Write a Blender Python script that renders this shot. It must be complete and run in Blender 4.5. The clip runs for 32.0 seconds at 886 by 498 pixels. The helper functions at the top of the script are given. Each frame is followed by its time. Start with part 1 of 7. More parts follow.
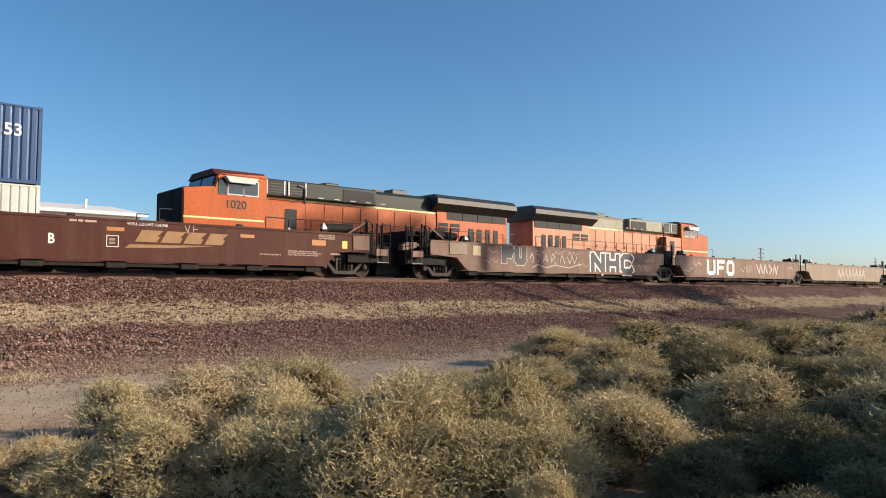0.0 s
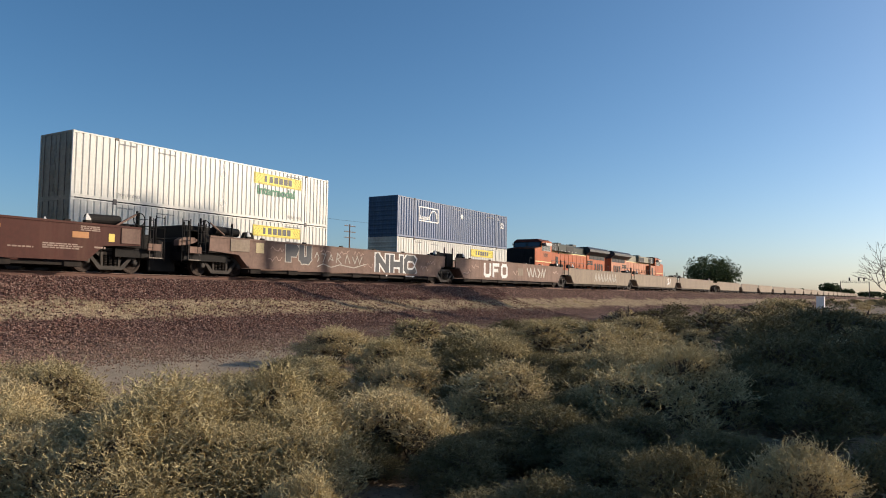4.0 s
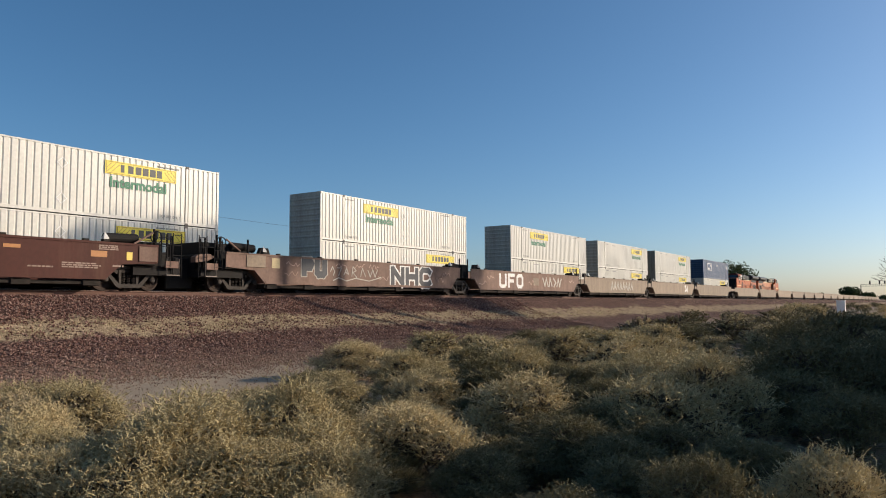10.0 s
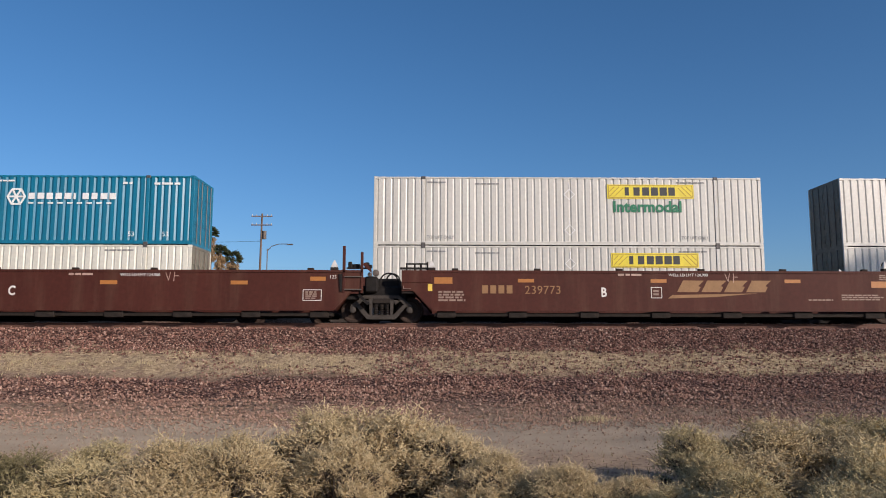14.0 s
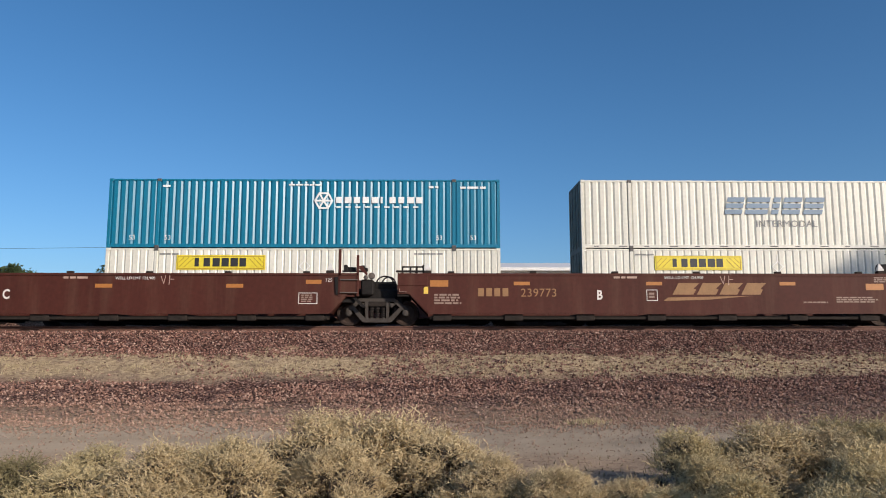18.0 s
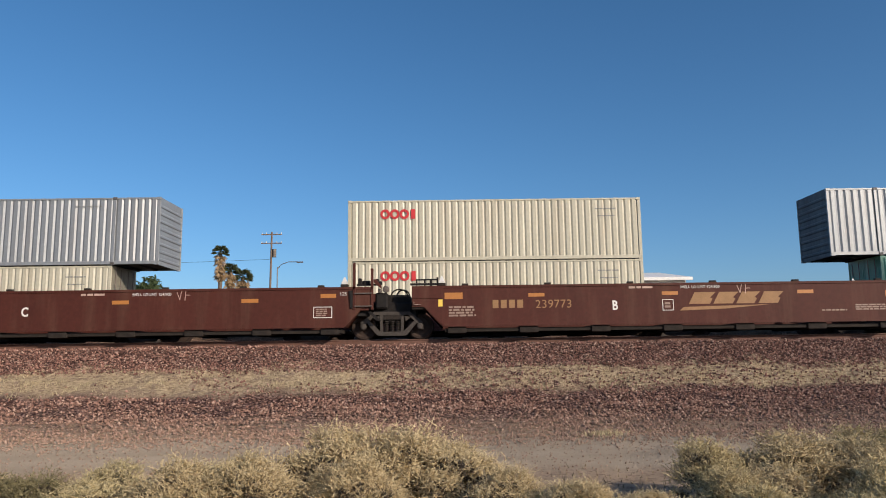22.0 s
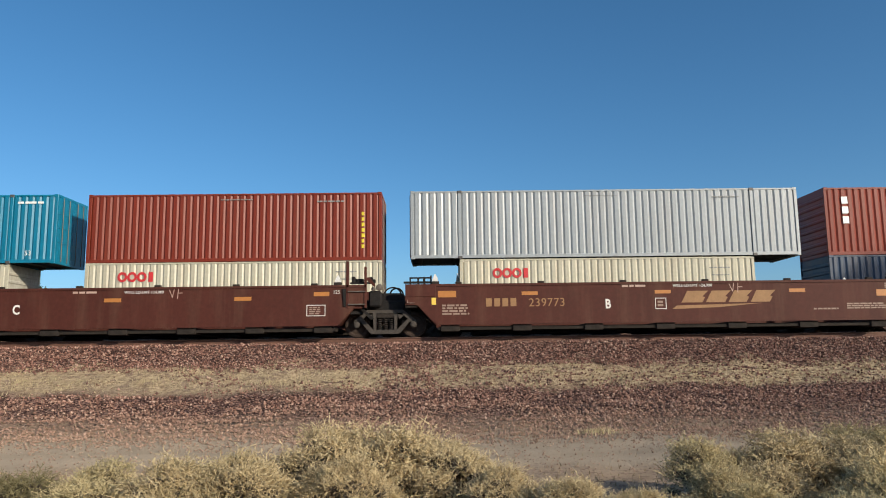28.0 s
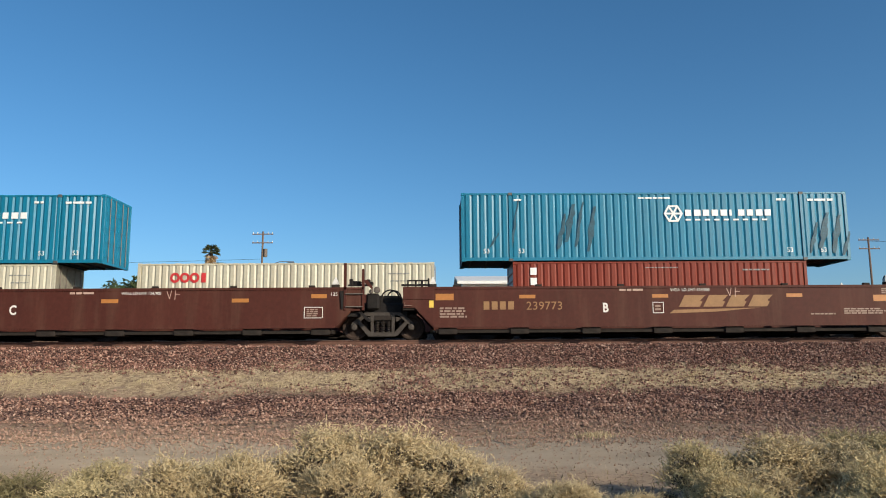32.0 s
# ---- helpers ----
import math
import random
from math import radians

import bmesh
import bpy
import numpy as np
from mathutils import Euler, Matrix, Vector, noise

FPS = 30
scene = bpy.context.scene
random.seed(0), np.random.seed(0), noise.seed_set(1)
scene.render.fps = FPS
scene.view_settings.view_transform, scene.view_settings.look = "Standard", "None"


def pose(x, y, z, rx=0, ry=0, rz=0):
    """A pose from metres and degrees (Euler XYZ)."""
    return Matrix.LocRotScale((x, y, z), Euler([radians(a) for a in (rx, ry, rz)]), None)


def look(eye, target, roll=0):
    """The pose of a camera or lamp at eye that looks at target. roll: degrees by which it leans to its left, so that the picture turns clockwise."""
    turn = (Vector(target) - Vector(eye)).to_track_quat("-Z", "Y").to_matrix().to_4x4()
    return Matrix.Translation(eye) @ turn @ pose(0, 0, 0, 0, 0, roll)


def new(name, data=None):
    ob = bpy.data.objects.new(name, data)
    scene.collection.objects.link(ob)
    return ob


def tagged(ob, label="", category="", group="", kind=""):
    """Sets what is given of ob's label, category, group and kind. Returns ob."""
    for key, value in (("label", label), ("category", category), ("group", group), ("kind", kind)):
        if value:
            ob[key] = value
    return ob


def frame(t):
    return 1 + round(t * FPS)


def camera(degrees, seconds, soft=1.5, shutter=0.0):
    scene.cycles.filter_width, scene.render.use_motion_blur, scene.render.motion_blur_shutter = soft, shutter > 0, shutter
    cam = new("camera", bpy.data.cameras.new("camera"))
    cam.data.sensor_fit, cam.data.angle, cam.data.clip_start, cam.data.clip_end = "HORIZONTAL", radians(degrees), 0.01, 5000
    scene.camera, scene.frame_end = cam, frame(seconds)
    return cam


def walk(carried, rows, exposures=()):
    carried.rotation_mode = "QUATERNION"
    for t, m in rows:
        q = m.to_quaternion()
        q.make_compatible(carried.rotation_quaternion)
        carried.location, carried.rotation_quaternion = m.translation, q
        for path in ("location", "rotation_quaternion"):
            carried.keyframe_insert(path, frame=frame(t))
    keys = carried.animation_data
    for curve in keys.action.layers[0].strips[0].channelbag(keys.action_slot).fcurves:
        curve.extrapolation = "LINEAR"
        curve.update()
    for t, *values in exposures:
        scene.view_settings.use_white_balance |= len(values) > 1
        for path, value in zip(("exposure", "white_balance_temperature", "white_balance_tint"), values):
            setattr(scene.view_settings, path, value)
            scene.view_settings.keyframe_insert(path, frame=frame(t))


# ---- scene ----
cam = camera(62.48, 32.0, soft=1.0)
PATH = [
    (0.0, pose(0.331, -0.122, -0.541, 93.26, -0.19, -40.57)),
    (0.5, pose(0.364, -0.153, -0.541, 93.64, 0.39, -45.53)),
    (1.0, pose(0.378, -0.168, -0.541, 92.70, 0.53, -47.92)),
    (1.5, pose(0.390, -0.182, -0.541, 93.04, 0.33, -50.02)),
    (2.0, pose(0.400, -0.194, -0.541, 92.79, 0.10, -51.73)),
    (2.5, pose(0.408, -0.205, -0.541, 93.00, -0.05, -53.24)),
    (3.0, pose(0.412, -0.210, -0.541, 92.88, -0.56, -54.04)),
    (3.5, pose(0.419, -0.220, -0.541, 93.65, -0.17, -55.37)),
    (4.0, pose(0.428, -0.233, -0.541, 93.38, -0.85, -57.12)),
    (4.5, pose(0.427, -0.232, -0.541, 93.20, -0.25, -56.97)),
    (6.5, pose(0.431, -0.238, -0.541, 93.84, -0.37, -57.83)),
    (7.0, pose(0.428, -0.234, -0.541, 93.92, -0.45, -57.24)),
    (7.5, pose(0.428, -0.234, -0.541, 94.21, -0.37, -57.25)),
    (8.0, pose(0.429, -0.235, -0.541, 94.17, -0.41, -57.36)),
    (8.5, pose(0.428, -0.234, -0.541, 93.99, -0.18, -57.21)),
    (9.0, pose(0.429, -0.234, -0.541, 93.98, -0.53, -57.27)),
    (9.5, pose(0.428, -0.233, -0.541, 93.85, -0.05, -57.18)),
    (10.0, pose(0.422, -0.224, -0.541, 94.28, 0.27, -55.89)),
    (10.5, pose(0.374, -0.164, -0.541, 93.94, -0.24, -47.27)),
    (10.8, pose(0.223, -0.051, -0.541, 97.99, 0.98, -25.94)),
    (11.0, pose(0.084, -0.007, -0.541, 98.13, 0.30, -9.52)),
    (11.2, pose(0.021, -0.000, -0.541, 98.20, 0.31, -2.38)),
    (11.5, pose(0.018, -0.000, -0.541, 96.63, 0.37, -2.02)),
    (12.0, pose(0.007, -0.000, -0.541, 97.76, 0.10, -0.80)),
    (12.5, pose(0.040, -0.002, -0.541, 96.82, -0.07, -4.46)),
    (13.0, pose(0.010, -0.000, -0.541, 97.61, 0.99, -1.08)),
    (13.5, pose(0.001, -0.000, -0.541, 96.90, 0.00, -0.12)),
    (14.0, pose(0.006, -0.000, -0.541, 97.00, -0.09, -0.63)),
    (14.5, pose(0.009, -0.000, -0.541, 96.68, 0.12, -0.98)),
    (16.5, pose(0.014, -0.000, -0.541, 97.08, -0.01, -1.52)),
    (17.0, pose(0.010, -0.000, -0.541, 97.10, -0.10, -1.17)),
    (17.5, pose(0.009, -0.000, -0.541, 97.10, -0.09, -1.01)),
    (18.0, pose(0.008, -0.000, -0.541, 97.23, 0.03, -0.94)),
    (18.5, pose(0.007, -0.000, -0.541, 96.84, 0.10, -0.81)),
    (19.0, pose(0.001, -0.000, -0.541, 97.21, 0.36, -0.14)),
    (19.5, pose(0.002, -0.000, -0.541, 97.42, 0.48, -0.23)),
    (20.0, pose(-0.004, -0.000, -0.541, 97.42, 0.54, 0.45)),
    (20.5, pose(-0.000, -0.000, -0.541, 97.94, 0.62, 0.04)),
    (21.0, pose(-0.001, -0.000, -0.541, 98.06, 0.67, 0.16)),
    (21.5, pose(-0.002, -0.000, -0.541, 98.23, 0.65, 0.18)),
    (22.0, pose(-0.002, -0.000, -0.541, 98.21, 0.71, 0.22)),
    (22.5, pose(0.001, -0.000, -0.541, 98.71, 0.76, -0.10)),
    (23.0, pose(-0.000, -0.000, -0.541, 98.49, 1.08, 0.01)),
    (23.5, pose(-0.001, -0.000, -0.541, 98.56, 0.85, 0.16)),
    (24.0, pose(-0.003, -0.000, -0.541, 98.01, 0.84, 0.37)),
    (24.5, pose(-0.000, -0.000, -0.541, 98.60, 0.73, 0.05)),
    (26.5, pose(0.002, -0.000, -0.541, 98.42, 0.66, -0.23)),
    (27.0, pose(0.002, -0.000, -0.541, 98.31, 0.77, -0.28)),
    (27.5, pose(0.002, -0.000, -0.541, 97.86, 0.80, -0.18)),
    (28.0, pose(0.003, -0.000, -0.541, 98.07, 0.67, -0.29)),
    (28.5, pose(0.002, -0.000, -0.541, 97.98, 0.68, -0.22)),
    (29.0, pose(-0.001, -0.000, -0.541, 97.86, 0.71, 0.06)),
    (29.5, pose(-0.001, -0.000, -0.541, 97.71, 0.72, 0.10)),
    (30.0, pose(0.001, -0.000, -0.541, 97.84, 0.64, -0.09)),
    (30.5, pose(0.003, -0.000, -0.541, 98.06, 0.35, -0.31)),
    (31.0, pose(0.005, -0.000, -0.541, 98.27, 0.36, -0.60)),
    (31.5, pose(0.007, -0.000, -0.541, 98.42, 0.37, -0.82)),
    (32.0, pose(0.004, -0.000, -0.541, 98.29, 0.34, -0.50)),
]
EXPOSURES = [(0.0, 0.40, 6600, 11), (2.0, 0.22, 6550, 11), (4.0, 0.02, 6500, 11), (9.0, -0.07, 6450, 11), (10.4, -0.08, 6450, 11), (11.5, -0.26, 6050, 16), (14.0, -0.26, 6000, 16), (17.0, -0.17, 6000, 13), (22.0, -0.08, 6150, 12), (28.0, 0.02, 6150, 6), (32.0, 0.05, 6200, 6)]
walk(cam, PATH, EXPOSURES)

# ---- light ----
SUN_AZ = 133.0      # degrees clockwise from +y
SUN_EL = 20.0
world = bpy.data.worlds.new("sky")
scene.world = world
world.use_nodes = True
wn = world.node_tree.nodes
sky = wn.new("ShaderNodeTexSky")
sky.sky_type = 'NISHITA'
sky.sun_disc = False
sky.sun_elevation = radians(SUN_EL)
sky.sun_rotation = radians(SUN_AZ)
sky.altitude = 260
sky.air_density = 0.8
sky.dust_density = 1.56
sky.ozone_density = 3.33
hue = wn.new("ShaderNodeHueSaturation")
hue.inputs["Saturation"].default_value = 1.14
hue.inputs["Hue"].default_value = 0.4927
world.node_tree.links.new(sky.outputs[0], hue.inputs["Color"])
world.node_tree.links.new(hue.outputs[0], wn["Background"].inputs[0])
wn["Background"].inputs[1].default_value = 0.1328
sun = new("sun", bpy.data.lights.new("sun", 'SUN'))
sun.data.energy = 5.0
sun.data.angle = radians(0.55)
sun.data.color = (1.0, 0.855, 0.675)
sa, se = radians(SUN_AZ), radians(SUN_EL)
SUN_DIR = Vector((math.sin(sa) * math.cos(se), math.cos(sa) * math.cos(se), math.sin(se)))
sun.matrix_world = look(SUN_DIR * 100, (0, 0, 0))


# ---- materials ----
def mat(name, col, rough=0.6, metal=0.0, var=0.12, scale=1.2, fine=18.0, dirt=None, dirt_amt=0.0,
        bump=0.0, bscale=40.0, streak=False, rnd=0.0, spec=0.5, emit=None):
    m = bpy.data.materials.new(name)
    m.use_nodes = True
    nt = m.node_tree
    N, K = nt.nodes, nt.links
    b = N["Principled BSDF"]
    b.inputs["Roughness"].default_value = rough
    b.inputs["Metallic"].default_value = metal
    b.inputs["Specular IOR Level"].default_value = spec
    tc = N.new("ShaderNodeTexCoord")
    src = tc.outputs["Object"]
    if streak:
        mp = N.new("ShaderNodeMapping")
        mp.inputs["Scale"].default_value = (1.6, 1.6, 0.16)
        K.new(src, mp.inputs[0])
        src_s = mp.outputs[0]
    else:
        src_s = src
    n1 = N.new("ShaderNodeTexNoise")
    n1.inputs["Scale"].default_value = scale
    n1.inputs["Detail"].default_value = 5
    K.new(src_s, n1.inputs["Vector"])
    n2 = N.new("ShaderNodeTexNoise")
    n2.inputs["Scale"].default_value = fine
    n2.inputs["Detail"].default_value = 3
    K.new(src, n2.inputs["Vector"])
    add = N.new("ShaderNodeMath")
    add.operation = 'ADD'
    K.new(n1.outputs[0], add.inputs[0])
    K.new(n2.outputs[0], add.inputs[1])
    ramp = N.new("ShaderNodeMapRange")
    ramp.inputs[1].default_value, ramp.inputs[2].default_value = 0.7, 1.3
    ramp.inputs[3].default_value, ramp.inputs[4].default_value = 1 - var, 1 + var
    K.new(add.outputs[0], ramp.inputs[0])
    val = ramp.outputs[0]
    if rnd:
        oi = N.new("ShaderNodeObjectInfo")
        r2 = N.new("ShaderNodeMapRange")
        r2.inputs[3].default_value, r2.inputs[4].default_value = 1 - rnd, 1 + rnd
        K.new(oi.outputs["Random"], r2.inputs[0])
        mu = N.new("ShaderNodeMath")
        mu.operation = 'MULTIPLY'
        K.new(val, mu.inputs[0])
        K.new(r2.outputs[0], mu.inputs[1])
        val = mu.outputs[0]
    mul = N.new("ShaderNodeVectorMath")
    mul.operation = 'SCALE'
    mul.inputs[0].default_value = col
    K.new(val, mul.inputs["Scale"])
    out = mul.outputs[0]
    if dirt_amt:
        n3 = N.new("ShaderNodeTexNoise")
        n3.inputs["Scale"].default_value = scale * 2.7
        n3.inputs["Detail"].default_value = 8
        n3.inputs["Roughness"].default_value = 0.65
        K.new(src_s, n3.inputs["Vector"])
        r3 = N.new("ShaderNodeMapRange")
        r3.inputs[1].default_value, r3.inputs[2].default_value = 0.48, 0.78
        r3.inputs[4].default_value = dirt_amt
        K.new(n3.outputs[0], r3.inputs[0])
        mix = N.new("ShaderNodeMix")
        mix.data_type = 'RGBA'
        K.new(r3.outputs[0], mix.inputs[0])
        K.new(out, mix.inputs[6])
        mix.inputs[7].default_value = (*(dirt or (0.12, 0.08, 0.05)), 1)
        out = mix.outputs[2]
        rr = N.new("ShaderNodeMapRange")
        rr.inputs[3].default_value, rr.inputs[4].default_value = rough, min(1, rough + 0.3)
        K.new(r3.outputs[0], rr.inputs[0])
        K.new(rr.outputs[0], b.inputs["Roughness"])
    K.new(out, b.inputs["Base Color"])
    if bump:
        n4 = N.new("ShaderNodeTexNoise")
        n4.inputs["Scale"].default_value = bscale
        n4.inputs["Detail"].default_value = 4
        K.new(src, n4.inputs["Vector"])
        bp = N.new("ShaderNodeBump")
        bp.inputs["Strength"].default_value = bump
        bp.inputs["Distance"].default_value = 0.02
        K.new(n4.outputs[0], bp.inputs["Height"])
        K.new(bp.outputs[0], b.inputs["Normal"])
    if emit:
        b.inputs["Emission Color"].default_value = (*emit[0], 1)
        b.inputs["Emission Strength"].default_value = emit[1]
    return m


DUST = (0.30, 0.22, 0.15)
m_well = mat("oxide_brown_paint", (0.066, 0.0175, 0.0110), 0.66, 0, 0.16, 0.5, 9, (0.17, 0.108, 0.068), 0.30, 0.05, 25, True, spec=0.25)
m_well_old = mat("faded_brown_paint", (0.175, 0.098, 0.068), 0.7, 0, 0.25, 0.6, 9, (0.07, 0.04, 0.03), 0.55, 0.1, 25, True, 0.18)
m_well_tan = mat("dusty_tan_paint", (0.25, 0.19, 0.135), 0.75, 0, 0.2, 0.6, 9, (0.16, 0.11, 0.08), 0.5, 0.08, 25, True, 0.14)
m_well_far = mat("moving_car_paint", (0.12, 0.042, 0.028), 0.6, 0, 0.2, 0.6, 9, DUST, 0.4, 0.05, 25, True, 0.2)
m_under = mat("grimy_steel", (0.026, 0.021, 0.018), 0.8, 0.0, 0.3, 3, 25, (0.055, 0.04, 0.03), 0.5, 0.3, 30, spec=0.15)
m_truck = mat("truck_casting", (0.058, 0.049, 0.042), 0.75, 0.0, 0.25, 4, 25, (0.060, 0.044, 0.034), 0.5, 0.3, 30, spec=0.2)
m_wheel = mat("rusty_wheel", (0.046, 0.031, 0.024), 0.65, 0.1, 0.25, 3, 20, (0.03, 0.02, 0.016), 0.5, 0.2, 30, spec=0.15)
m_black = mat("black_fittings", (0.016, 0.014, 0.013), 0.7, 0.0, 0.3, 4, 20, (0.045, 0.035, 0.028), 0.4, 0.2, 30, spec=0.15)
m_steel = mat("galvanised_pipe", (0.14, 0.115, 0.095), 0.55, 0.3, 0.2, 4, 20, (0.16, 0.1, 0.07), 0.4)
m_rail = mat("rail_steel", (0.115, 0.054, 0.036), 0.8, 0.0, 0.2, 3, 20)
m_railtop = mat("rail_running_surface", (0.20, 0.17, 0.15), 0.55, 0.6, 0.05)
m_tie = mat("timber_tie", (0.10, 0.075, 0.06), 0.9, 0, 0.3, 3, 20, None, 0, 0.5, 20, False, 0.25)
m_guide = mat("pale_guide_paint", (0.60, 0.58, 0.54), 0.6, 0, 0.15, 4, 20, DUST, 0.45)
m_orange_tape = mat("amber_reflector", (0.40, 0.16, 0.035), 0.5, 0, 0.12, 6, 30)
m_yellow_tape = mat("yellow_label", (0.75, 0.52, 0.08), 0.5, 0, 0.12, 6, 30)
m_gold = mat("gold_lettering", (0.28, 0.152, 0.062), 0.65, 0, 0.15, 3, 30, (0.2, 0.09, 0.05), 0.35)
m_white_ink = mat("white_lettering", (0.74, 0.71, 0.66), 0.6, 0, 0.12, 3, 30, (0.3, 0.18, 0.13), 0.35)
m_faint_ink = mat("worn_lettering", (0.44, 0.30, 0.24), 0.7, 0, 0.2, 3, 30)
m_small_ink = mat("small_stencil_lettering", (0.29, 0.20, 0.155), 0.6, 0, 0.2, 3, 30, (0.16, 0.09, 0.065), 0.4)
m_spray_w = mat("white_spray_paint", (0.72, 0.70, 0.67), 0.6, 0, 0.15, 3, 30, (0.35, 0.25, 0.2), 0.5)
m_spray_f = mat("faded_pale_spray_paint", (0.46, 0.42, 0.36), 0.65, 0, 0.2, 3, 30, (0.22, 0.14, 0.10), 0.65)
m_spray_k = mat("dark_spray_paint", (0.058, 0.060, 0.066), 0.7, 0, 0.2, 3, 30, (0.13, 0.12, 0.115), 0.4)
m_cast = mat("casting_steel", (0.10, 0.09, 0.085), 0.6, 0.2, 0.25, 5, 20)


# ---- mesh helpers ----
CACHE = {}


def bm_box(bm, x0, x1, y0, y1, z0, z1):
    v = [bm.verts.new(p) for p in ((x0, y0, z0), (x1, y0, z0), (x1, y1, z0), (x0, y1, z0),
                                   (x0, y0, z1), (x1, y0, z1), (x1, y1, z1), (x0, y1, z1))]
    for f in ((3, 2, 1, 0), (4, 5, 6, 7), (0, 1, 5, 4), (1, 2, 6, 5), (2, 3, 7, 6), (3, 0, 4, 7)):
        bm.faces.new([v[i] for i in f])


def box(x0, x1, y0, y1, z0, z1, bevel=0.0):
    bm = bmesh.new()
    bm_box(bm, x0, x1, y0, y1, z0, z1)
    if bevel:
        bmesh.ops.bevel(bm, geom=bm.edges[:], offset=bevel, segments=1, affect='EDGES')
    return bm


def boxes(*rows):
    bm = bmesh.new()
    for r in rows:
        bm_box(bm, *r)
    return bm


def plate(pts, y0, y1, bm=None):
    """A polygon in x and z, as thick as y0 to y1."""
    bm = bm or bmesh.new()
    a = [bm.verts.new((x, y0, z)) for x, z in pts]
    b = [bm.verts.new((x, y1, z)) for x, z in pts]
    n = len(pts)
    bm.faces.new(a)
    bm.faces.new(b[::-1])
    for i in range(n):
        bm.faces.new((a[i], b[i], b[(i + 1) % n], a[(i + 1) % n]))
    bmesh.ops.recalc_face_normals(bm, faces=bm.faces[:])
    return bm


def prism_x(pts, x0, x1, bm=None):
    """A polygon in y and z, drawn along x."""
    bm = bm or bmesh.new()
    a = [bm.verts.new((x0, y, z)) for y, z in pts]
    b = [bm.verts.new((x1, y, z)) for y, z in pts]
    n = len(pts)
    bm.faces.new(a)
    bm.faces.new(b[::-1])
    for i in range(n):
        bm.faces.new((a[i], b[i], b[(i + 1) % n], a[(i + 1) % n]))
    bmesh.ops.recalc_face_normals(bm, faces=bm.faces[:])
    return bm


def tube(p, q, r, n=8, r2=None, bm=None):
    bm = bm or bmesh.new()
    p, q = Vector(p), Vector(q)
    d = q - p
    m = Matrix.Translation((p + q) / 2) @ d.to_track_quat("Z", "Y").to_matrix().to_4x4()
    bmesh.ops.create_cone(bm, cap_ends=True, segments=n, radius1=r, radius2=r if r2 is None else r2, depth=d.length, matrix=m)
    return bm


def pipe(points, r, n=6):
    bm = bmesh.new()
    for p, q in zip(points, points[1:]):
        tube(p, q, r, n, bm=bm)
    return bm


def lathe_y(profile, n=24, bm=None, at=(0, 0, 0)):
    """A profile of (radius, y) turned about the y axis."""
    bm = bm or bmesh.new()
    rings = []
    for r, y in profile:
        rings.append([bm.verts.new((at[0] + r * math.cos(2 * math.pi * i / n), at[1] + y,
                                    at[2] + r * math.sin(2 * math.pi * i / n))) for i in range(n)])
    for a, b in zip(rings, rings[1:]):
        for i in range(n):
            bm.faces.new((a[i], a[(i + 1) % n], b[(i + 1) % n], b[i]))
    bm.faces.new(rings[0])
    bm.faces.new(rings[-1][::-1])
    bmesh.ops.recalc_face_normals(bm, faces=bm.faces[:])
    return bm


def mesh_of(bm, material, name="mesh"):
    me = bpy.data.meshes.new(name)
    bm.to_mesh(me)
    bm.free()
    if material:
        me.materials.append(material)
    return me


def part(name, bm, material, parent, label="", at=None):
    """Links a bmesh, or a mesh already made, as one part of a thing."""
    me = bm if isinstance(bm, bpy.types.Mesh) else mesh_of(bm, material, name)
    ob = new(name, me)
    ob.parent = parent
    if at is not None:
        ob.matrix_basis = at if isinstance(at, Matrix) else Matrix.Translation(at)
    if label:
        ob["label"] = label
    return ob


def thing(name, label, category, at=(0, 0, 0), group="", kind=""):
    ob = new(name)
    ob.empty_display_size = 0.2
    ob.matrix_basis = at if isinstance(at, Matrix) else Matrix.Translation(at)
    return tagged(ob, label, category, group, kind)


def cached(key, make):
    if key not in CACHE:
        CACHE[key] = make()
    return CACHE[key]


def text_mesh(s, size, material, shear=0.0, bold=0.0, space=1.0, sx=1.0):
    """Flat lettering that faces -y, its lower left corner at the origin."""
    key = ("text", s, size, material.name, shear, bold, space, sx)
    if key in CACHE:
        return CACHE[key]
    cu = bpy.data.curves.new("lettering", 'FONT')
    cu.body, cu.size, cu.shear, cu.offset, cu.space_character = s, size, shear, bold, space
    cu.resolution_u = 3
    cu.extrude = 0.002
    ob = bpy.data.objects.new("lettering", cu)
    me = bpy.data.meshes.new_from_object(ob)
    bpy.data.objects.remove(ob)
    me.transform(Matrix.Rotation(radians(90), 4, 'X') @ Matrix.Diagonal((sx, 1, 1, 1)))
    me.materials.clear()
    me.materials.append(material)
    CACHE[key] = me
    return me


def strokes(lines, w, y0=-0.004, y1=0.0):
    """Painted strokes: each line a list of (x, z) points, w wide."""
    bm = bmesh.new()
    lift = 0.0
    for ln in lines:
        for (xa, za), (xb, zb) in zip(ln, ln[1:]):
            lift += 0.0004
            d = Vector((xb - xa, zb - za))
            if d.length < 1e-5:
                continue
            n = Vector((-d.y, d.x)).normalized() * w / 2
            e = d.normalized() * w * 0.35
            pts = [(xa - e.x + n.x, za - e.y + n.y), (xb + e.x + n.x, zb + e.y + n.y),
                   (xb + e.x - n.x, zb + e.y - n.y), (xa - e.x - n.x, za - e.y - n.y)]
            plate(pts, y0 - lift, y1, bm)
    return bm


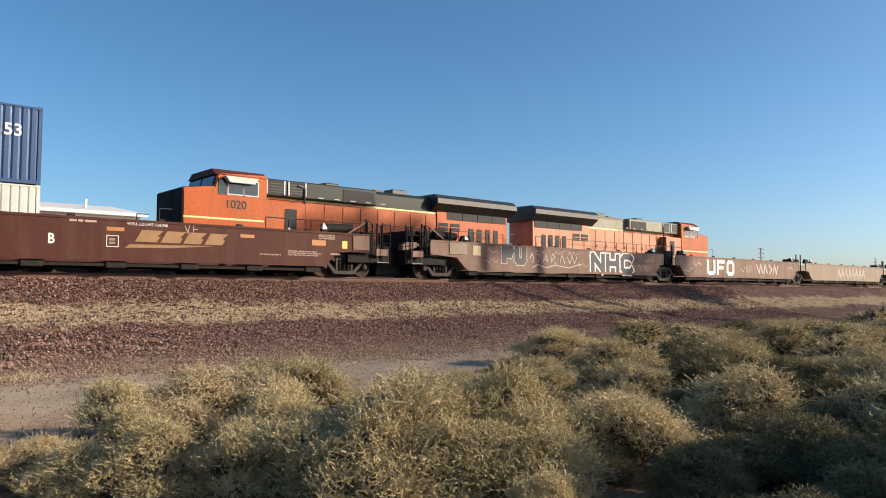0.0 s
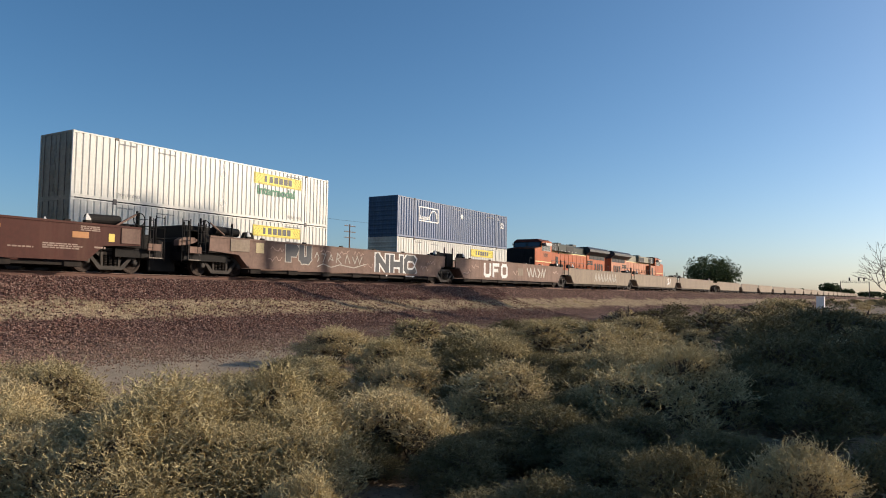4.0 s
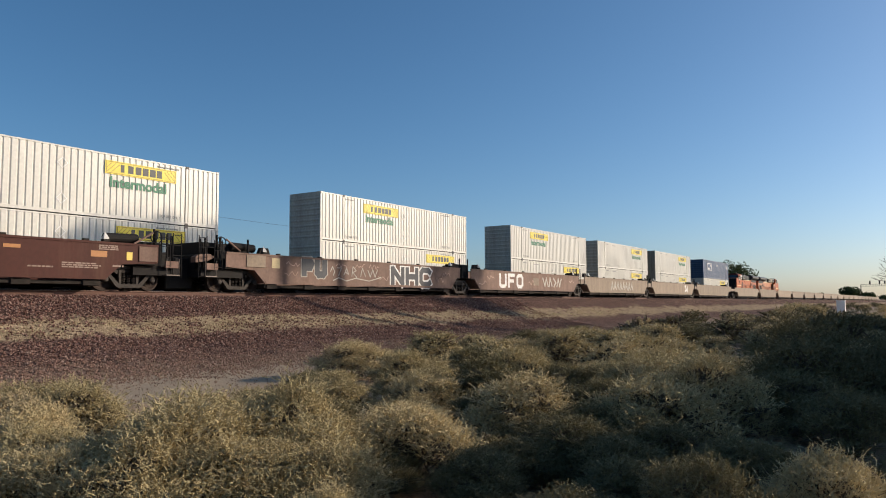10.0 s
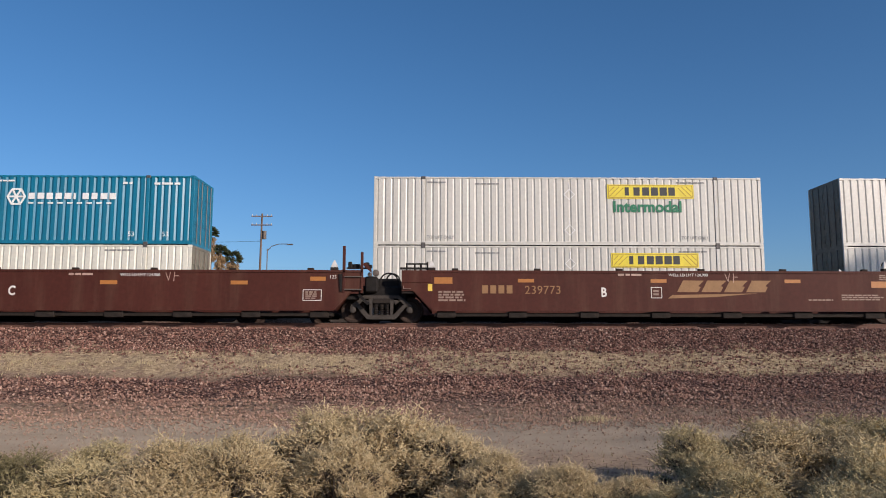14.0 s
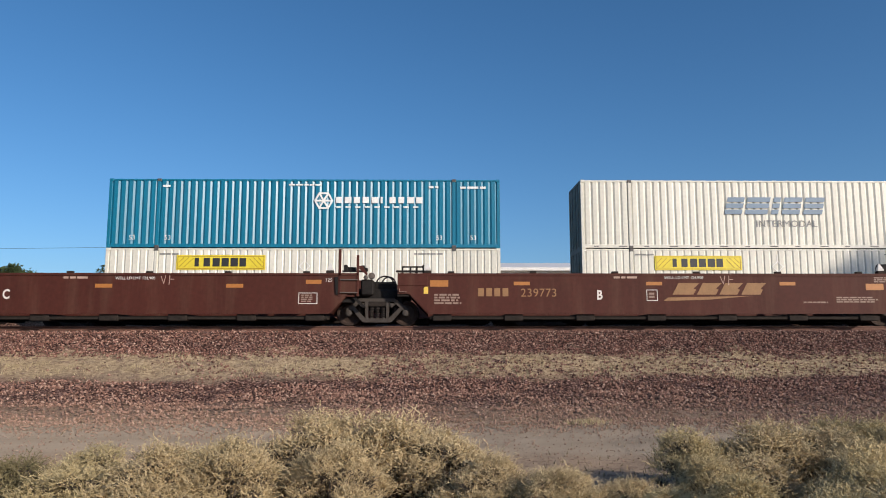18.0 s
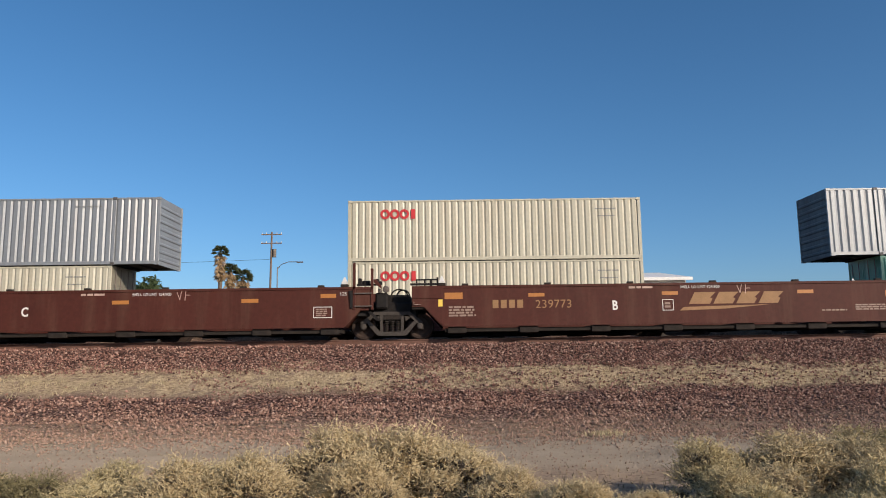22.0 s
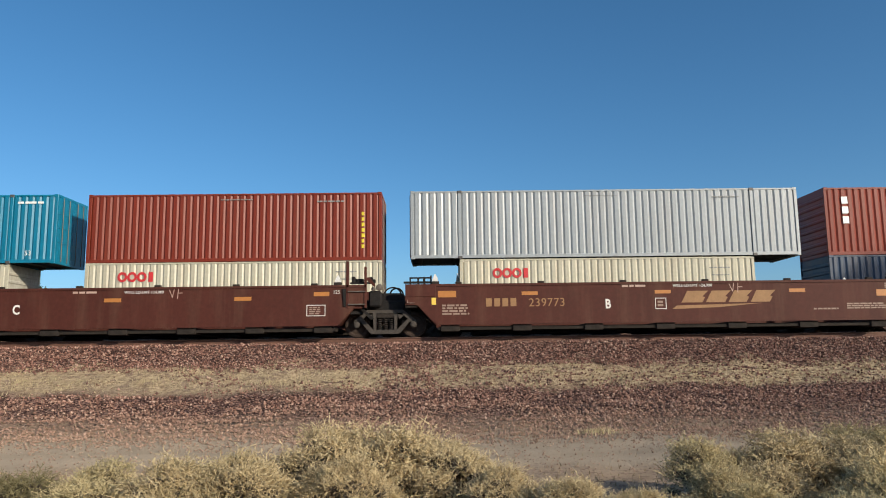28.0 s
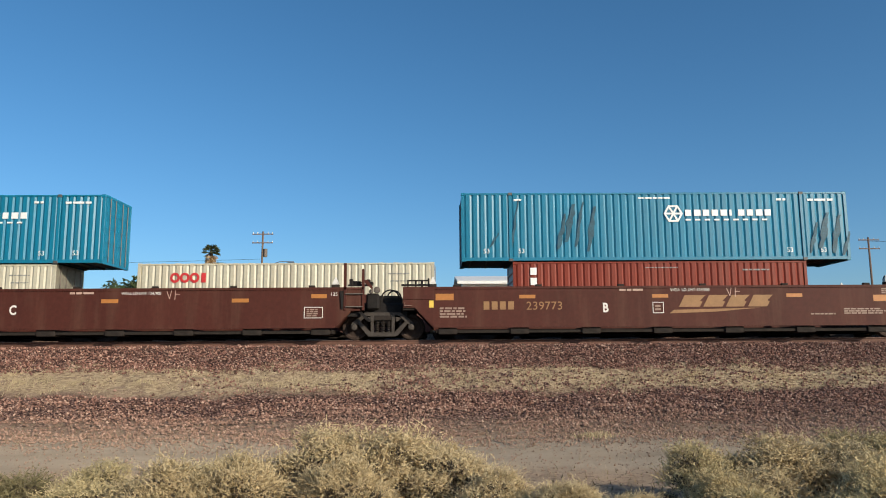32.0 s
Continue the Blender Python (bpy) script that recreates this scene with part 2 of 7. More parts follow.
def text_bars(w, h, rows, seed=1):
    """Unreadable lettering: rows of short flat bars that fill w by h."""
    rng = random.Random(seed)
    bm = bmesh.new()
    rh = h / rows
    for r in range(rows):
        x = 0
        z = h - (r + 1) * rh
        end = w * rng.uniform(0.8, 1.0)
        while x < end:
            l = min(rng.uniform(1.0, 3.5) * rh, end - x)
            if l > 0.2 * rh:
                bm_box(bm, x, x + l, -0.004, 0, z + 0.15 * rh, z + 0.8 * rh)
            x += l + 0.45 * rh
    return bm


def islands(me):
    """The separate pieces of a mesh, each as a mesh of its own."""
    src = bmesh.new()
    src.from_mesh(me)
    seen, out = set(), []
    for v in src.verts:
        if v in seen:
            continue
        todo, group = [v], []
        seen.add(v)
        while todo:
            q = todo.pop()
            group.append(q)
            for e in q.link_edges:
                o = e.other_vert(q)
                if o not in seen:
                    seen.add(o)
                    todo.append(o)
        one = bmesh.new()
        new_of = {q: one.verts.new(q.co) for q in group}
        for f in {f for q in group for f in q.link_faces}:
            one.faces.new([new_of[q] for q in f.verts])
        m2 = bpy.data.meshes.new("piece")
        one.to_mesh(m2)
        one.free()
        for mm in me.materials:
            m2.materials.append(mm)
        out.append(m2)
    src.free()
    return out


PIECES = {}


def split_part(name, me, material, parent, label, at):
    """Marks made of several strokes or bars: each one a part."""
    if not isinstance(me, bpy.types.Mesh):
        me = mesh_of(me, material)
    if me.name not in PIECES:
        PIECES[me.name] = islands(me)
    for m2 in PIECES[me.name]:
        last = part(name, m2, None, parent, label, at=at)
    return last


def sweep(points, r, n=8):
    """A round hose along points, one closed skin."""
    bm = bmesh.new()
    P = [Vector(p) for p in points]
    rings = []
    for i, p in enumerate(P):
        d = (P[min(i + 1, len(P) - 1)] - P[max(i - 1, 0)]).normalized()
        a = d.cross(Vector((0, 1, 0.01))).normalized()
        b = d.cross(a)
        rings.append([bm.verts.new(p + r * (a * math.cos(k * 2 * math.pi / n) + b * math.sin(k * 2 * math.pi / n))) for k in range(n)])
    for u, v in zip(rings, rings[1:]):
        for k in range(n):
            bm.faces.new((u[k], u[(k + 1) % n], v[(k + 1) % n], v[k]))
    bm.faces.new(rings[0][::-1])
    bm.faces.new(rings[-1])
    return bm

# ---- rolling stock ----
Y_NEAR, Y_FAR = 26.5, 31.14
WHEEL_R = 0.44


def wheel_mesh():
    def make():
        bm = lathe_y([(0.07, -0.10), (0.10, -0.09), (0.12, -0.05), (0.30, -0.03), (0.36, -0.065), (0.425, -0.065),
                      (0.43, -0.06), (0.435, 0.05), (0.47, 0.06), (0.47, 0.075), (0.36, 0.075), (0.30, 0.03), (0.12, 0.05), (0.07, 0.05)], 20)
        for i in range(6):
            a = i * math.pi / 3
            tube((0.21 * math.cos(a), -0.045, 0.21 * math.sin(a)), (0.21 * math.cos(a), -0.03, 0.21 * math.sin(a)), 0.03, 6, bm=bm)
        return mesh_of(bm, m_wheel, "wheel")
    return cached("wheel", make)


def sideframe_mesh():
    def make():
        y0, y1 = -0.08, 0.08
        bm = bmesh.new()
        # arched upper member, sagging lower member, columns and journal ends
        plate([(-1.06, 0.60), (-0.94, 0.70), (-0.62, 0.95), (0.62, 0.95), (0.94, 0.70), (1.06, 0.60), (1.04, 0.50), (0.88, 0.54), (0.56, 0.84), (-0.56, 0.84), (-0.88, 0.54), (-1.04, 0.50)], y0, y1, bm)
        plate([(-0.92, 0.62), (-0.80, 0.66), (-0.40, 0.26), (0.40, 0.26), (0.80, 0.66), (0.92, 0.62), (0.52, 0.15), (0.44, 0.12), (-0.44, 0.12), (-0.52, 0.15)], y0 - 0.012, y1 - 0.012, bm)
        for s in (-1, 1):
            plate([(s * 0.40, 0.22), (s * 0.31, 0.22), (s * 0.31, 0.88), (s * 0.43, 0.88)], y0 + 0.01, y1 - 0.02, bm)
            bm_box(bm, s * 1.02 - 0.06, s * 1.02 + 0.06, y0, y1, 0.34, 0.56)
            plate([(s * 0.66, 0.76), (s * 0.48, 0.62), (s * 0.44, 0.80)], y0 + 0.02, y1 - 0.03, bm)
        tube((-0.16, y0 - 0.02, 0.19), (-0.16, y0, 0.19), 0.03, 6, bm=bm)
        tube((0.16, y0 - 0.02, 0.19), (0.16, y0, 0.19), 0.03, 6, bm=bm)
        return mesh_of(bm, m_truck, "sideframe")
    return cached("sideframe", make)


def springs_mesh():
    def make():
        bm = bmesh.new()
        for x in (-0.2, 0.0, 0.2):
            for k in range(6):
                tube((x, 0, 0.27 + k * 0.065), (x, 0, 0.305 + k * 0.065), 0.075, 8, bm=bm)
        bm_box(bm, -0.30, 0.30, -0.06, 0.10, 0.68, 0.84)
        return mesh_of(bm, m_under, "springs")
    return cached("springs", make)


def cap_mesh():
    return cached("cap", lambda: mesh_of(lathe_y([(0.0, -0.10), (0.07, -0.095), (0.11, -0.07), (0.11, 0.02), (0.08, 0.06)], 12), m_truck, "cap"))


def truck(parent, x, half=0.98):
    t = part("truck", box(x - 0.18, x + 0.18, -0.95, 0.95, 0.52, 0.74, 0.02), m_under, parent, "grimy cast steel bogie")
    for s in (-1, 1):
        flip = Matrix.Identity(4) if s < 0 else Matrix.Rotation(math.pi, 4, 'Z')
        part("sideframe", sideframe_mesh(), None, t, at=Matrix.Translation((x, s * 0.99, 0)) @ flip)
        part("spring_nest", springs_mesh(), None, t, at=Matrix.Translation((x, s * 0.99, 0)) @ flip)
        for w in (-half, half):
            part("wheel", wheel_mesh(), None, t, "rusty steel wheel", at=Matrix.Translation((x + w, s * 0.78, WHEEL_R)) @ flip)
            part("bearing_cap", cap_mesh(), None, t, at=Matrix.Translation((x + w, s * 1.07, WHEEL_R)) @ flip)
    for w in (-half, half):
        part("axle", cached("axle", lambda: mesh_of(tube((0, -0.95, 0), (0, 0.95, 0), 0.08, 10), m_under)), None, t, at=(x + w, 0, WHEEL_R))
    return t


def ladder(parent, x, y, z0, z1, w=0.42, rungs=4, material=None):
    bm = pipe([(x, y, z0), (x, y, z1)], 0.02)
    tube((x + w, y, z0), (x + w, y, z1), 0.02, 6, bm=bm)
    for i in range(rungs):
        z = z0 + 0.08 + i * (z1 - z0 - 0.16) / max(1, rungs - 1)
        tube((x, y, z), (x + w, y, z), 0.014, 6, bm=bm)
    part("ladder", bm, material or m_steel, parent, "steel ladder")


def guide_mesh():
    def make():
        bm = bmesh.new()
        v = [bm.verts.new(p) for p in ((-0.10, -0.05, 0), (0.10, -0.05, 0), (0.10, 0.10, 0), (-0.10, 0.10, 0),
                                       (-0.10, -0.05, 0.06), (0.10, -0.05, 0.06), (0.10, 0.10, 0.06), (-0.10, 0.10, 0.06),
                                       (-0.015, 0.05, 0.26), (0.015, 0.05, 0.26))]
        for f in ((0, 1, 5, 4), (1, 2, 6, 5), (2, 3, 7, 6), (3, 0, 4, 7), (4, 5, 9, 8), (5, 6, 9), (6, 7, 8, 9), (7, 4, 8), (3, 2, 1, 0)):
            bm.faces.new([v[i] for i in f])
        return mesh_of(bm, m_guide, "guide")
    return cached("guide", make)


def well_unit(xl, xr, lend, rend, material, label, group, yc=Y_NEAR, detail=2, top=1.76, bottom=0.42, ltruck=True, rtruck=True):
    """One well of a container car between two bogies. lend, rend: "joint" or "coupler"."""
    xc, h = (xl + xr) / 2, (xr - xl) / 2
    u = thing("well_car", label, "rail car", (xc, yc, 0), group)
    wl, el = (-h + 1.75, -h + 0.72) if lend == "joint" else (-h + 1.25, -h - 0.95)
    wr, er = (h - 1.60, h - 0.62) if rend == "joint" else (h - 1.20, h + 0.95)
    sl = 0.62
    pts = [(el, top), (el, 1.08), (wl - sl, 1.08 if lend == "joint" else 0.98), (wl, bottom), (wr, bottom),
           (wr + sl, 1.08 if rend == "joint" else 0.98), (er, 1.08), (er, top)]
    for s in (-1, 1):
        y = s * 1.47
        part("side_wall", plate(pts, y - 0.03, y + 0.03), material, u)
        bm = bmesh.new()
        ya, yb = (y - 0.06, y + 0.05) if s < 0 else (y - 0.05, y + 0.06)
        bm_box(bm, el, er, ya, yb, top - 0.05, top + 0.03)
        part("top_chord", bm, material, u)
        bm = bmesh.new()
        bm_box(bm, wl, wr, ya, yb, bottom - 0.02, bottom + 0.10)
        part("side_sill", bm, material, u)
        if detail > 1:
            for k in range(6):
                x = wl + 0.8 + k * (wr - wl - 1.6) / 5
                part("chord_pad", cached("pad", lambda: mesh_of(box(-0.11, 0.11, -0.06, 0.06, 0, 0.07, 0.01), m_under)), None, u, at=(x, y, top + 0.03))
    # floor of the well: cross bearers with plates between them
    bm = bmesh.new()
    n = 7
    for i in range(n):
        x = wl + 0.5 + i * (wr - wl - 1.0) / (n - 1)
        part("cross_bearer", cached("bearer", lambda: mesh_of(box(-0.32, 0.32, -1.42, 1.42, -0.25, -0.03, 0.015), m_under)), None, u, at=(x, 0, bottom))
    bm_box(bm, wl + 0.1, wr - 0.1, -1.36, 1.36, bottom - 0.20, bottom - 0.08)
    part("well_floor", bm, m_under, u, "dark steel well floor")
    for side, we, e, kind in ((-1, wl, el, lend), (1, wr, er, rend)):
        # sloping bulkhead and deck over the bogie
        bm = bmesh.new()
        x0 = we - side * 0.02
        x1 = we + side * sl
        plate([(x0, bottom), (x1, 1.10), (x1 + side * 0.05, 1.10), (x0 + side * 0.05, bottom)], -1.44, 1.44, bm)
        part("bulkhead", bm, material, u)
        a, b = sorted((x1, e))
        part("end_deck", box(a, b, -1.44, 1.44, 1.0, 1.10), m_under, u)
        part("end_sill", box(a, b, -0.35, 0.35, 0.78, 1.0), m_under, u)
        if detail > 1:
            for s in (-1, 1):
                part("container_guide", guide_mesh(), None, u, "pale painted container guide", at=(we, s * 1.42, top + 0.13))
                part("guide_base", cached("guide_base", lambda: mesh_of(box(-0.13, 0.13, -0.08, 0.12, 0, 0.10, 0.012), m_under)), None, u, at=(we, s * 1.42, top + 0.03))
        if kind == "coupler":
            c = side * (h + 0.95)
            bm = boxes((min(c, c + side * 0.75), max(c, c + side * 0.75), -0.12, 0.12, 0.74, 0.98))
            bm_box(bm, *sorted((c + side * 0.7, c + side * 1.1)), -0.2, 0.2, 0.70, 1.02)
            part("coupler", bm, m_under, u, "grimy steel coupler")
            bm = sweep([(c + side * k / 8 * 0.95, -0.35, 0.72 - 0.32 * math.sin(math.pi * k / 8)) for k in range(9)], 0.03)
            part("brake_hose", bm, m_black, u)
    if ltruck:
        truck(u, -h)
    if rtruck:
        truck(u, h)
    return u


def decal(parent, me, x, z, material=None, label="", front=-1.50, name="lettering"):
    if name in ("graffiti", "scratched_tag", "mark", "stencil_bar"):
        return split_part(name, me, material, parent, label, (x, front - 0.006, z))
    return part(name, me, material, parent, label, at=(x, front - 0.006, z))


# --- the standing train: the two wells in front of the camera ---
G_NEAR = "empty well cars of the standing train"
LB = "red-brown steel container well car, empty, with faded lettering"
unit_b = well_unit(-1.86, 16.85, "joint", "coupler", m_well, LB, G_NEAR, ltruck=True)
unit_c = well_unit(-20.2, -1.86, "joint", "joint", m_well, LB, G_NEAR, rtruck=False)
well_unit(-38.5, -20.2, "joint", "joint", m_well, LB, G_NEAR, rtruck=False, detail=1)


def on(unit, x):
    return x - unit.matrix_basis.translation.x


def rect(w, h):
    return box(0, w, -0.005, 0, 0, h)


def letters_on(unit, rows):
    """rows: kind, world x, z of the lower left corner, and what the kind needs."""
    for r in rows:
        k, x, z = r[0], on(unit, r[1]), r[2]
        if k == "rect":
            decal(unit, rect(r[3], r[4]), x, z, r[5], name="reflector")
        elif k == "text":
            decal(unit, text_mesh(*r[3:]), x, z)
        elif k == "bars":
            decal(unit, text_bars(r[3], r[4], r[5], r[6]), x, z, r[7], name="stencil_bar")
        elif k == "frame":
            w, h = r[3], r[4]
            decal(unit, strokes([[(0, 0), (w, 0), (w, h), (0, h), (0, 0)]], 0.022), x, z, r[5], name="mark")


letters_on(unit_b, [
    ("rect", -0.02, 1.33, 0.62, 0.22, m_orange_tape), ("rect", 2.85, 1.38, 0.55, 0.12, m_orange_tape),
    ("rect", 7.42, 1.38, 0.55, 0.12, m_orange_tape), ("rect", 12.05, 1.38, 0.55, 0.12, m_orange_tape),
    ("rect", 15.05, 1.22, 0.62, 0.22, m_orange_tape),
    ("rect", -0.24, 1.08, 0.15, 0.24, m_yellow_tape), ("rect", 16.45, 1.15, 0.24, 0.30, m_yellow_tape),
    ("rect", 1.62, 1.0, 0.2, 0.28, m_gold), ("rect", 1.9, 1.0, 0.2, 0.28, m_gold), ("rect", 2.18, 1.0, 0.2, 0.28, m_gold), ("rect", 2.46, 1.0, 0.2, 0.28, m_gold),
    ("text", 3.08, 0.99, "239773", 0.40, m_gold, 0, 0, 1.06),
    ("text", 5.70, 0.90, "B", 0.44, m_white_ink, 0, 0.012, 1.0, 0.8),
    ("bars", 0.12, 0.72, 1.0, 0.38, 4, 7, m_small_ink),
    ("bars", -1.0, 1.42, 0.70, 0.20, 2, 8, m_small_ink),
    ("frame", 7.43, 0.86, 0.36, 0.36, m_white_ink), ("bars", 7.50, 0.93, 0.22, 0.22, 2, 3, m_small_ink),
    ("text", 8.05, 1.60, "WELL LD LMT 124,900", 0.14, m_white_ink),
    ("bars", 6.3, 1.60, 0.95, 0.11, 1, 9, m_faint_ink),
    ("bars", 12.85, 0.76, 1.0, 0.08, 1, 4, m_small_ink), ("bars", 14.0, 0.78, 1.55, 0.22, 3, 14, m_small_ink),
    ("bars", 15.35, 1.48, 0.8, 0.2, 3, 24, m_small_ink), ("bars", 15.9, 0.86, 0.5, 0.1, 1, 25, m_small_ink),
])
letters_on(unit_c, [
    ("rect", -4.27, 1.42, 0.53, 0.14, m_orange_tape), ("rect", -6.98, 1.29, 0.58, 0.13, m_orange_tape),
    ("rect", -11.42, 1.29, 0.58, 0.13, m_orange_tape), ("rect", -16.2, 1.29, 0.58, 0.13, m_orange_tape),
    ("frame", -4.5, 0.75, 0.62, 0.36, m_white_ink), ("bars", -4.42, 0.79, 0.46, 0.28, 4, 31, m_small_ink),
    ("text", -14.52, 0.92, "C", 0.44, m_white_ink, 0, 0.012, 1.0, 0.8),
    ("text", -10.75, 1.57, "WELL LD LMT 124,900", 0.14, m_white_ink),
    ("bars", -12.5, 1.58, 1.0, 0.11, 1, 32, m_faint_ink), ("text", -3.62, 1.50, "125", 0.17, m_white_ink),
])
# swoosh mark: slanted plain blocks over a long tapering bar
bm = bmesh.new()
for i, (x, w) in enumerate(((0.0, 0.72), (0.84, 0.66), (1.62, 0.62), (2.38, 0.66))):
    k = 0.55
    plate([(x, 0), (x + w, 0), (x + w + 0.10, 0.17), (x + w + 0.02, 0.21), (x + w + k * 0.4, 0.40), (x + k * 0.4, 0.40)], -0.005, 0, bm)
decal(unit_b, bm, on(unit_b, 8.32), 1.06, m_gold, "faded gold slanted mark", name="mark")
bm = plate([(0, 0), (0.15, 0.12), (2.6, 0.17), (3.1, 0.18), (1.6, 0.05)], -0.005, 0)
decal(unit_b, bm, on(unit_b, 8.0), 0.84, m_gold, name="mark")
for u, x in ((unit_b, 10.0), (unit_c, -9.2)):
    decal(u, strokes([[(0, 0.3), (0.1, 0.05), (0.16, 0.34)], [(0.28, 0.02), (0.3, 0.34), (0.52, 0.36)], [(0.29, 0.2), (0.44, 0.2)]], 0.022), on(u, x), 1.38, m_faint_ink, name="scratched_tag")

# fittings at the joint and at the coupled ends
J = lambda name, bm, m, lab="": part(name, bm, m, unit_c, lab, at=(-unit_c.matrix_basis.translation.x, 0, 0))
J("end_panel", box(-3.34, -2.60, -1.46, -1.40, 0.98, 1.74, 0.01), m_well)
J("post", box(-3.17, -3.07, -1.53, -1.47, 1.0, 2.62, 0.01), m_well, "tall brown post")
J("post", box(-2.55, -2.46, -1.53, -1.45, 1.0, 2.42, 0.01), m_well, "tall brown post")
for z in (1.12, 1.56):
    J("rung", tube((-3.10, -1.56, z), (-2.50, -1.56, z), 0.022, 6), m_steel, "worn bright steel rung")
J("post_gusset", plate([(-3.29, 1.66), (-3.17, 1.66), (-3.17, 1.05), (-3.24, 1.05)], -1.545, -1.50), m_black)
J("brace", plate([(-2.46, 2.05), (-2.36, 2.05), (-2.18, 1.80), (-2.18, 1.70), (-2.46, 1.95)], -1.45, -1.40), m_well)
J("stay", plate([(-2.75, 1.02), (-2.62, 1.02), (-2.20, 0.62), (-2.34, 0.62)], -1.40, -1.30), m_black)
J("valve_rack", boxes((-3.05, -2.20, -1.36, -1.28, 1.84, 1.90), (-2.95, -2.60, -1.30, -1.05, 1.90, 2.02)), m_black)
for k, (x, w, h) in enumerate(((-3.0, 0.12, 0.20), (-2.82, 0.16, 0.12), (-2.42, 0.14, 0.18), (-2.28, 0.10, 0.10))):
    J("valve", box(x, x + w, -1.34, -1.12, 1.88, 1.90 + h, 0.02), m_black)
J("valve_cap", lathe_y([(0.0, -0.05), (0.10, -0.04), (0.12, 0.0), (0.12, 0.06)], 12, at=(-2.05, -1.24, 1.72)), m_steel, "grey valve cover")
J("valve_cap", lathe_y([(0.0, -0.05), (0.07, -0.04), (0.08, 0.0), (0.08, 0.06)], 12, at=(-2.25, -1.30, 1.66)), m_steel, "grey valve cover")
J("valve_box", box(-2.42, -1.98, -1.25, -0.5, 1.05, 1.60, 0.05), m_black, "black brake valve box")
J("articulation", box(-2.6, -1.15, -0.95, 0.95, 0.78, 1.30, 0.08), m_black, "dark articulated joint casting")
J("end_bulkhead", box(-2.50, -0.98, -0.9, 1.2, 0.62, 1.22, 0.04), m_black, "black joint bulkhead")
J("junction_box", box(-2.05, -1.20, -0.85, 0.2, 1.05, 1.55, 0.06), m_black, "black junction box")
for k in range(2):
    w = 0.30 - 0.06 * k
    J("brake_hose", sweep([(-1.60 + 0.12 * k + w * math.cos(math.pi * i / 12), -1.0 + 0.3 * k, 1.46 + 0.27 * math.sin(math.pi * i / 12)) for i in range(13)], 0.026), m_black, "looped black rubber hose")
J("side_bearer", boxes((-3.25, -2.62, -1.30, -1.0, 0.80, 0.98)), m_black)
# retainer rack on top of the joint end of the next well
xb = on(unit_b, -0.95)
part("lock_rack", boxes((xb - 0.25, xb + 0.75, -1.4, -1.2, 1.84, 1.90), (xb - 0.05, xb + 0.72, -1.36, -1.30, 2.00, 2.05), (xb - 0.05, xb + 0.0, -1.38, -1.3, 1.80, 2.05), (xb + 0.22, xb + 0.28, -1.38, -1.3, 1.8, 2.02),
                       (xb + 0.42, xb + 0.50, -1.38, -1.3, 1.8, 2.05), (xb + 0.66, xb + 0.72, -1.38, -1.3, 1.8, 2.10)), m_black, unit_b, "black connector rack")
part("upper_plate", box(on(unit_b, -1.14), on(unit_b, -0.10), -1.525, -1.50, 1.36, 1.74, 0.008), m_well, unit_b)
part("end_step", strokes([[(xb - 0.12, 0.1), (xb - 0.12, 0), (xb + 0.12, 0)]], 0.014, -1.56, -1.53), m_small_ink, unit_b, at=(0, 0, 1.15))


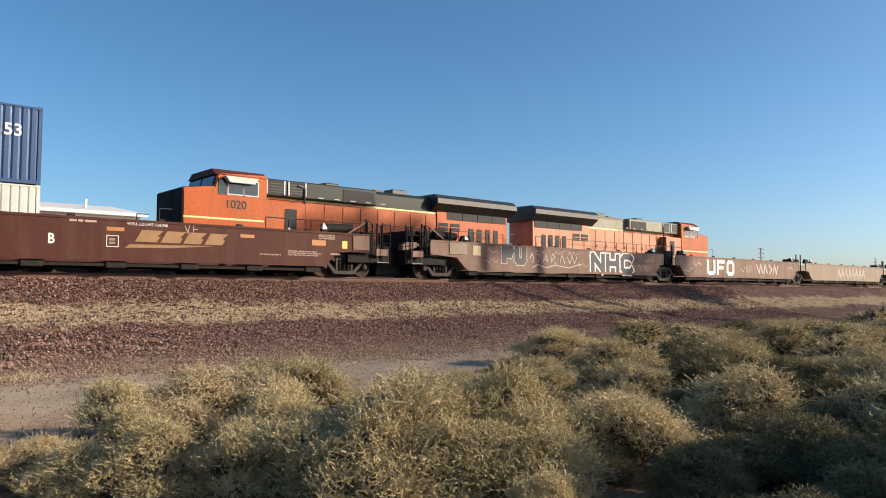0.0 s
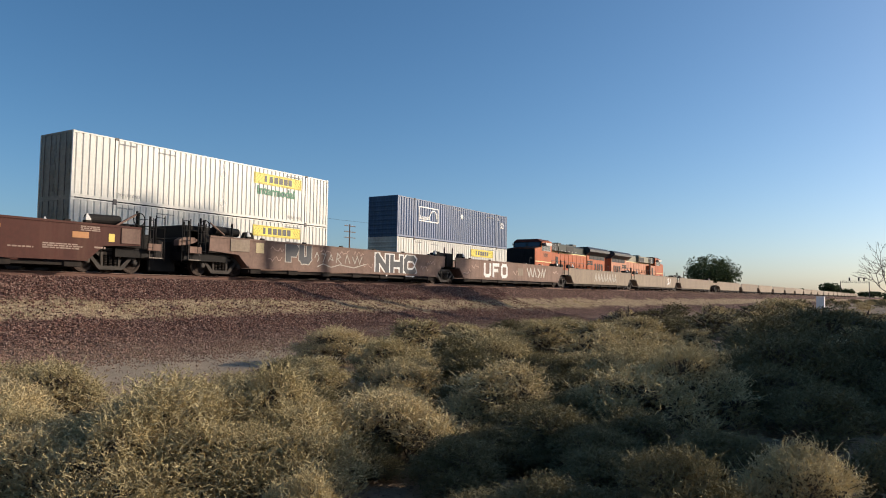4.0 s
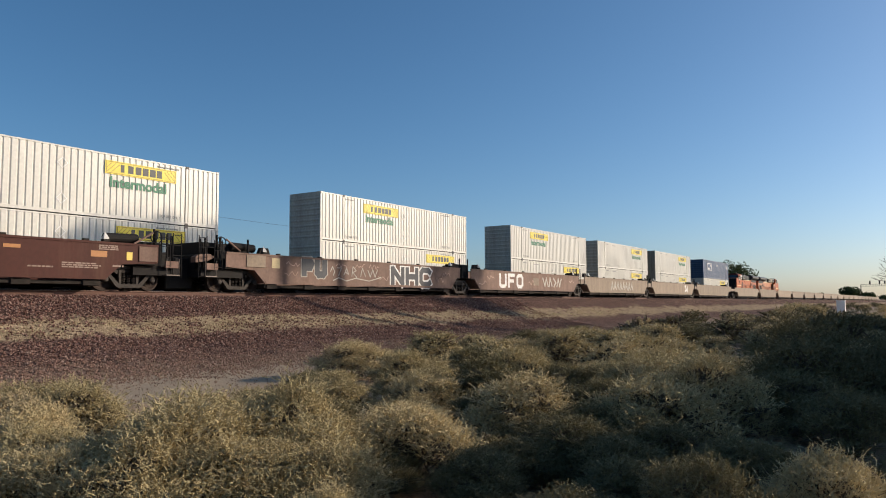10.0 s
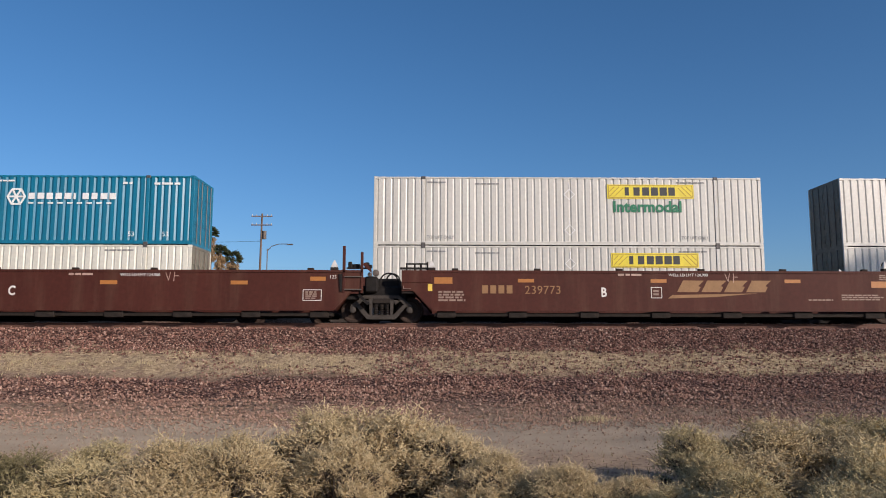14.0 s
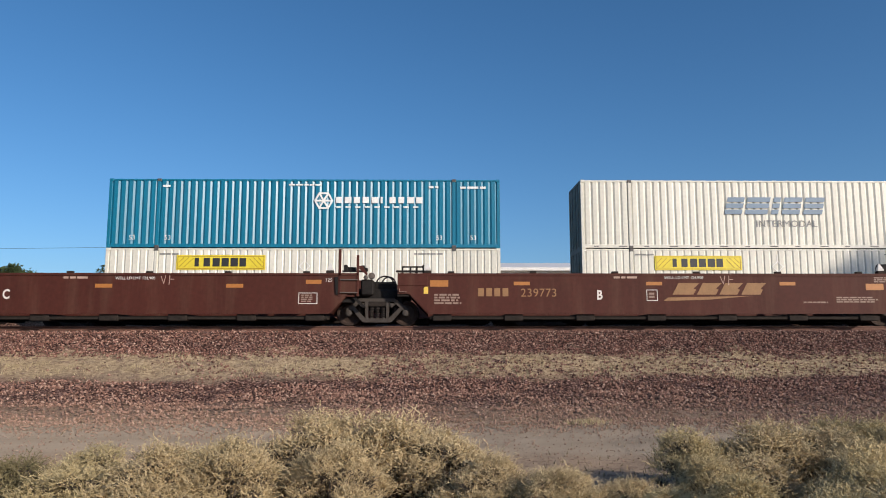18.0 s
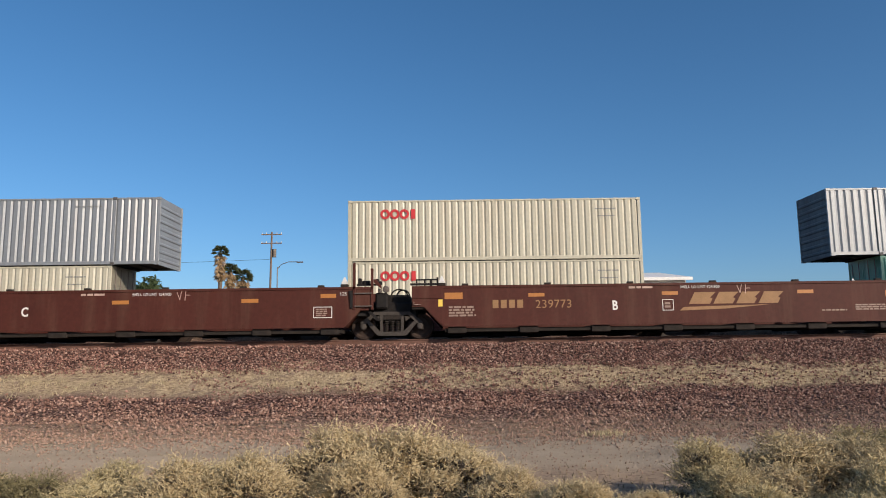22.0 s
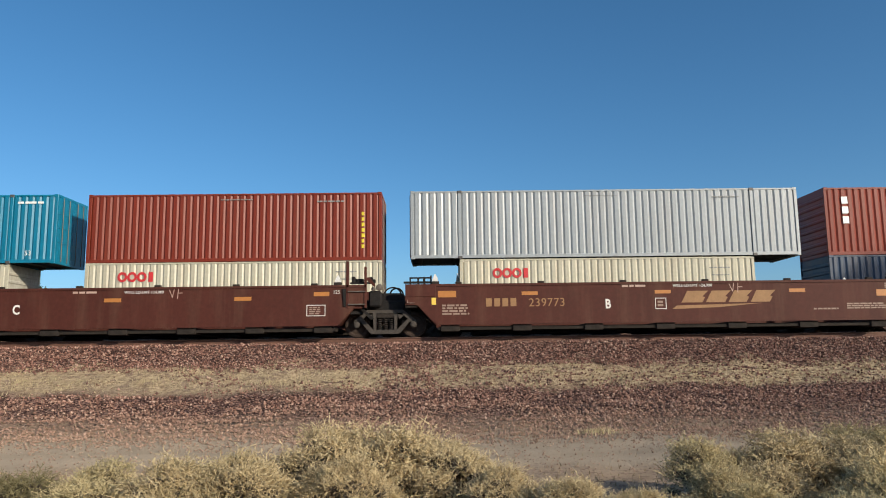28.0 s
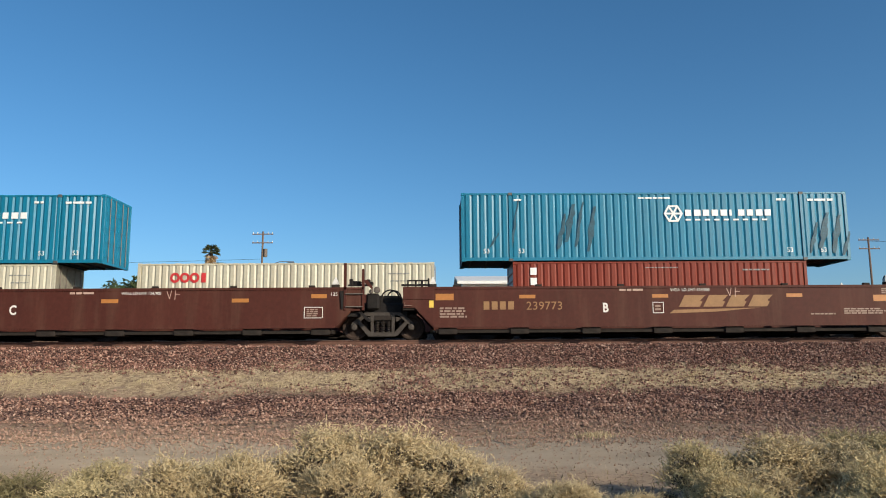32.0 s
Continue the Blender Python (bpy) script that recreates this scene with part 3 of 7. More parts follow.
def brake_end(u, x, side, pale=False):
    """Hand brake, ladders, steps and reservoirs on a coupled end; side: +1 where the coupler points to +x."""
    s = side
    ladder(u, x + s * 0.40 - 0.2, -1.48, 0.95, 2.2, 0.4, 4, m_black)
    ladder(u, x + s * 1.05 - 0.2, -1.30, 0.55, 2.35, 0.4, 5, m_black)
    bm = pipe([(x + s * 0.1, -1.2, 1.1), (x + s * 0.1, -1.2, 2.35)], 0.05, 8)
    cx, cz = x + s * 0.1, 2.12
    ring = [(cx + 0.25 * math.cos(a * math.pi / 8), -1.28, cz + 0.25 * math.sin(a * math.pi / 8)) for a in range(17)]
    for a, b in zip(ring, ring[1:]):
        tube(a, b, 0.022, 6, bm=bm)
    for a in (0, 4, 8, 12):
        tube((cx, -1.28, cz), ring[a], 0.014, 6, bm=bm)
    part("hand_brake", bm, m_black, u, "hand brake wheel on a black post")
    for q in (0.15, 0.75, 1.0):
        part("stanchion", tube((x + s * q, -1.05, 0.95), (x + s * q, -1.05, 2.5 - 0.25 * q), 0.045, 8), m_black, u, "tall black post")
    part("valve_box", box(x + s * 0.35 - 0.3, x + s * 0.35 + 0.3, -0.95, -0.2, 0.95, 1.95, 0.06), m_black, u, "black brake valve box")
    part("valve_box", box(x + s * 0.85 - 0.22, x + s * 0.85 + 0.22, -0.7, 0.3, 0.75, 1.6, 0.06), m_black, u, "black brake valve box")
    part("cross_grab", pipe([(x + s * 0.15, -1.05, 1.9), (x + s * 1.0, -1.05, 1.9)], 0.025), m_black, u)
    part("reservoir", tube((x - s * 1.9, -1.0, 1.98), (x - s * 0.6, -1.0, 2.02), 0.19, 14), m_black, u, "black air reservoir")
    if not pale:
        part("control_box", box(x - s * 0.25 - 0.18, x - s * 0.25 + 0.18, -1.5, -1.0, 1.30, 1.62, 0.03), m_black, u)
    part("brace", pipe([(x - s * 0.9, -1.35, 1.80), (x - s * 0.1, -1.35, 2.28)], 0.04), m_well_old, u)
    bm = boxes((x + s * 0.75 - 0.3, x + s * 0.75 + 0.3, -1.5, -1.1, 0.62, 0.66))
    for q in (-0.28, 0.28):
        tube((x + s * 0.75 + q, -1.46, 0.62), (x + s * 0.75 + q, -1.46, 1.3), 0.018, 6, bm=bm)
    part("end_step", bm, m_steel, u, "hanging steel step")
    part("end_plate", box(x + s * 0.70 - 0.3, x + s * 0.70 + 0.3, -1.49, -1.40, 0.92, 1.20, 0.01), m_well_old, u, "pale weathered plate")


brake_end(unit_b, on(unit_b, 17.75), 1)
# the upper box is added black to fill the dark gap between cars
part("end_platform", boxes((on(unit_b, 16.9), on(unit_b, 18.9), -1.25, 1.35, 0.62, 0.98), (on(unit_b, 17.0), on(unit_b, 18.3), -0.75, 1.3, 0.98, 1.95)), m_black, unit_b, "end platform with added black block for the gap's shade")
part("end_panel", box(on(unit_b, 16.95), on(unit_b, 17.75), -1.535, -1.50, 1.12, 1.70, 0.01), m_well_old, unit_b, "pale weathered end panel")

# --- further cars of the standing train ---
LG = "weathered brown well car, empty, its side covered in graffiti"
joints = [22.05, 40.25, 58.8, 76.55, 94.15, 112.3]
graf = []
for i, (a, b) in enumerate(zip(joints, joints[1:])):
    le = "coupler" if i == 0 else "joint"
    re = "coupler" if i == 4 else "joint"
    graf.append(well_unit(a, b, le, re, m_well_old if i < 2 else m_well_tan, LG if i < 3 else "dusty tan steel well car, empty", G_NEAR, rtruck=(i == 4), top=1.70))
g0 = graf[0]
brake_end(g0, on(g0, 21.1), -1, True)
# here too a tall black box stands for the shade in the gap
part("end_platform", boxes((on(g0, 20.0), on(g0, 22.2), -1.25, 1.35, 0.62, 0.98), (on(g0, 20.2), on(g0, 21.9), -0.95, 1.3, 0.98, 2.12)), m_black, g0, "end platform with added black block for the gap's shade")
# no real housing: a black block added for shade at the coupler
part("end_skirt", box(on(g0, 18.95), on(g0, 20.3), -0.35, 1.3, 0.12, 1.45, 0.05), m_black, g0, "added black block that stands for the gap's shade")
part("curved_guard", plate([(on(g0, 19.75), 1.22), (on(g0, 20.35), 1.30), (on(g0, 20.75), 1.48), (on(g0, 20.5), 1.62), (on(g0, 20.0), 1.58), (on(g0, 19.75), 1.45)], -1.2, -0.9), m_well_old, g0, "curved brown guard plate")
part("end_panel", box(on(g0, 22.2), on(g0, 23.3), -1.535, -1.50, 1.12, 1.66, 0.01), m_well_tan, g0, "pale weathered end panel")
m_panel = mat("faded_cream_panel", (0.42, 0.33, 0.17), 0.6, 0, 0.2, 3, 20)
letters_on(g0, [("rect", 23.7, 1.12, 0.48, 0.46, m_panel), ("bars", 22.4, 1.2, 0.7, 0.35, 3, 51, m_faint_ink)])
for u in graf:
    for s in (-1, 1):
        x = s * (joints[1] - joints[0]) / 2 - s * 0.4
        part("stanchion", tube((x, -1.3, 1.1), (x, -1.3, 2.35), 0.045, 8), m_black, u, "tall black post")
        part("valve_box", box(x - 0.4, x + 0.3, -1.1, -0.4, 1.1, 2.0, 0.05), m_black, u, "black brake valve box")
        part("end_hump", plate([(x - s * 0.9 - 0.35, 1.7), (x - s * 0.9 - 0.2, 2.02), (x - s * 0.9 + 0.2, 2.02), (x - s * 0.9 + 0.35, 1.7)], -1.4, -1.2), m_under, u)


def block_letter(ch, w, h):
    L = {"U": [[(0, 1), (0, 0.15), (0.2, 0), (0.8, 0), (1, 0.15), (1, 1)]], "F": [[(0, 0), (0, 1), (1, 1)], [(0, 0.5), (0.8, 0.5)]],
         "O": [[(0.2, 0), (0.8, 0), (1, 0.2), (1, 0.8), (0.8, 1), (0.2, 1), (0, 0.8), (0, 0.2), (0.2, 0)]],
         "N": [[(0, 0), (0, 1), (1, 0), (1, 1)]], "I": [[(0.5, 0), (0.5, 1)]], "H": [[(0, 0), (0, 1)], [(1, 0), (1, 1)], [(0, 0.5), (1, 0.5)]],
         "C": [[(1, 0.85), (0.8, 1), (0.2, 1), (0, 0.8), (0, 0.2), (0.2, 0), (0.8, 0), (1, 0.15)]], "E": [[(1, 0), (0, 0), (0, 1), (1, 1)], [(0, 0.5), (0.8, 0.5)]],
         "L": [[(0, 1), (0, 0), (1, 0)]], "M": [[(0, 0), (0, 1), (0.5, 0.4), (1, 1), (1, 0)]], "P": [[(0, 0), (0, 1), (0.8, 1), (1, 0.8), (0.8, 0.5), (0, 0.5)]]}[ch]
    return [[(x * w, z * h) for x, z in ln] for ln in L]


def spray(unit, s, x, z, w, h, gap, line, material, back=None, grow=0.10):
    for i, ch in enumerate(s):
        ox = on(unit, x) + i * (w + gap)
        if back:
            decal(unit, strokes(block_letter(ch, w, h), line + grow), ox, z, back, front=-1.50, name="graffiti")
        decal(unit, strokes(block_letter(ch, w, h), line, -0.009, -0.005), ox, z, material, name="graffiti")


spray(g0, "NHC", 32.65, 0.60, 0.92, 0.84, 0.43, 0.32, m_spray_k, m_spray_w, 0.20)
spray(g0, "PU", 25.75, 0.92, 0.52, 0.64, 0.38, 0.34, m_spray_k, m_spray_f, 0.10)
decal(g0, strokes([[(0.0, 0.3), (0.15, 0.55), (0.3, 0.3), (0.2, 0.1)], [(0.5, 0.5), (0.8, 0.5), (0.6, 0.1)], [(1.0, 0.15), (1.2, 0.5), (1.35, 0.2), (1.1, 0.3)],
                   [(1.6, 0.1), (1.7, 0.6), (1.95, 0.4), (1.7, 0.3), (2.0, 0.05)], [(2.3, 0.1), (2.45, 0.55), (2.7, 0.1)], [(2.9, 0.45), (3.1, 0.1), (3.3, 0.5), (3.5, 0.1), (3.7, 0.5)],
                   [(0.2, -0.15), (0.6, 0.0), (1.2, -0.15), (1.9, 0.0), (3.0, -0.12), (4.0, 0.1)]], 0.05), on(g0, 27.6), 0.80, m_spray_f, name="graffiti")
srng = random.Random(17)
for x, z in ((28.0, 1.25), (29.4, 1.3), (30.6, 1.28), (31.4, 0.7), (36.9, 0.75), (37.6, 1.1), (24.6, 1.2), (24.5, 0.75)):
    pts = [(k * 0.12, srng.uniform(0.0, 0.28)) for k in range(8)]
    decal(g0, strokes([pts], 0.03), on(g0, x), z, m_faint_ink, name="scratched_tag")
for x, z in ((43.0, 1.1), (49.0, 0.8), (56.2, 1.0), (41.9, 0.7)):
    pts = [(k * 0.16, srng.uniform(0.0, 0.35)) for k in range(7)]
    decal(graf[1], strokes([pts], 0.05), on(graf[1], x), z, m_faint_ink, name="scratched_tag")
spray(graf[1], "UFO", 44.75, 0.66, 0.8, 0.80, 0.45, 0.24, m_spray_w)
decal(graf[1], strokes([[(0.0, 0.7), (0.35, 0.1), (0.6, 0.72), (0.9, 0.1)], [(1.1, 0.1), (1.25, 0.75), (1.6, 0.12)], [(1.9, 0.72), (2.3, 0.4), (1.95, 0.08)], [(2.5, 0.1), (2.75, 0.72), (3.0, 0.1), (3.3, 0.7)]], 0.14), on(graf[1], 51.4), 0.68, m_spray_f, name="graffiti")
decal(graf[1], rect(0.9, 0.55), on(graf[1], 49.8), 0.8, m_well_tan, name="paint_patch")
decal(graf[2], strokes([[(k * 0.75, 0.1 * (k % 3)), (k * 0.75 + 0.3, 0.75), (k * 0.75 + 0.55, 0.05), (k * 0.75 + 0.2, 0.4)] for k in range(8)], 0.13), on(graf[2], 65.6), 0.68, m_spray_f, name="graffiti")
decal(graf[3], strokes([[(0.6, 0.8), (0, 0.7), (0.7, 0.3), (0, 0.1)], [(1.0, 0.1), (1.3, 0.8)]], 0.16), on(graf[3], 89.5), 0.68, m_spray_w, name="graffiti")

x = 116.7
while x < 420:
    first = well_unit(x, x + 16.7, "coupler" if abs((x - 116.7) % 50.1) < 0.1 else "joint", "joint", m_well_tan, "dusty tan steel well car, empty", G_NEAR, detail=1, rtruck=False, top=1.66)
    x += 16.7

# ---- containers ----
def cmat(name, col, rough=0.42, **k):
    kw = dict(var=0.10, scale=0.5, fine=7, dirt=(0.22, 0.15, 0.10), dirt_amt=0.22, streak=True, rnd=0.05)
    kw.update(k)
    metal = kw.pop("galv", 0.0)
    return mat(name, col, rough, metal, **kw)


m_c_white = cmat("white_container_paint", (0.58, 0.555, 0.49), 0.34, dirt_amt=0.14, spec=0.9)
m_c_white2 = cmat("bright_white_container_paint", (0.68, 0.658, 0.565), dirt_amt=0.12)
m_c_cream = cmat("cream_container_paint", (0.47, 0.435, 0.33), dirt=(0.28, 0.17, 0.09), dirt_amt=0.28)
m_c_teal = cmat("teal_container_paint", (0.004, 0.158, 0.262), 0.36, spec=0.7, dirt_amt=0.08)
m_c_blue = cmat("blue_container_paint", (0.012, 0.054, 0.150), 0.36, spec=0.9, dirt_amt=0.06)
m_c_navy = cmat("navy_container_paint", (0.017, 0.036, 0.075), 0.45, dirt_amt=0.35)
m_c_red = cmat("red_oxide_container_paint", (0.178, 0.027, 0.0125), 0.42, spec=0.3, dirt_amt=0.12)
m_c_green = cmat("green_container_paint", (0.018, 0.21, 0.125), 0.42, spec=1.0)
m_c_grey = cmat("grey_container_paint", (0.26, 0.27, 0.275), 0.44, spec=1.0, galv=0.25)
m_c_pale = cmat("pale_grey_container_paint", (0.29, 0.31, 0.32), 0.42, spec=1.0)
# door and end coats: mottled dirt, plus shade put into the colour
m_door_pale_shade = cmat("grimy_shaded_pale_door_paint", (0.21, 0.19, 0.145), 0.6, dirt=(0.07, 0.055, 0.04), dirt_amt=0.6, var=0.25)
m_end_navy_shade = cmat("scuffed_shaded_blue_end_paint", (0.014, 0.045, 0.095), 0.6, dirt=(0.07, 0.11, 0.14), dirt_amt=0.7, var=0.35, scale=1.8, spec=0.4)
m_end_grey_shade = cmat("shaded_grey_end_paint", (0.085, 0.10, 0.115), 0.6, dirt=(0.04, 0.04, 0.04), dirt_amt=0.5, var=0.25, spec=0.4)
m_end_pale_shade = cmat("dusty_shaded_white_end_paint", (0.38, 0.355, 0.295), 0.6, dirt=(0.16, 0.125, 0.09), dirt_amt=0.55, var=0.2)
m_d_yellow = mat("yellow_panel", (0.74, 0.60, 0.035), 0.45, 0, 0.08, 1, 10, (0.4, 0.28, 0.08), 0.2)
m_d_amber = mat("amber_lettering", (0.62, 0.33, 0.03), 0.5)
m_d_ochre = mat("dark_yellow_lines", (0.36, 0.22, 0.02), 0.5)
m_d_black = mat("black_lettering", (0.03, 0.03, 0.03), 0.5)
m_d_green = mat("green_lettering", (0.010, 0.16, 0.075), 0.5, 0, 0.1)
m_d_red = mat("red_lettering", (0.50, 0.030, 0.032), 0.5, 0, 0.1)
m_d_white = mat("white_container_lettering", (0.80, 0.79, 0.76), 0.5, 0, 0.08)
m_d_grey = mat("grey_lettering", (0.23, 0.23, 0.22), 0.6)
m_d_steel = mat("slate_blue_lettering", (0.16, 0.23, 0.31), 0.5)
m_d_stain = mat("dark_soot_stain", (0.018, 0.075, 0.11), 0.6, 0, 0.5, 2, 12)
m_floor = mat("container_underside", (0.06, 0.06, 0.06), 0.8, 0, 0.2)


def wave_wall(L, z0, z1, pitch, depth, rib, y):
    """A corrugated wall that faces -y; rib: the share of the pitch that stands proud."""
    n = max(1, round(L / pitch))
    p = L / n
    bm = bmesh.new()
    s = 0.245 * p if depth > 0.03 else 0.16 * p
    prof = []
    for i in range(n):
        a = i * p
        prof += [(a, y + depth), (a + (1 - rib) * p - 2 * s, y + depth), (a + (1 - rib) * p - s, y), (a + p - s, y)]
    prof.append((L, y + depth))
    lo = [bm.verts.new((x, q, z0)) for x, q in prof]
    hi = [bm.verts.new((x, q, z1)) for x, q in prof]
    for i in range(len(prof) - 1):
        bm.faces.new((lo[i], lo[i + 1], hi[i + 1], hi[i]))
    return bm


DOORS_REAR = (171.01, 85.70, 42.82, -19.73, -60.12, -106.04, -157.80, -186.51)


def container(s, z, L, H, W, paint, label, style="box", group="containers on the moving train"):
    """A container whose rear lower corner, middle of its width, lies at s, z on the moving train."""
    c = thing("shipping_container", label, "container", (s, Y_FAR, z), group)
    k = (L, H, W, paint.name, style)
    hw = W / 2
    rail_t, rail_b = 0.09, 0.17
    if style == "rib":      # narrow ribs on flat sheet
        pitch, depth, rib = 0.305, 0.030, 0.62
    elif style == "wide":
        pitch, depth, rib = 0.30, 0.040, 0.50
    else:
        pitch, depth, rib = 0.278, 0.037, 0.50
    posts = [0.0]
    if L > 14:
        posts = [0.0, 1.981, 14.173]
    spans = [(a + 0.13, b - 0.0) for a, b in zip(posts, posts[1:] + [L - 0.13])]
    for a, b in spans:
        me = cached(("wall", *k, round(a, 2)), lambda: mesh_of(wave_wall(b - a, rail_b, H - rail_t, pitch, depth, rib, 0), paint))
        part("side_wall", me, None, c, at=(a, -hw + 0.012, 0))
        part("side_wall", me, None, c, at=Matrix.Translation((b, hw - 0.012, 0)) @ Matrix.Rotation(math.pi, 4, 'Z'))
    for y in (-hw, hw - 0.07):
        part("top_rail", cached(("trail", *k), lambda: mesh_of(box(0.10, L - 0.10, 0, 0.07, H - rail_t, H - 0.018, 0.008), paint)), None, c, at=(0, y, 0))
        part("bottom_rail", cached(("brail", *k), lambda: mesh_of(box(0.10, L - 0.10, 0, 0.07, 0.03, rail_b, 0.008), paint)), None, c, at=(0, y, 0))
        for x in (0, L - 0.13):
            part("corner_post", cached(("post", *k), lambda: mesh_of(box(0, 0.13, 0, 0.07, 0.12, H - 0.12, 0.008), paint)), None, c, at=(x, y, 0))
        for x in posts[1:]:
            part("lift_post", cached(("lpost", *k), lambda: mesh_of(box(0, 0.13, 0, 0.07, 0.0, H - 0.02, 0.008), paint)), None, c, at=(x, y + (-0.012 if y < 0 else 0.012), 0))
            for zz in (-0.0, H - 0.12):
                part("corner_casting", cached("cast53", lambda: mesh_of(box(-0.02, 0.16, -0.012, 0.085, 0, 0.12, 0.012), m_cast)), None, c, at=(x, y + (-0.012 if y < 0 else 0), zz))
        for x in (0, L - 0.178):
            for zz in (0, H - 0.118):
                part("corner_casting", cached(("cast", paint.name), lambda: mesh_of(box(0, 0.178, -0.006, 0.10, 0, 0.118, 0.012), paint)), None, c, at=(x, y - (0.0 if y < 0 else 0.03), zz))
    part("roof", cached(("roof", *k), lambda: mesh_of(boxes((0.06, L - 0.06, -hw + 0.04, hw - 0.04, H - 0.05, H - 0.012),
                                                           *[(0.3 + i * 0.6, 0.5 + i * 0.6, -hw + 0.08, hw - 0.08, H - 0.012, H + 0.004) for i in range(int((L - 0.6) / 0.6))]), paint)), None, c)
    def under():
        n = int((L - 0.6) / 0.7)
        pts = [(0.05, 0.16), (L - 0.05, 0.16), (L - 0.05, 0.10)]
        for i in reversed(range(n)):
            x = 0.4 + i * 0.7
            pts += [(x + 0.06, 0.10), (x + 0.06, 0.02), (x, 0.02), (x, 0.10)]
        pts.append((0.05, 0.10))
        return mesh_of(plate(pts, -hw + 0.07, hw - 0.07), m_floor)
    part("underside", cached(("under", *k), under), None, c)

    dpaint = m_door_pale_shade if paint in (m_c_white, m_c_white2, m_c_cream) else paint

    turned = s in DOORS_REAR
    # ends that face -x get darker coats, with their shade in the colour
    p_shade = m_end_navy_shade if paint in (m_c_teal, m_c_blue) else (m_end_grey_shade if paint in (m_c_grey, m_c_pale) else paint)
    p_end = m_end_pale_shade if dpaint is m_door_pale_shade else (paint if turned else p_shade)
    p_door = dpaint if dpaint is m_door_pale_shade else (p_shade if turned else paint)

    # blank end with ribs (rear), doors with lock rods (front)
    def front():
        bm = bmesh.new()
        prof = [(0.0, 0.0)]
        n = 8
        for i in range(n):
            z0 = 0.16 + i * (H - 0.3) / n
            g = (H - 0.3) / n
            prof += [(0.0, z0), (-0.035, z0 + 0.04), (-0.035, z0 + g * 0.35), (0.0, z0 + g * 0.35 + 0.04)]
        prof.append((0.0, H))
        lo = [bm.verts.new((x, -hw + 0.05, z)) for x, z in prof]
        hi = [bm.verts.new((x, hw - 0.05, z)) for x, z in prof]
        for i in range(len(prof) - 1):
            bm.faces.new((hi[i], hi[i + 1], lo[i + 1], lo[i]))
        return mesh_of(bm, p_end)
    flip = Matrix.Identity(4) if turned else Matrix.Translation((L, 0, 0)) @ Matrix.Diagonal((-1, 1, 1, 1))
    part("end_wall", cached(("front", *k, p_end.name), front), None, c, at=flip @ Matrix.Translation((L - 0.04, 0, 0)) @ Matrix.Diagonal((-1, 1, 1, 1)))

    def door():
        bm = boxes((-0.05, 0.0, -hw + 0.08, -0.012, 0.12, H - 0.1))
        for i in range(4):
            bm_box(bm, 0.0, 0.022, -hw + 0.18, -0.1, 0.3 + i * (H - 0.5) / 4, 0.3 + i * (H - 0.5) / 4 + (H - 0.5) / 7)
        return mesh_of(bm, p_door)
    for sgn in (-1, 1):
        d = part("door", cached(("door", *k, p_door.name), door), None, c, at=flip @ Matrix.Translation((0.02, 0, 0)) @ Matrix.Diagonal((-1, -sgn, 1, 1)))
        for yy in (-0.35, -0.85):
            part("lock_rod", cached(("rod", H), lambda: mesh_of(tube((0.05, 0, 0.1), (0.05, 0, H - 0.1), 0.017, 6), m_steel)), None, d, at=(0, yy, 0))
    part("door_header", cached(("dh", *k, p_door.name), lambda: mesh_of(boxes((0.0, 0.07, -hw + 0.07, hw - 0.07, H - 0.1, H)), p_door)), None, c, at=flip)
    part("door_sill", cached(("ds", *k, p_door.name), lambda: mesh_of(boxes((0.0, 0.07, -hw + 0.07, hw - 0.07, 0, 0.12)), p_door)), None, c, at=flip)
    c["half"] = hw
    return c


def mark(c, me, x, z, material=None, label="", name="lettering"):
    if name in ("name_bars", "mark", "stain", "panel_lines"):
        return split_part(name.replace("bars", "bar").replace("lines", "line"), me, material, c, label, (x, -c["half"] - 0.004, z))
    return part(name, me, material, c, label, at=(x, -c["half"] - 0.004, z))


def yellow_panel(c, x, z):
    mark(c, cached("ypanel", lambda: mesh_of(box(0, 3.62, -0.008, 0, 0, 0.60), m_d_yellow)), x, z, None, "yellow name panel", "name_panel")

    def bars():
        bm = bmesh.new()
        for i, w in enumerate((0.16, 0.24, 0.27, 0.27, 0.28, 0.25)):
            xx = 0.74 + i * 0.365
            bm_box(bm, xx, xx + w * 1.08, -0.013, -0.008, 0.13, 0.48)
        return mesh_of(bm, m_d_black)
    mark(c, cached("ybars", bars), x, z, None, "", "name_bars")
    mark(c, cached("ylines", lambda: mesh_of(strokes([[(0.1, 0.1), (0.5, 0.5)], [(0.1, 0.3), (0.3, 0.5)], [(0.3, 0.1), (0.68, 0.46)], [(3.52, 0.1), (3.12, 0.5)], [(3.52, 0.3), (3.32, 0.5)], [(3.3, 0.1), (2.98, 0.44)],
                                                   [(0.06, 0.05), (3.56, 0.05), (3.56, 0.55), (0.06, 0.55), (0.06, 0.05)]], 0.025, -0.011, -0.008), m_d_ochre)), x, z, None, "", "panel_lines")


def small_print(c, rows, material):
    for i, (x, z, w, h, n) in enumerate(rows):
        mark(c, cached(("sp", w, h, n, i % 5, material.name), lambda: mesh_of(text_bars(w, h, n, 60 + i), material)), x, z)


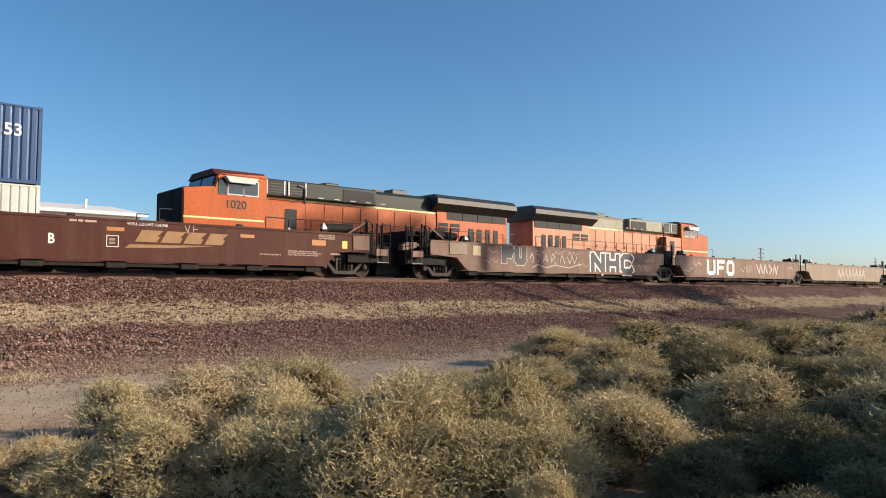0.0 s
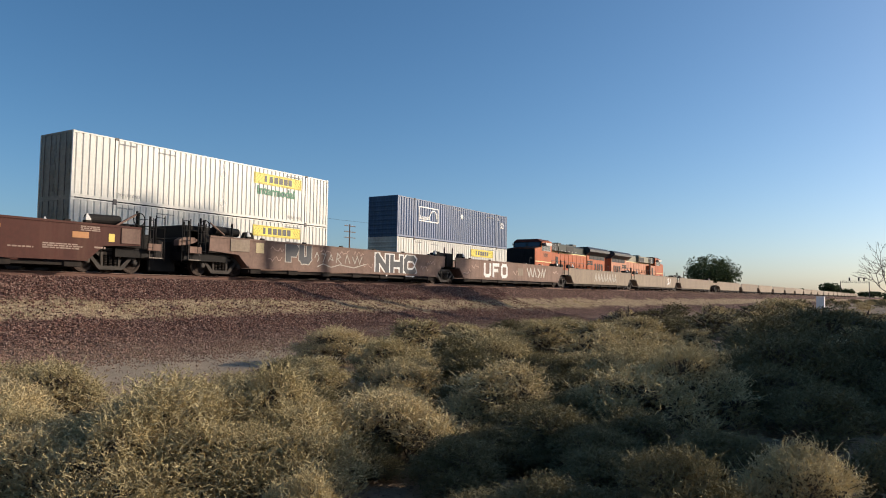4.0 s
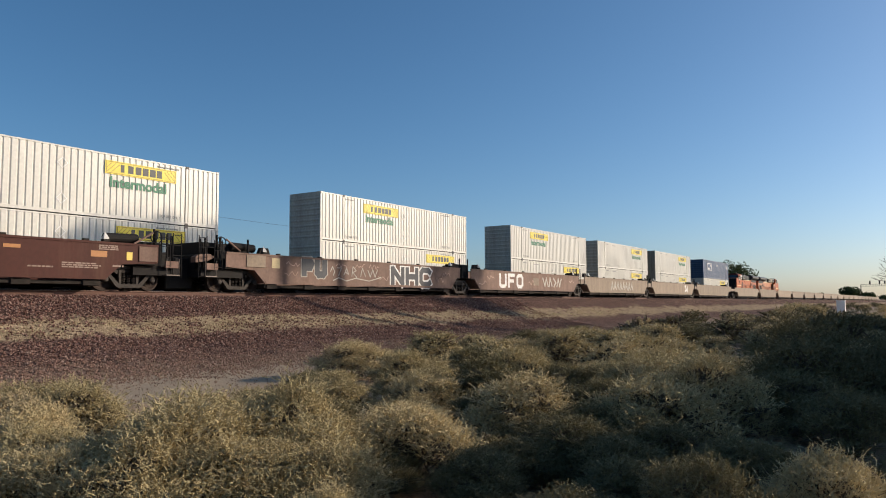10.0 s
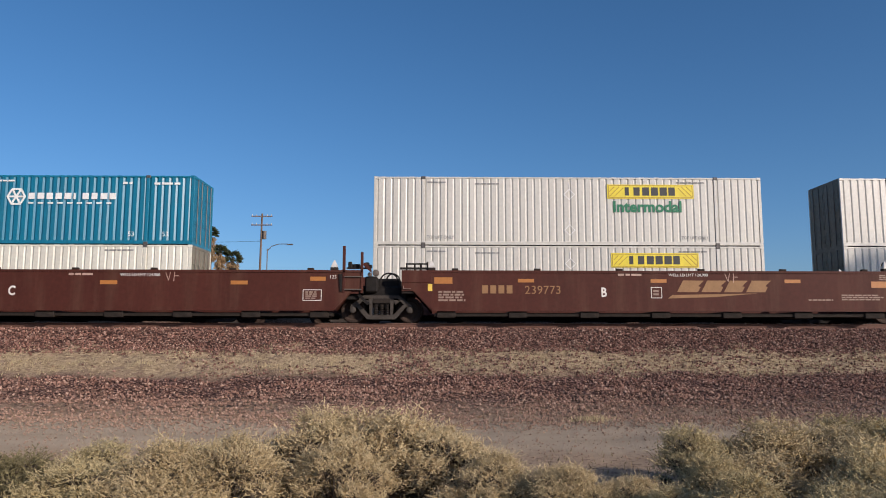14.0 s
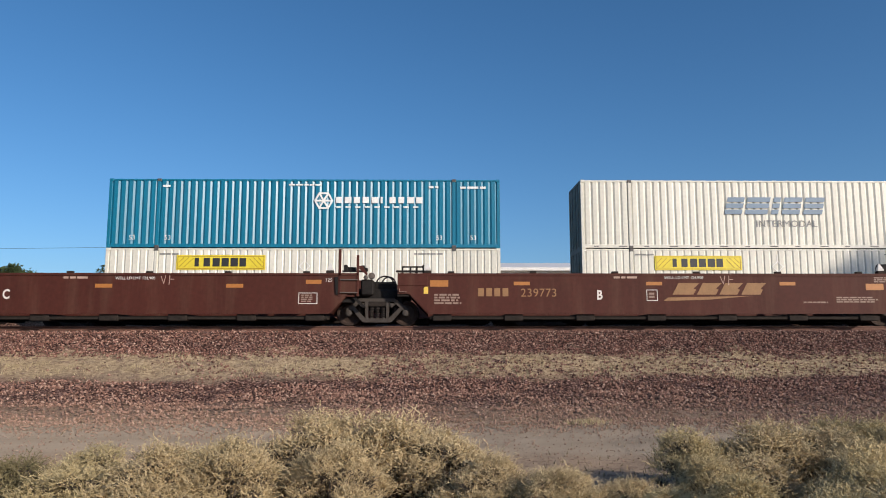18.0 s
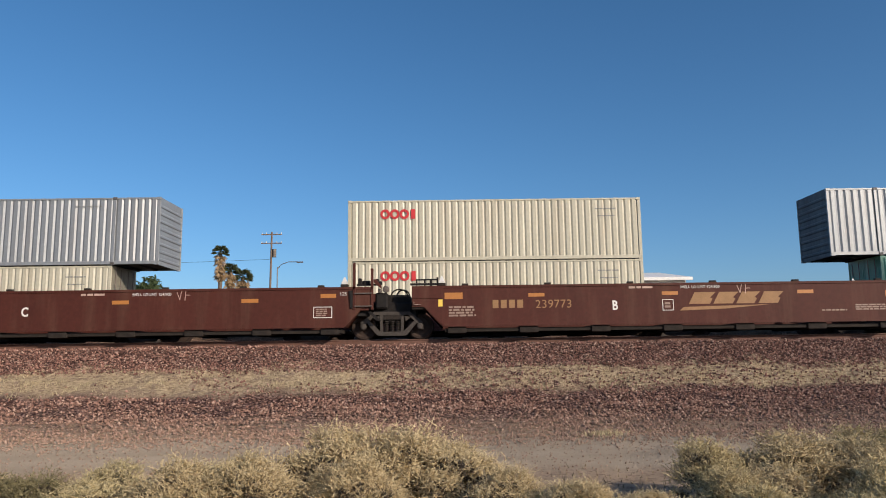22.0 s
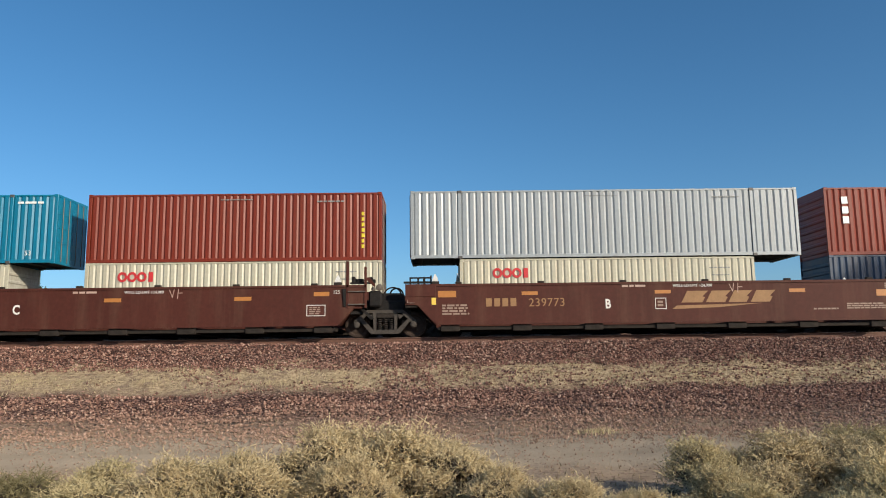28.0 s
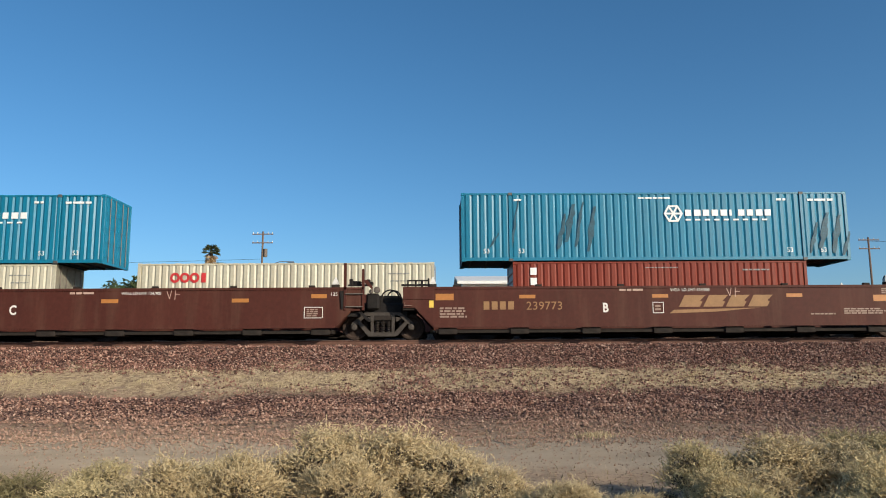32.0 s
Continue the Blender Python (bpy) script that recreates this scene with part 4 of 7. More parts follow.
def white53(s, z, panel=10.0, word=True, lower=False, bright=False):
    c = container(s, z, 16.154, 2.896, 2.59, m_c_white2 if bright else m_c_white, "white ribbed steel freight container with a yellow name panel", "rib")
    if lower:
        yellow_panel(c, panel, 2.0)
    else:
        yellow_panel(c, panel, 1.98)
        if word:
            mark(c, text_mesh("Intermodal", 0.64, m_d_green, 0, 0.022, 1.02, 1.0), panel + 0.22, 1.43)
    for x in (2.2, 12.75):
        mark(c, text_mesh("TOP LIFT ONLY", 0.19, m_d_grey, 0, 0, 1.0, 0.85), x, 0.28)
    small_print(c, [(2.2, 2.6, 0.9, 0.10, 1), (4.2, 2.55, 1.1, 0.08, 1), (12.6, 2.62, 1.2, 0.09, 1)], m_d_grey)
    for zz in (0.35, 1.85):
        mark(c, cached("placard", lambda: mesh_of(strokes([[(0.0, 0.3), (0.22, 0.52), (0.44, 0.3), (0.22, 0.08), (0, 0.3)], [(0.22, 0.52), (0.22, 0.8)]], 0.03), m_d_white)), 7.9, zz)
    return c


def teal53(s, z, sooty=False):
    c = container(s, z, 16.154, 2.896, 2.59, m_c_teal, "teal blue corrugated freight container with white lettering" + (" and soot stains" if sooty else ""), "wide")
    lines = []
    for i in range(6):
        a, b = math.pi / 3 * i, math.pi / 3 * (i + 1)
        lines.append([(0.36 * math.cos(a), 0.36 * math.sin(a)), (0.36 * math.cos(b), 0.36 * math.sin(b))])
        lines.append([(0, 0), (0.32 * math.cos(a), 0.32 * math.sin(a))])
    mark(c, cached("hexmark", lambda: mesh_of(strokes(lines, 0.075, -0.008, 0), m_d_white)), 8.85, 1.98, None, "white hexagonal mark", "mark")

    def bars():
        bm = bmesh.new()
        for i, w in enumerate((0.27, 0.3, 0.28, 0.28, 0.3, 0.1, 0.28, 0.26, 0.3, 0.28)):
            bm_box(bm, i * 0.37, i * 0.37 + w * 0.92, -0.008, 0, -0.02, 0.24)
        for i in range(9):
            bm_box(bm, i * 0.4, i * 0.4 + 0.22, -0.008, 0, -0.22, -0.15)
        return mesh_of(bm, m_d_white)
    mark(c, cached("whitenamebars", bars), 9.35, 1.90, None, "", "name_bars")
    for x in (0.9, 2.35, 13.5, 14.9):
        mark(c, text_mesh("53", 0.28, m_d_white), x, 0.34)
    small_print(c, [(2.2, 2.52, 0.4, 0.13, 1), (7.4, 2.6, 1.5, 0.10, 1), (13.2, 2.5, 0.4, 0.14, 1), (14.5, 2.48, 1.2, 0.14, 1)], m_d_white)
    if sooty:
        def soot():
            rng = random.Random(5)
            bm = bmesh.new()
            for x, z0, h, w in ((4.0, 0.5, 1.5, 0.22), (4.35, 0.8, 1.6, 0.3), (4.75, 0.6, 1.9, 0.16), (5.25, 0.4, 1.9, 0.25), (2.05, 0.3, 2.3, 0.10), (14.5, 0.3, 1.3, 0.2), (14.95, 0.5, 1.5, 0.3), (15.45, 0.3, 1.6, 0.28), (15.85, 0.2, 1.0, 0.15), (1.2, 0.6, 0.6, 0.1)):
                left, right = [], []
                for k in range(9):
                    q = k / 8
                    cx, hw = x + 0.35 * q + rng.uniform(-0.03, 0.03), w * (0.35 + 0.65 * math.sin(math.pi * min(0.97, q + 0.06))) * rng.uniform(0.6, 1.1)
                    left.append((cx - hw / 2, z0 + h * q))
                    right.append((cx + hw / 2, z0 + h * q))
                plate(left + right[::-1], -0.006, 0, bm)
            return mesh_of(bm, m_d_stain)
        mark(c, cached("soot", soot), 0, 0, None, "dark soot stain", "stain")
    return c


def loops40(s, z, H=2.896, word_x=1.15):
    """Cream box with a red rounded name mark."""
    c = container(s, z, 12.192, H, 2.438, m_c_cream, "cream corrugated steel container with red lettering and rust", "box")

    def rings():
        bm = bmesh.new()
        for i in range(3):
            o = 0.2 + i * 0.40
            for q in range(14):
                p0, p1 = q * math.pi / 7, (q + 1) * math.pi / 7
                plate([(o + k * math.cos(p) * 0.95, 0.2 + k * math.sin(p)) for k, p in ((0.11, p0), (0.21, p0), (0.21, p1), (0.11, p1))], -0.008 - 0.001 * i, 0, bm)
        bm_box(bm, 1.28, 1.46, -0.009, 0, 0.0, 0.40)
        bmesh.ops.remove_doubles(bm, verts=bm.verts[:], dist=0.0005)
        return mesh_of(bm, m_d_red)
    mark(c, cached("rings", rings), word_x + 0.2, H - 0.80, None, "red rounded mark", "mark")
    small_print(c, [(10.3, H - 0.5, 1.0, 0.07, 1), (10.4, H - 0.8, 0.8, 0.06, 1)], m_d_grey)
    return c


def plain(s, z, L, H, paint, label, style="wide"):
    c = container(s, z, L, H, 2.59 if L > 14 else 2.438, paint, label, style)
    small_print(c, [(L * 0.78, H - 0.42, 1.3, 0.09, 1), (L * 0.45, H - 0.30, 1.5, 0.06, 1)], m_d_grey)
    return c


FLOOR = 0.38
UP = FLOOR + 2.896
CARGO = []
add = CARGO.append
# front to rear along the moving train
blue = plain(194.33, UP, 16.154, 2.896, m_c_blue, "blue corrugated freight container with white lettering")
mark(blue, text_mesh("53", 0.62, m_d_white, 0, 0.01), 14.9, 1.75)
mark(blue, text_mesh("53", 0.30, m_d_white), 14.4, 2.35)
mark(blue, cached("framedmark", lambda: mesh_of(strokes([[(0, 0), (2.5, 0), (2.5, 1.0), (0, 1.0), (0, 0)], [(1.3, 0.3), (1.6, 0.75), (2.0, 0.85), (2.3, 0.6), (2.3, 0.3)]], 0.08, -0.008, 0), m_d_white)), 2.6, 1.35, None, "white framed mark", "mark")
mark(blue, text_mesh("Logistics", 0.38, m_d_white, 0, 0.01), 2.72, 1.48)
mark(blue, cached("dia", lambda: mesh_of(plate([(0, 0.22), (0.22, 0), (0.44, 0.22), (0.22, 0.44)], -0.008, 0), m_d_white)), 8.3, 1.95, None, "", "placard")
add(blue)
add(white53(194.33, FLOOR, 10.0, lower=True))
for s, lp, w, pan in ((171.01, 10.2, True, 10.2), (151.81, 10.2, True, 10.4), (132.49, 10.6, True, 3.6), (109.24, 10.8, True, 3.9),
                      (85.70, 10.6, True, 10.0), (62.22, 3.0, True, 9.7), (42.82, 2.9, True, 9.7), (23.35, 9.8, True, 9.7)):
    add(white53(s, UP, pan))
    add(white53(s, FLOOR, lp, lower=True))
add(teal53(-0.24, UP))
add(white53(-0.24, FLOOR, 2.8, lower=True, bright=True))
sw = container(-19.73, UP, 16.154, 2.896, 2.59, m_c_white2, "bright white corrugated freight container with slate lettering", "wide")


def slanted_bars():
    bm = bmesh.new()
    for i, w in enumerate((0.72, 0.95, 0.3, 0.75, 0.8)):
        x = (0, 0.85, 1.95, 2.4, 3.3)[i]
        for z0, z1 in ((0, 0.2), (0.26, 0.46), (0.52, 0.72)):
            plate([(x + 0.25 * z0, z0), (x + w + 0.25 * z0, z0), (x + w + 0.25 * z1, z1), (x + 0.25 * z1, z1)], -0.008, 0, bm)
    return mesh_of(bm, m_d_steel)


mark(sw, cached("slantbars", slanted_bars), 6.0, 1.45, None, "slate blue slanted mark", "mark")
mark(sw, text_mesh("INTERMODAL", 0.40, m_d_grey, 0, 0, 1.05), 7.3, 0.92)
mark(sw, text_mesh("531", 0.34, m_d_grey), 15.0, 0.3)
mark(sw, cached("railslots", lambda: mesh_of(boxes(*[(k * 1.05, k * 1.05 + (0.34 if k % 2 else 0.20), -0.006, 0, 0, 0.03) for k in range(15)]), m_d_black)), 0.5, 0.08, None, "dark rail slot", "mark")
add(sw)
add(white53(-19.73, FLOOR, 3.0, lower=True, bright=True))
add(teal53(-39.26, UP))
add(white53(-39.26, FLOOR, 2.9, lower=True, bright=True))
add(plain(-62.16, UP, 16.154, 2.85, m_c_grey, "silver grey corrugated freight container"))
gc = plain(-60.12, FLOOR, 12.192, 2.896, m_c_green, "green corrugated steel container", "box")
mark(gc, cached("gwhite", lambda: mesh_of(boxes((0, 0.5, -0.008, 0, 0.0, 0.95)), m_d_white)), 0.65, 1.85, None, "white panel", "name_panel")
mark(gc, cached("gbars", lambda: mesh_of(boxes((0.1, 0.4, -0.012, -0.008, 0.1, 0.35), (0.1, 0.4, -0.012, -0.008, 0.5, 0.8)), m_d_green)), 0.65, 1.85)
add(gc)
add(loops40(-82.08, UP, 2.591))
add(loops40(-82.08, FLOOR))
add(plain(-106.04, UP, 16.154, 2.85, m_c_grey, "silver grey corrugated freight container"))
add(loops40(-104.03, FLOOR))
add(plain(-127.06, UP, 16.154, 2.87, m_c_pale, "pale grey corrugated freight container"))
nv = plain(-125.07, FLOOR, 12.192, 2.896, m_c_navy, "navy blue corrugated steel container with amber lettering", "box")
mark(nv, cached("amberbars", lambda: mesh_of(boxes(*[(k * 0.24, k * 0.24 + 0.18, -0.008, 0, 0, 0.24) for k in range(5)]), m_d_amber)), 0.55, 2.28, None, "amber name bar", "name_bars")
add(nv)


def red40(s, tex=False):
    c = plain(s, UP - 0.03, 12.192, 2.896, m_c_red, "red-brown corrugated steel container", "box")
    small_print(c, [(11.36, 0.5, 0.13, 1.6, 7)], m_d_yellow)
    if tex:
        mark(c, cached("whitebars", lambda: mesh_of(boxes(*[(0, 0.26, -0.008, 0, k * 0.42, k * 0.42 + 0.3) for k in range(3)]), m_d_white)), 0.72, 1.35, None, "", "name_bars")
    return c


add(red40(-140.48, True))
nb = plain(-140.48, FLOOR, 12.192, 2.896, m_c_navy, "navy blue corrugated steel container with a white stroke", "box")
mark(nb, cached("swash", lambda: mesh_of(strokes([[(0, 0), (0.3, 0.22), (0.7, 0.32), (1.2, 0.36)]], 0.12, -0.008, 0), m_d_white)), 5.0, 2.0, None, "", "mark")
add(nb)
add(plain(-157.80, UP, 16.154, 2.87, m_c_pale, "pale grey corrugated freight container"))
add(loops40(-155.78, FLOOR))
add(red40(-171.19))
add(loops40(-171.19, FLOOR))
add(teal53(-188.58, UP))
add(loops40(-186.51, FLOOR))
add(teal53(-208.31, UP, True))
rc = plain(-206.19, FLOOR, 12.192, 2.896, m_c_red, "red-brown corrugated steel container", "box")
mark(rc, cached("whitebars", lambda: None), 0.72, 1.5, None, "", "name_bars")
add(rc)
add(loops40(-221.62, FLOOR))
add(teal53(-239.21, UP))
add(loops40(-237.16, FLOOR))

# wells of the moving train
LM = "brown well car under two stacked containers"
G_MOVE = "well cars of the moving train"
for s in (194.33, 171.01, 151.81, 132.49, 109.24, 85.70, 62.22, 42.82, 23.35, -0.24, -19.73, -39.26):
    c = s + 8.08
    add(well_unit(c - 9.3, c + 9.3, "joint", "joint", m_well_far, LM, G_MOVE, Y_FAR, 1, 1.60, 0.41, rtruck=True))
for s in (-60.12, -82.08, -104.03, -125.07, -140.48, -155.78, -171.19, -186.51, -206.19, -221.62, -237.16):
    c = s + 6.1
    add(well_unit(c - 7.45, c + 7.45, "joint", "joint", m_well_far, LM, G_MOVE, Y_FAR, 1, 1.50, 0.41, rtruck=True))

# ---- locomotives ----
m_l_orange = mat("locomotive_orange", (0.42, 0.080, 0.007), 0.45, 0, 0.22, 0.7, 8, (0.16, 0.075, 0.04), 0.35, streak=True, spec=0.3)
m_l_green = mat("locomotive_dark_green", (0.017, 0.024, 0.017), 0.5, 0, 0.15, 0.6, 8, (0.07, 0.06, 0.045), 0.2, streak=True, spec=0.3)
m_l_black = mat("locomotive_black", (0.022, 0.022, 0.022), 0.45, 0, 0.2, 0.6, 8, (0.12, 0.09, 0.07), 0.3)
m_l_cream = mat("locomotive_pale_stripe", (0.70, 0.58, 0.24), 0.45, 0, 0.1)
m_l_dusty = mat("locomotive_dusty_upper_paint", (0.20, 0.185, 0.125), 0.5, 0, 0.25, 0.8, 8, (0.36, 0.29, 0.19), 0.6, streak=True)
m_l_sunned = mat("locomotive_sunned_orange", (0.46, 0.15, 0.055), 0.48, 0, 0.3, 0.8, 8, (0.40, 0.27, 0.17), 0.6, streak=True)
m_l_maroon = mat("cab_roof_red", (0.085, 0.022, 0.018), 0.75, 0, 0.15, spec=0.2)
m_l_glass = mat("cab_glass", (0.02, 0.025, 0.03), 0.08, 0, 0.05, spec=0.8)
m_l_frame = mat("window_frame_pale", (0.52, 0.50, 0.46), 0.5, 0, 0.1)
m_l_shade_black = mat("shade_black_nose_coat", (0.014, 0.014, 0.015), 0.8, 0, 0.2, 0.6, 8, (0.05, 0.04, 0.03), 0.25, spec=0.12)
m_l_grille = mat("dark_grille", (0.018, 0.018, 0.018), 0.7, 0.2, 0.2)


def locomotive(s, heading, label, upper, body, number=""):
    """A six-axle diesel 22.3 m long; its coupler face at s on the moving train. heading: -1 with the nose to -x, +1 to +x.
    Built with the nose to -x, x from 0 (nose coupler) to 22.3."""
    L = 22.3
    base = Matrix.Translation((s, Y_FAR, 0)) if heading < 0 else Matrix.Translation((s + L, Y_FAR, 0)) @ Matrix.Rotation(math.pi, 4, 'Z')
    c = thing("diesel_locomotive", label, "locomotive", base, "locomotives of the moving train")
    P = lambda n, bm, m, lab="": part(n, bm, m, c, lab)
    P("underframe", box(0.7, L - 0.7, -1.5, 1.5, 1.25, 1.62, 0.03), m_l_black)
    P("walkway", box(0.6, L - 0.6, -1.56, 1.56, 1.62, 1.68), m_l_black)
    P("sill_stripe", boxes((0.8, L - 0.8, -1.565, 1.565, 1.50, 1.60)), m_l_cream)
    P("pilot", plate([(0.5, 0.25), (0.75, 0.2), (0.85, 1.6), (0.55, 1.6)], -1.45, 1.45), m_l_orange)
    P("pilot", plate([(L - 0.75, 0.2), (L - 0.5, 0.25), (L - 0.55, 1.6), (L - 0.85, 1.6)], -1.45, 1.45), m_l_orange)
    for x in (0.0, L - 0.55):
        P("coupler", boxes((x, x + 0.55, -0.14, 0.14, 0.72, 1.0)), m_under)
    P("fuel_tank", prism_x([(-1.45, 1.25), (-1.5, 0.8), (-1.2, 0.35), (1.2, 0.35), (1.5, 0.8), (1.45, 1.25)], 8.2, 13.6), m_l_black)
    # nose, cab
    bm = plate([(1.65, 1.68), (1.65, 3.70), (3.0, 3.88), (3.14, 4.45), (5.45, 4.55), (5.45, 1.68)], -1.50, 1.50)
    bmesh.ops.bevel(bm, geom=bm.edges[:], offset=0.05, segments=2, affect='EDGES')
    P("cab", bm, m_l_orange)
    # front plates are black to put the front's shade into the colour
    P("nose_front", box(1.615, 1.655, -1.46, 1.46, 1.72, 3.68, 0.012), m_l_shade_black, "nose front coloured black for shade")
    P("nose_top", plate([(1.66, 3.700), (2.98, 3.875), (2.98, 3.90), (1.66, 3.725)], -1.45, 1.45), m_l_shade_black, "nose top in the same black as the shaded front")
    P("nose_door", box(1.59, 1.62, -0.35, 0.35, 1.80, 3.50, 0.01), m_l_shade_black)
    P("cab_front", plate([(2.965, 3.88), (3.105, 4.45), (3.135, 4.45), (3.0, 3.88)], -1.46, 1.46), m_l_shade_black, "cab front coloured black for shade")
    for w in (-1.32, 0.08):
        P("windshield", plate([(2.955, 3.93), (3.085, 4.40), (3.115, 4.40), (2.985, 3.93)], w, w + 1.24), m_l_glass)
    P("cab_roof", prism_x([(-1.52, 4.40), (-1.1, 4.68), (1.1, 4.68), (1.52, 4.40)], 2.62, 5.2), m_l_maroon)
    for sd in (-1, 1):
        y = sd * 1.505
        for x0, x1 in ((2.82, 3.12), (3.25, 3.95), (4.02, 4.70)):
            w = P("window", boxes((x0, x1, min(y, y + sd * 0.012), max(y, y + sd * 0.012), 3.60, 4.18)), m_l_glass)
            part("frame", boxes((x0 - 0.05, x0, y - 0.02, y + 0.02, 3.55, 4.23), (x1, x1 + 0.05, y - 0.02, y + 0.02, 3.55, 4.23), (x0, x1, y - 0.02, y + 0.02, 3.55, 3.60), (x0, x1, y - 0.02, y + 0.02, 4.18, 4.23)), m_l_frame if x0 > 3 else m_l_black, w)
        bm = bmesh.new()
        plate([(3.0, 4.32), (4.6, 4.32), (4.4, 4.06), (3.2, 4.06)], *sorted((y + sd * 0.02, y + sd * 0.30)), bm)
        P("sunshade", bm, m_l_frame, "pale window awning")
        P("cab_stripe", boxes((1.08, 5.05, *sorted((y, y + sd * 0.006)), 2.46, 2.54)), m_l_cream)
        if number:
            ob = part("number", text_mesh(number, 0.50, m_l_green if upper is not m_l_black else m_l_black, 0, 0.01), None, c)
            rot = Matrix.Identity(4) if sd < 0 else Matrix.Rotation(math.pi, 4, 'Z')
            ob.matrix_basis = Matrix.Translation((3.12 if sd < 0 else 4.6, y + sd * 0.004, 2.98)) @ rot
    # the cab's fittings stand back from the coupler
    for ob in c.children:
        if ob.name.split(".")[0] in ("cab_roof", "window", "sunshade", "cab_stripe"):
            for q in (ob, *ob.children):
                for v in q.data.vertices:
                    v.co.x = float(np.interp(v.co.x, (0.0, 0.8, 1.75, 2.3, 5.2), (0.5, 1.45, 2.25, 2.72, 5.45)))
        elif ob.name.startswith("number"):
            ob.matrix_basis.translation.x += 0.35
    # long hood: orange below, dark above, with doors
    P("hood", box(5.05, 17.4, -0.92, 0.92, 1.68, 3.62), body)
    P("hood_stripe", boxes((5.36, 17.4, -0.93, 0.93, 3.62, 3.70)), m_l_cream)
    P("hood_top", prism_x([(-0.92, 3.70), (-0.92, 4.35), (-0.75, 4.52), (0.75, 4.52), (0.92, 4.35), (0.92, 3.70)], 5.05, 17.4), upper)
    P("equipment_box", box(5.36, 7.4, -1.47, 1.47, 1.68, 3.45, 0.03), body)
    P("equipment_box", box(5.36, 11.6, -1.25, 1.25, 3.72, 4.50, 0.05), upper)
    for sd in (-1, 1):
        y = sd * 1.255
        for x0 in (5.5, 6.6):
            g = P("vent", boxes((x0, x0 + 0.95, *sorted((y, y + sd * 0.02)), 3.84, 4.42)), m_l_grille)
            for k in range(4):
                part("slat", boxes((x0 + 0.08, x0 + 0.87, *sorted((y + sd * 0.02, y + sd * 0.035)), 3.88 + k * 0.13, 3.93 + k * 0.13)), m_l_black, g)
            for q in (0.0, 0.88):
                part("frame", boxes((x0 + q, x0 + q + 0.07, *sorted((y + sd * 0.02, y + sd * 0.045)), 3.80, 4.44)), m_l_frame, g, "pale upright vent frame")
        P("vent", boxes((9.6, 11.4, *sorted((y, y + sd * 0.02)), 3.75, 4.35)), m_l_grille)
        P("vent", boxes((6.35, 6.95, *sorted((sd * 1.475, sd * 1.49)), 2.1, 3.15)), m_l_grille)
        for k in range(9):
            x = 7.7 + k * 1.05
            d = P("hood_door", boxes((x, x + 0.98, *sorted((sd * 0.92, sd * 0.95)), 1.8, 3.52)), body)
            part("latch", boxes((x + 0.85, x + 0.9, *sorted((sd * 0.95, sd * 0.975)), 2.4, 2.6)), m_l_black, d)
    P("stack", box(9.0, 9.8, -0.55, 0.55, 4.50, 4.72, 0.04), m_l_black)
    for sd in (-1, 1):
        for k in range(5):
            P("grab_iron", boxes((8.2 + 0.9 * k, 8.5 + 0.9 * k, *sorted((sd * 1.25, sd * 1.29)), 3.80, 3.84)), m_l_frame)
        P("conduit", pipe([(7.45, sd * 1.3, 1.7), (7.45, sd * 1.3, 4.2), (7.1, sd * 1.3, 4.3)], 0.05), m_l_black)
    P("exhaust", box(13.2, 14.2, -0.4, 0.4, 4.52, 4.80, 0.03), m_l_black)
    P("horn", boxes((12.2, 12.6, -0.2, 0.2, 4.52, 4.68), (12.1, 12.75, -0.16, -0.1, 4.66, 4.74)), m_l_black)
    # radiator section with overhanging wings
    P("radiator_cab", box(15.8, 21.2, -1.0, 1.0, 1.68, 4.0), body)
    P("radiator_wing", prism_x([(-1.0, 3.75), (-1.53, 4.15), (-1.53, 4.42), (-1.2, 4.66), (1.2, 4.66), (1.53, 4.42), (1.53, 4.15), (1.0, 3.75)], 15.4, 21.5), m_l_black, "black overhanging radiator housing")
    P("fan", lathe_y([(0.75, 0), (0.75, 0.1), (0.1, 0.12)], 20), m_l_black).matrix_basis = Matrix.Translation((18.3, 0, 4.66)) @ Matrix.Rotation(radians(90), 4, 'X')
    for sd in (-1, 1):
        for k in range(4):
            x = 16.5 + k * 1.15
            P("vent", boxes((x, x + 1.10, *sorted((sd * 1.005, sd * 1.03)), 3.36, 3.76)), m_l_grille)
        for x in (15.9, 16.75):
            g = P("vent", boxes((x, x + 0.66, *sorted((sd * 1.005, sd * 1.03)), 2.72, 3.16)), m_l_grille)
            part("slat", boxes((x - 0.03, x + 0.69, *sorted((sd * 1.03, sd * 1.045)), 2.92, 2.96)), body, g)
        for x in (18.1, 18.75, 19.4, 20.05):
            P("vent", boxes((x, x + 0.36, *sorted((sd * 1.005, sd * 1.03)), 2.1, 2.95)), m_l_grille)
    # handrails
    for sd in (-1, 1):
        xs = [5.4 + k * 1.15 for k in range(14)]
        for x in xs:
            P("stanchion", tube((x, sd * 1.5, 1.68), (x, sd * 1.5, 2.72), 0.022, 6), m_l_black)
        P("handrail", tube((xs[0], sd * 1.5, 2.72), (xs[-1], sd * 1.5, 2.72), 0.02, 6), m_l_black)
        for x0 in (0.75, L - 0.9):
            P("handrail", pipe([(x0, sd * 1.4, 1.68), (x0, sd * 1.4, 2.75), (x0 + (0.5 if x0 < 5 else -0.5), sd * 1.4, 2.75)], 0.022), m_l_black)
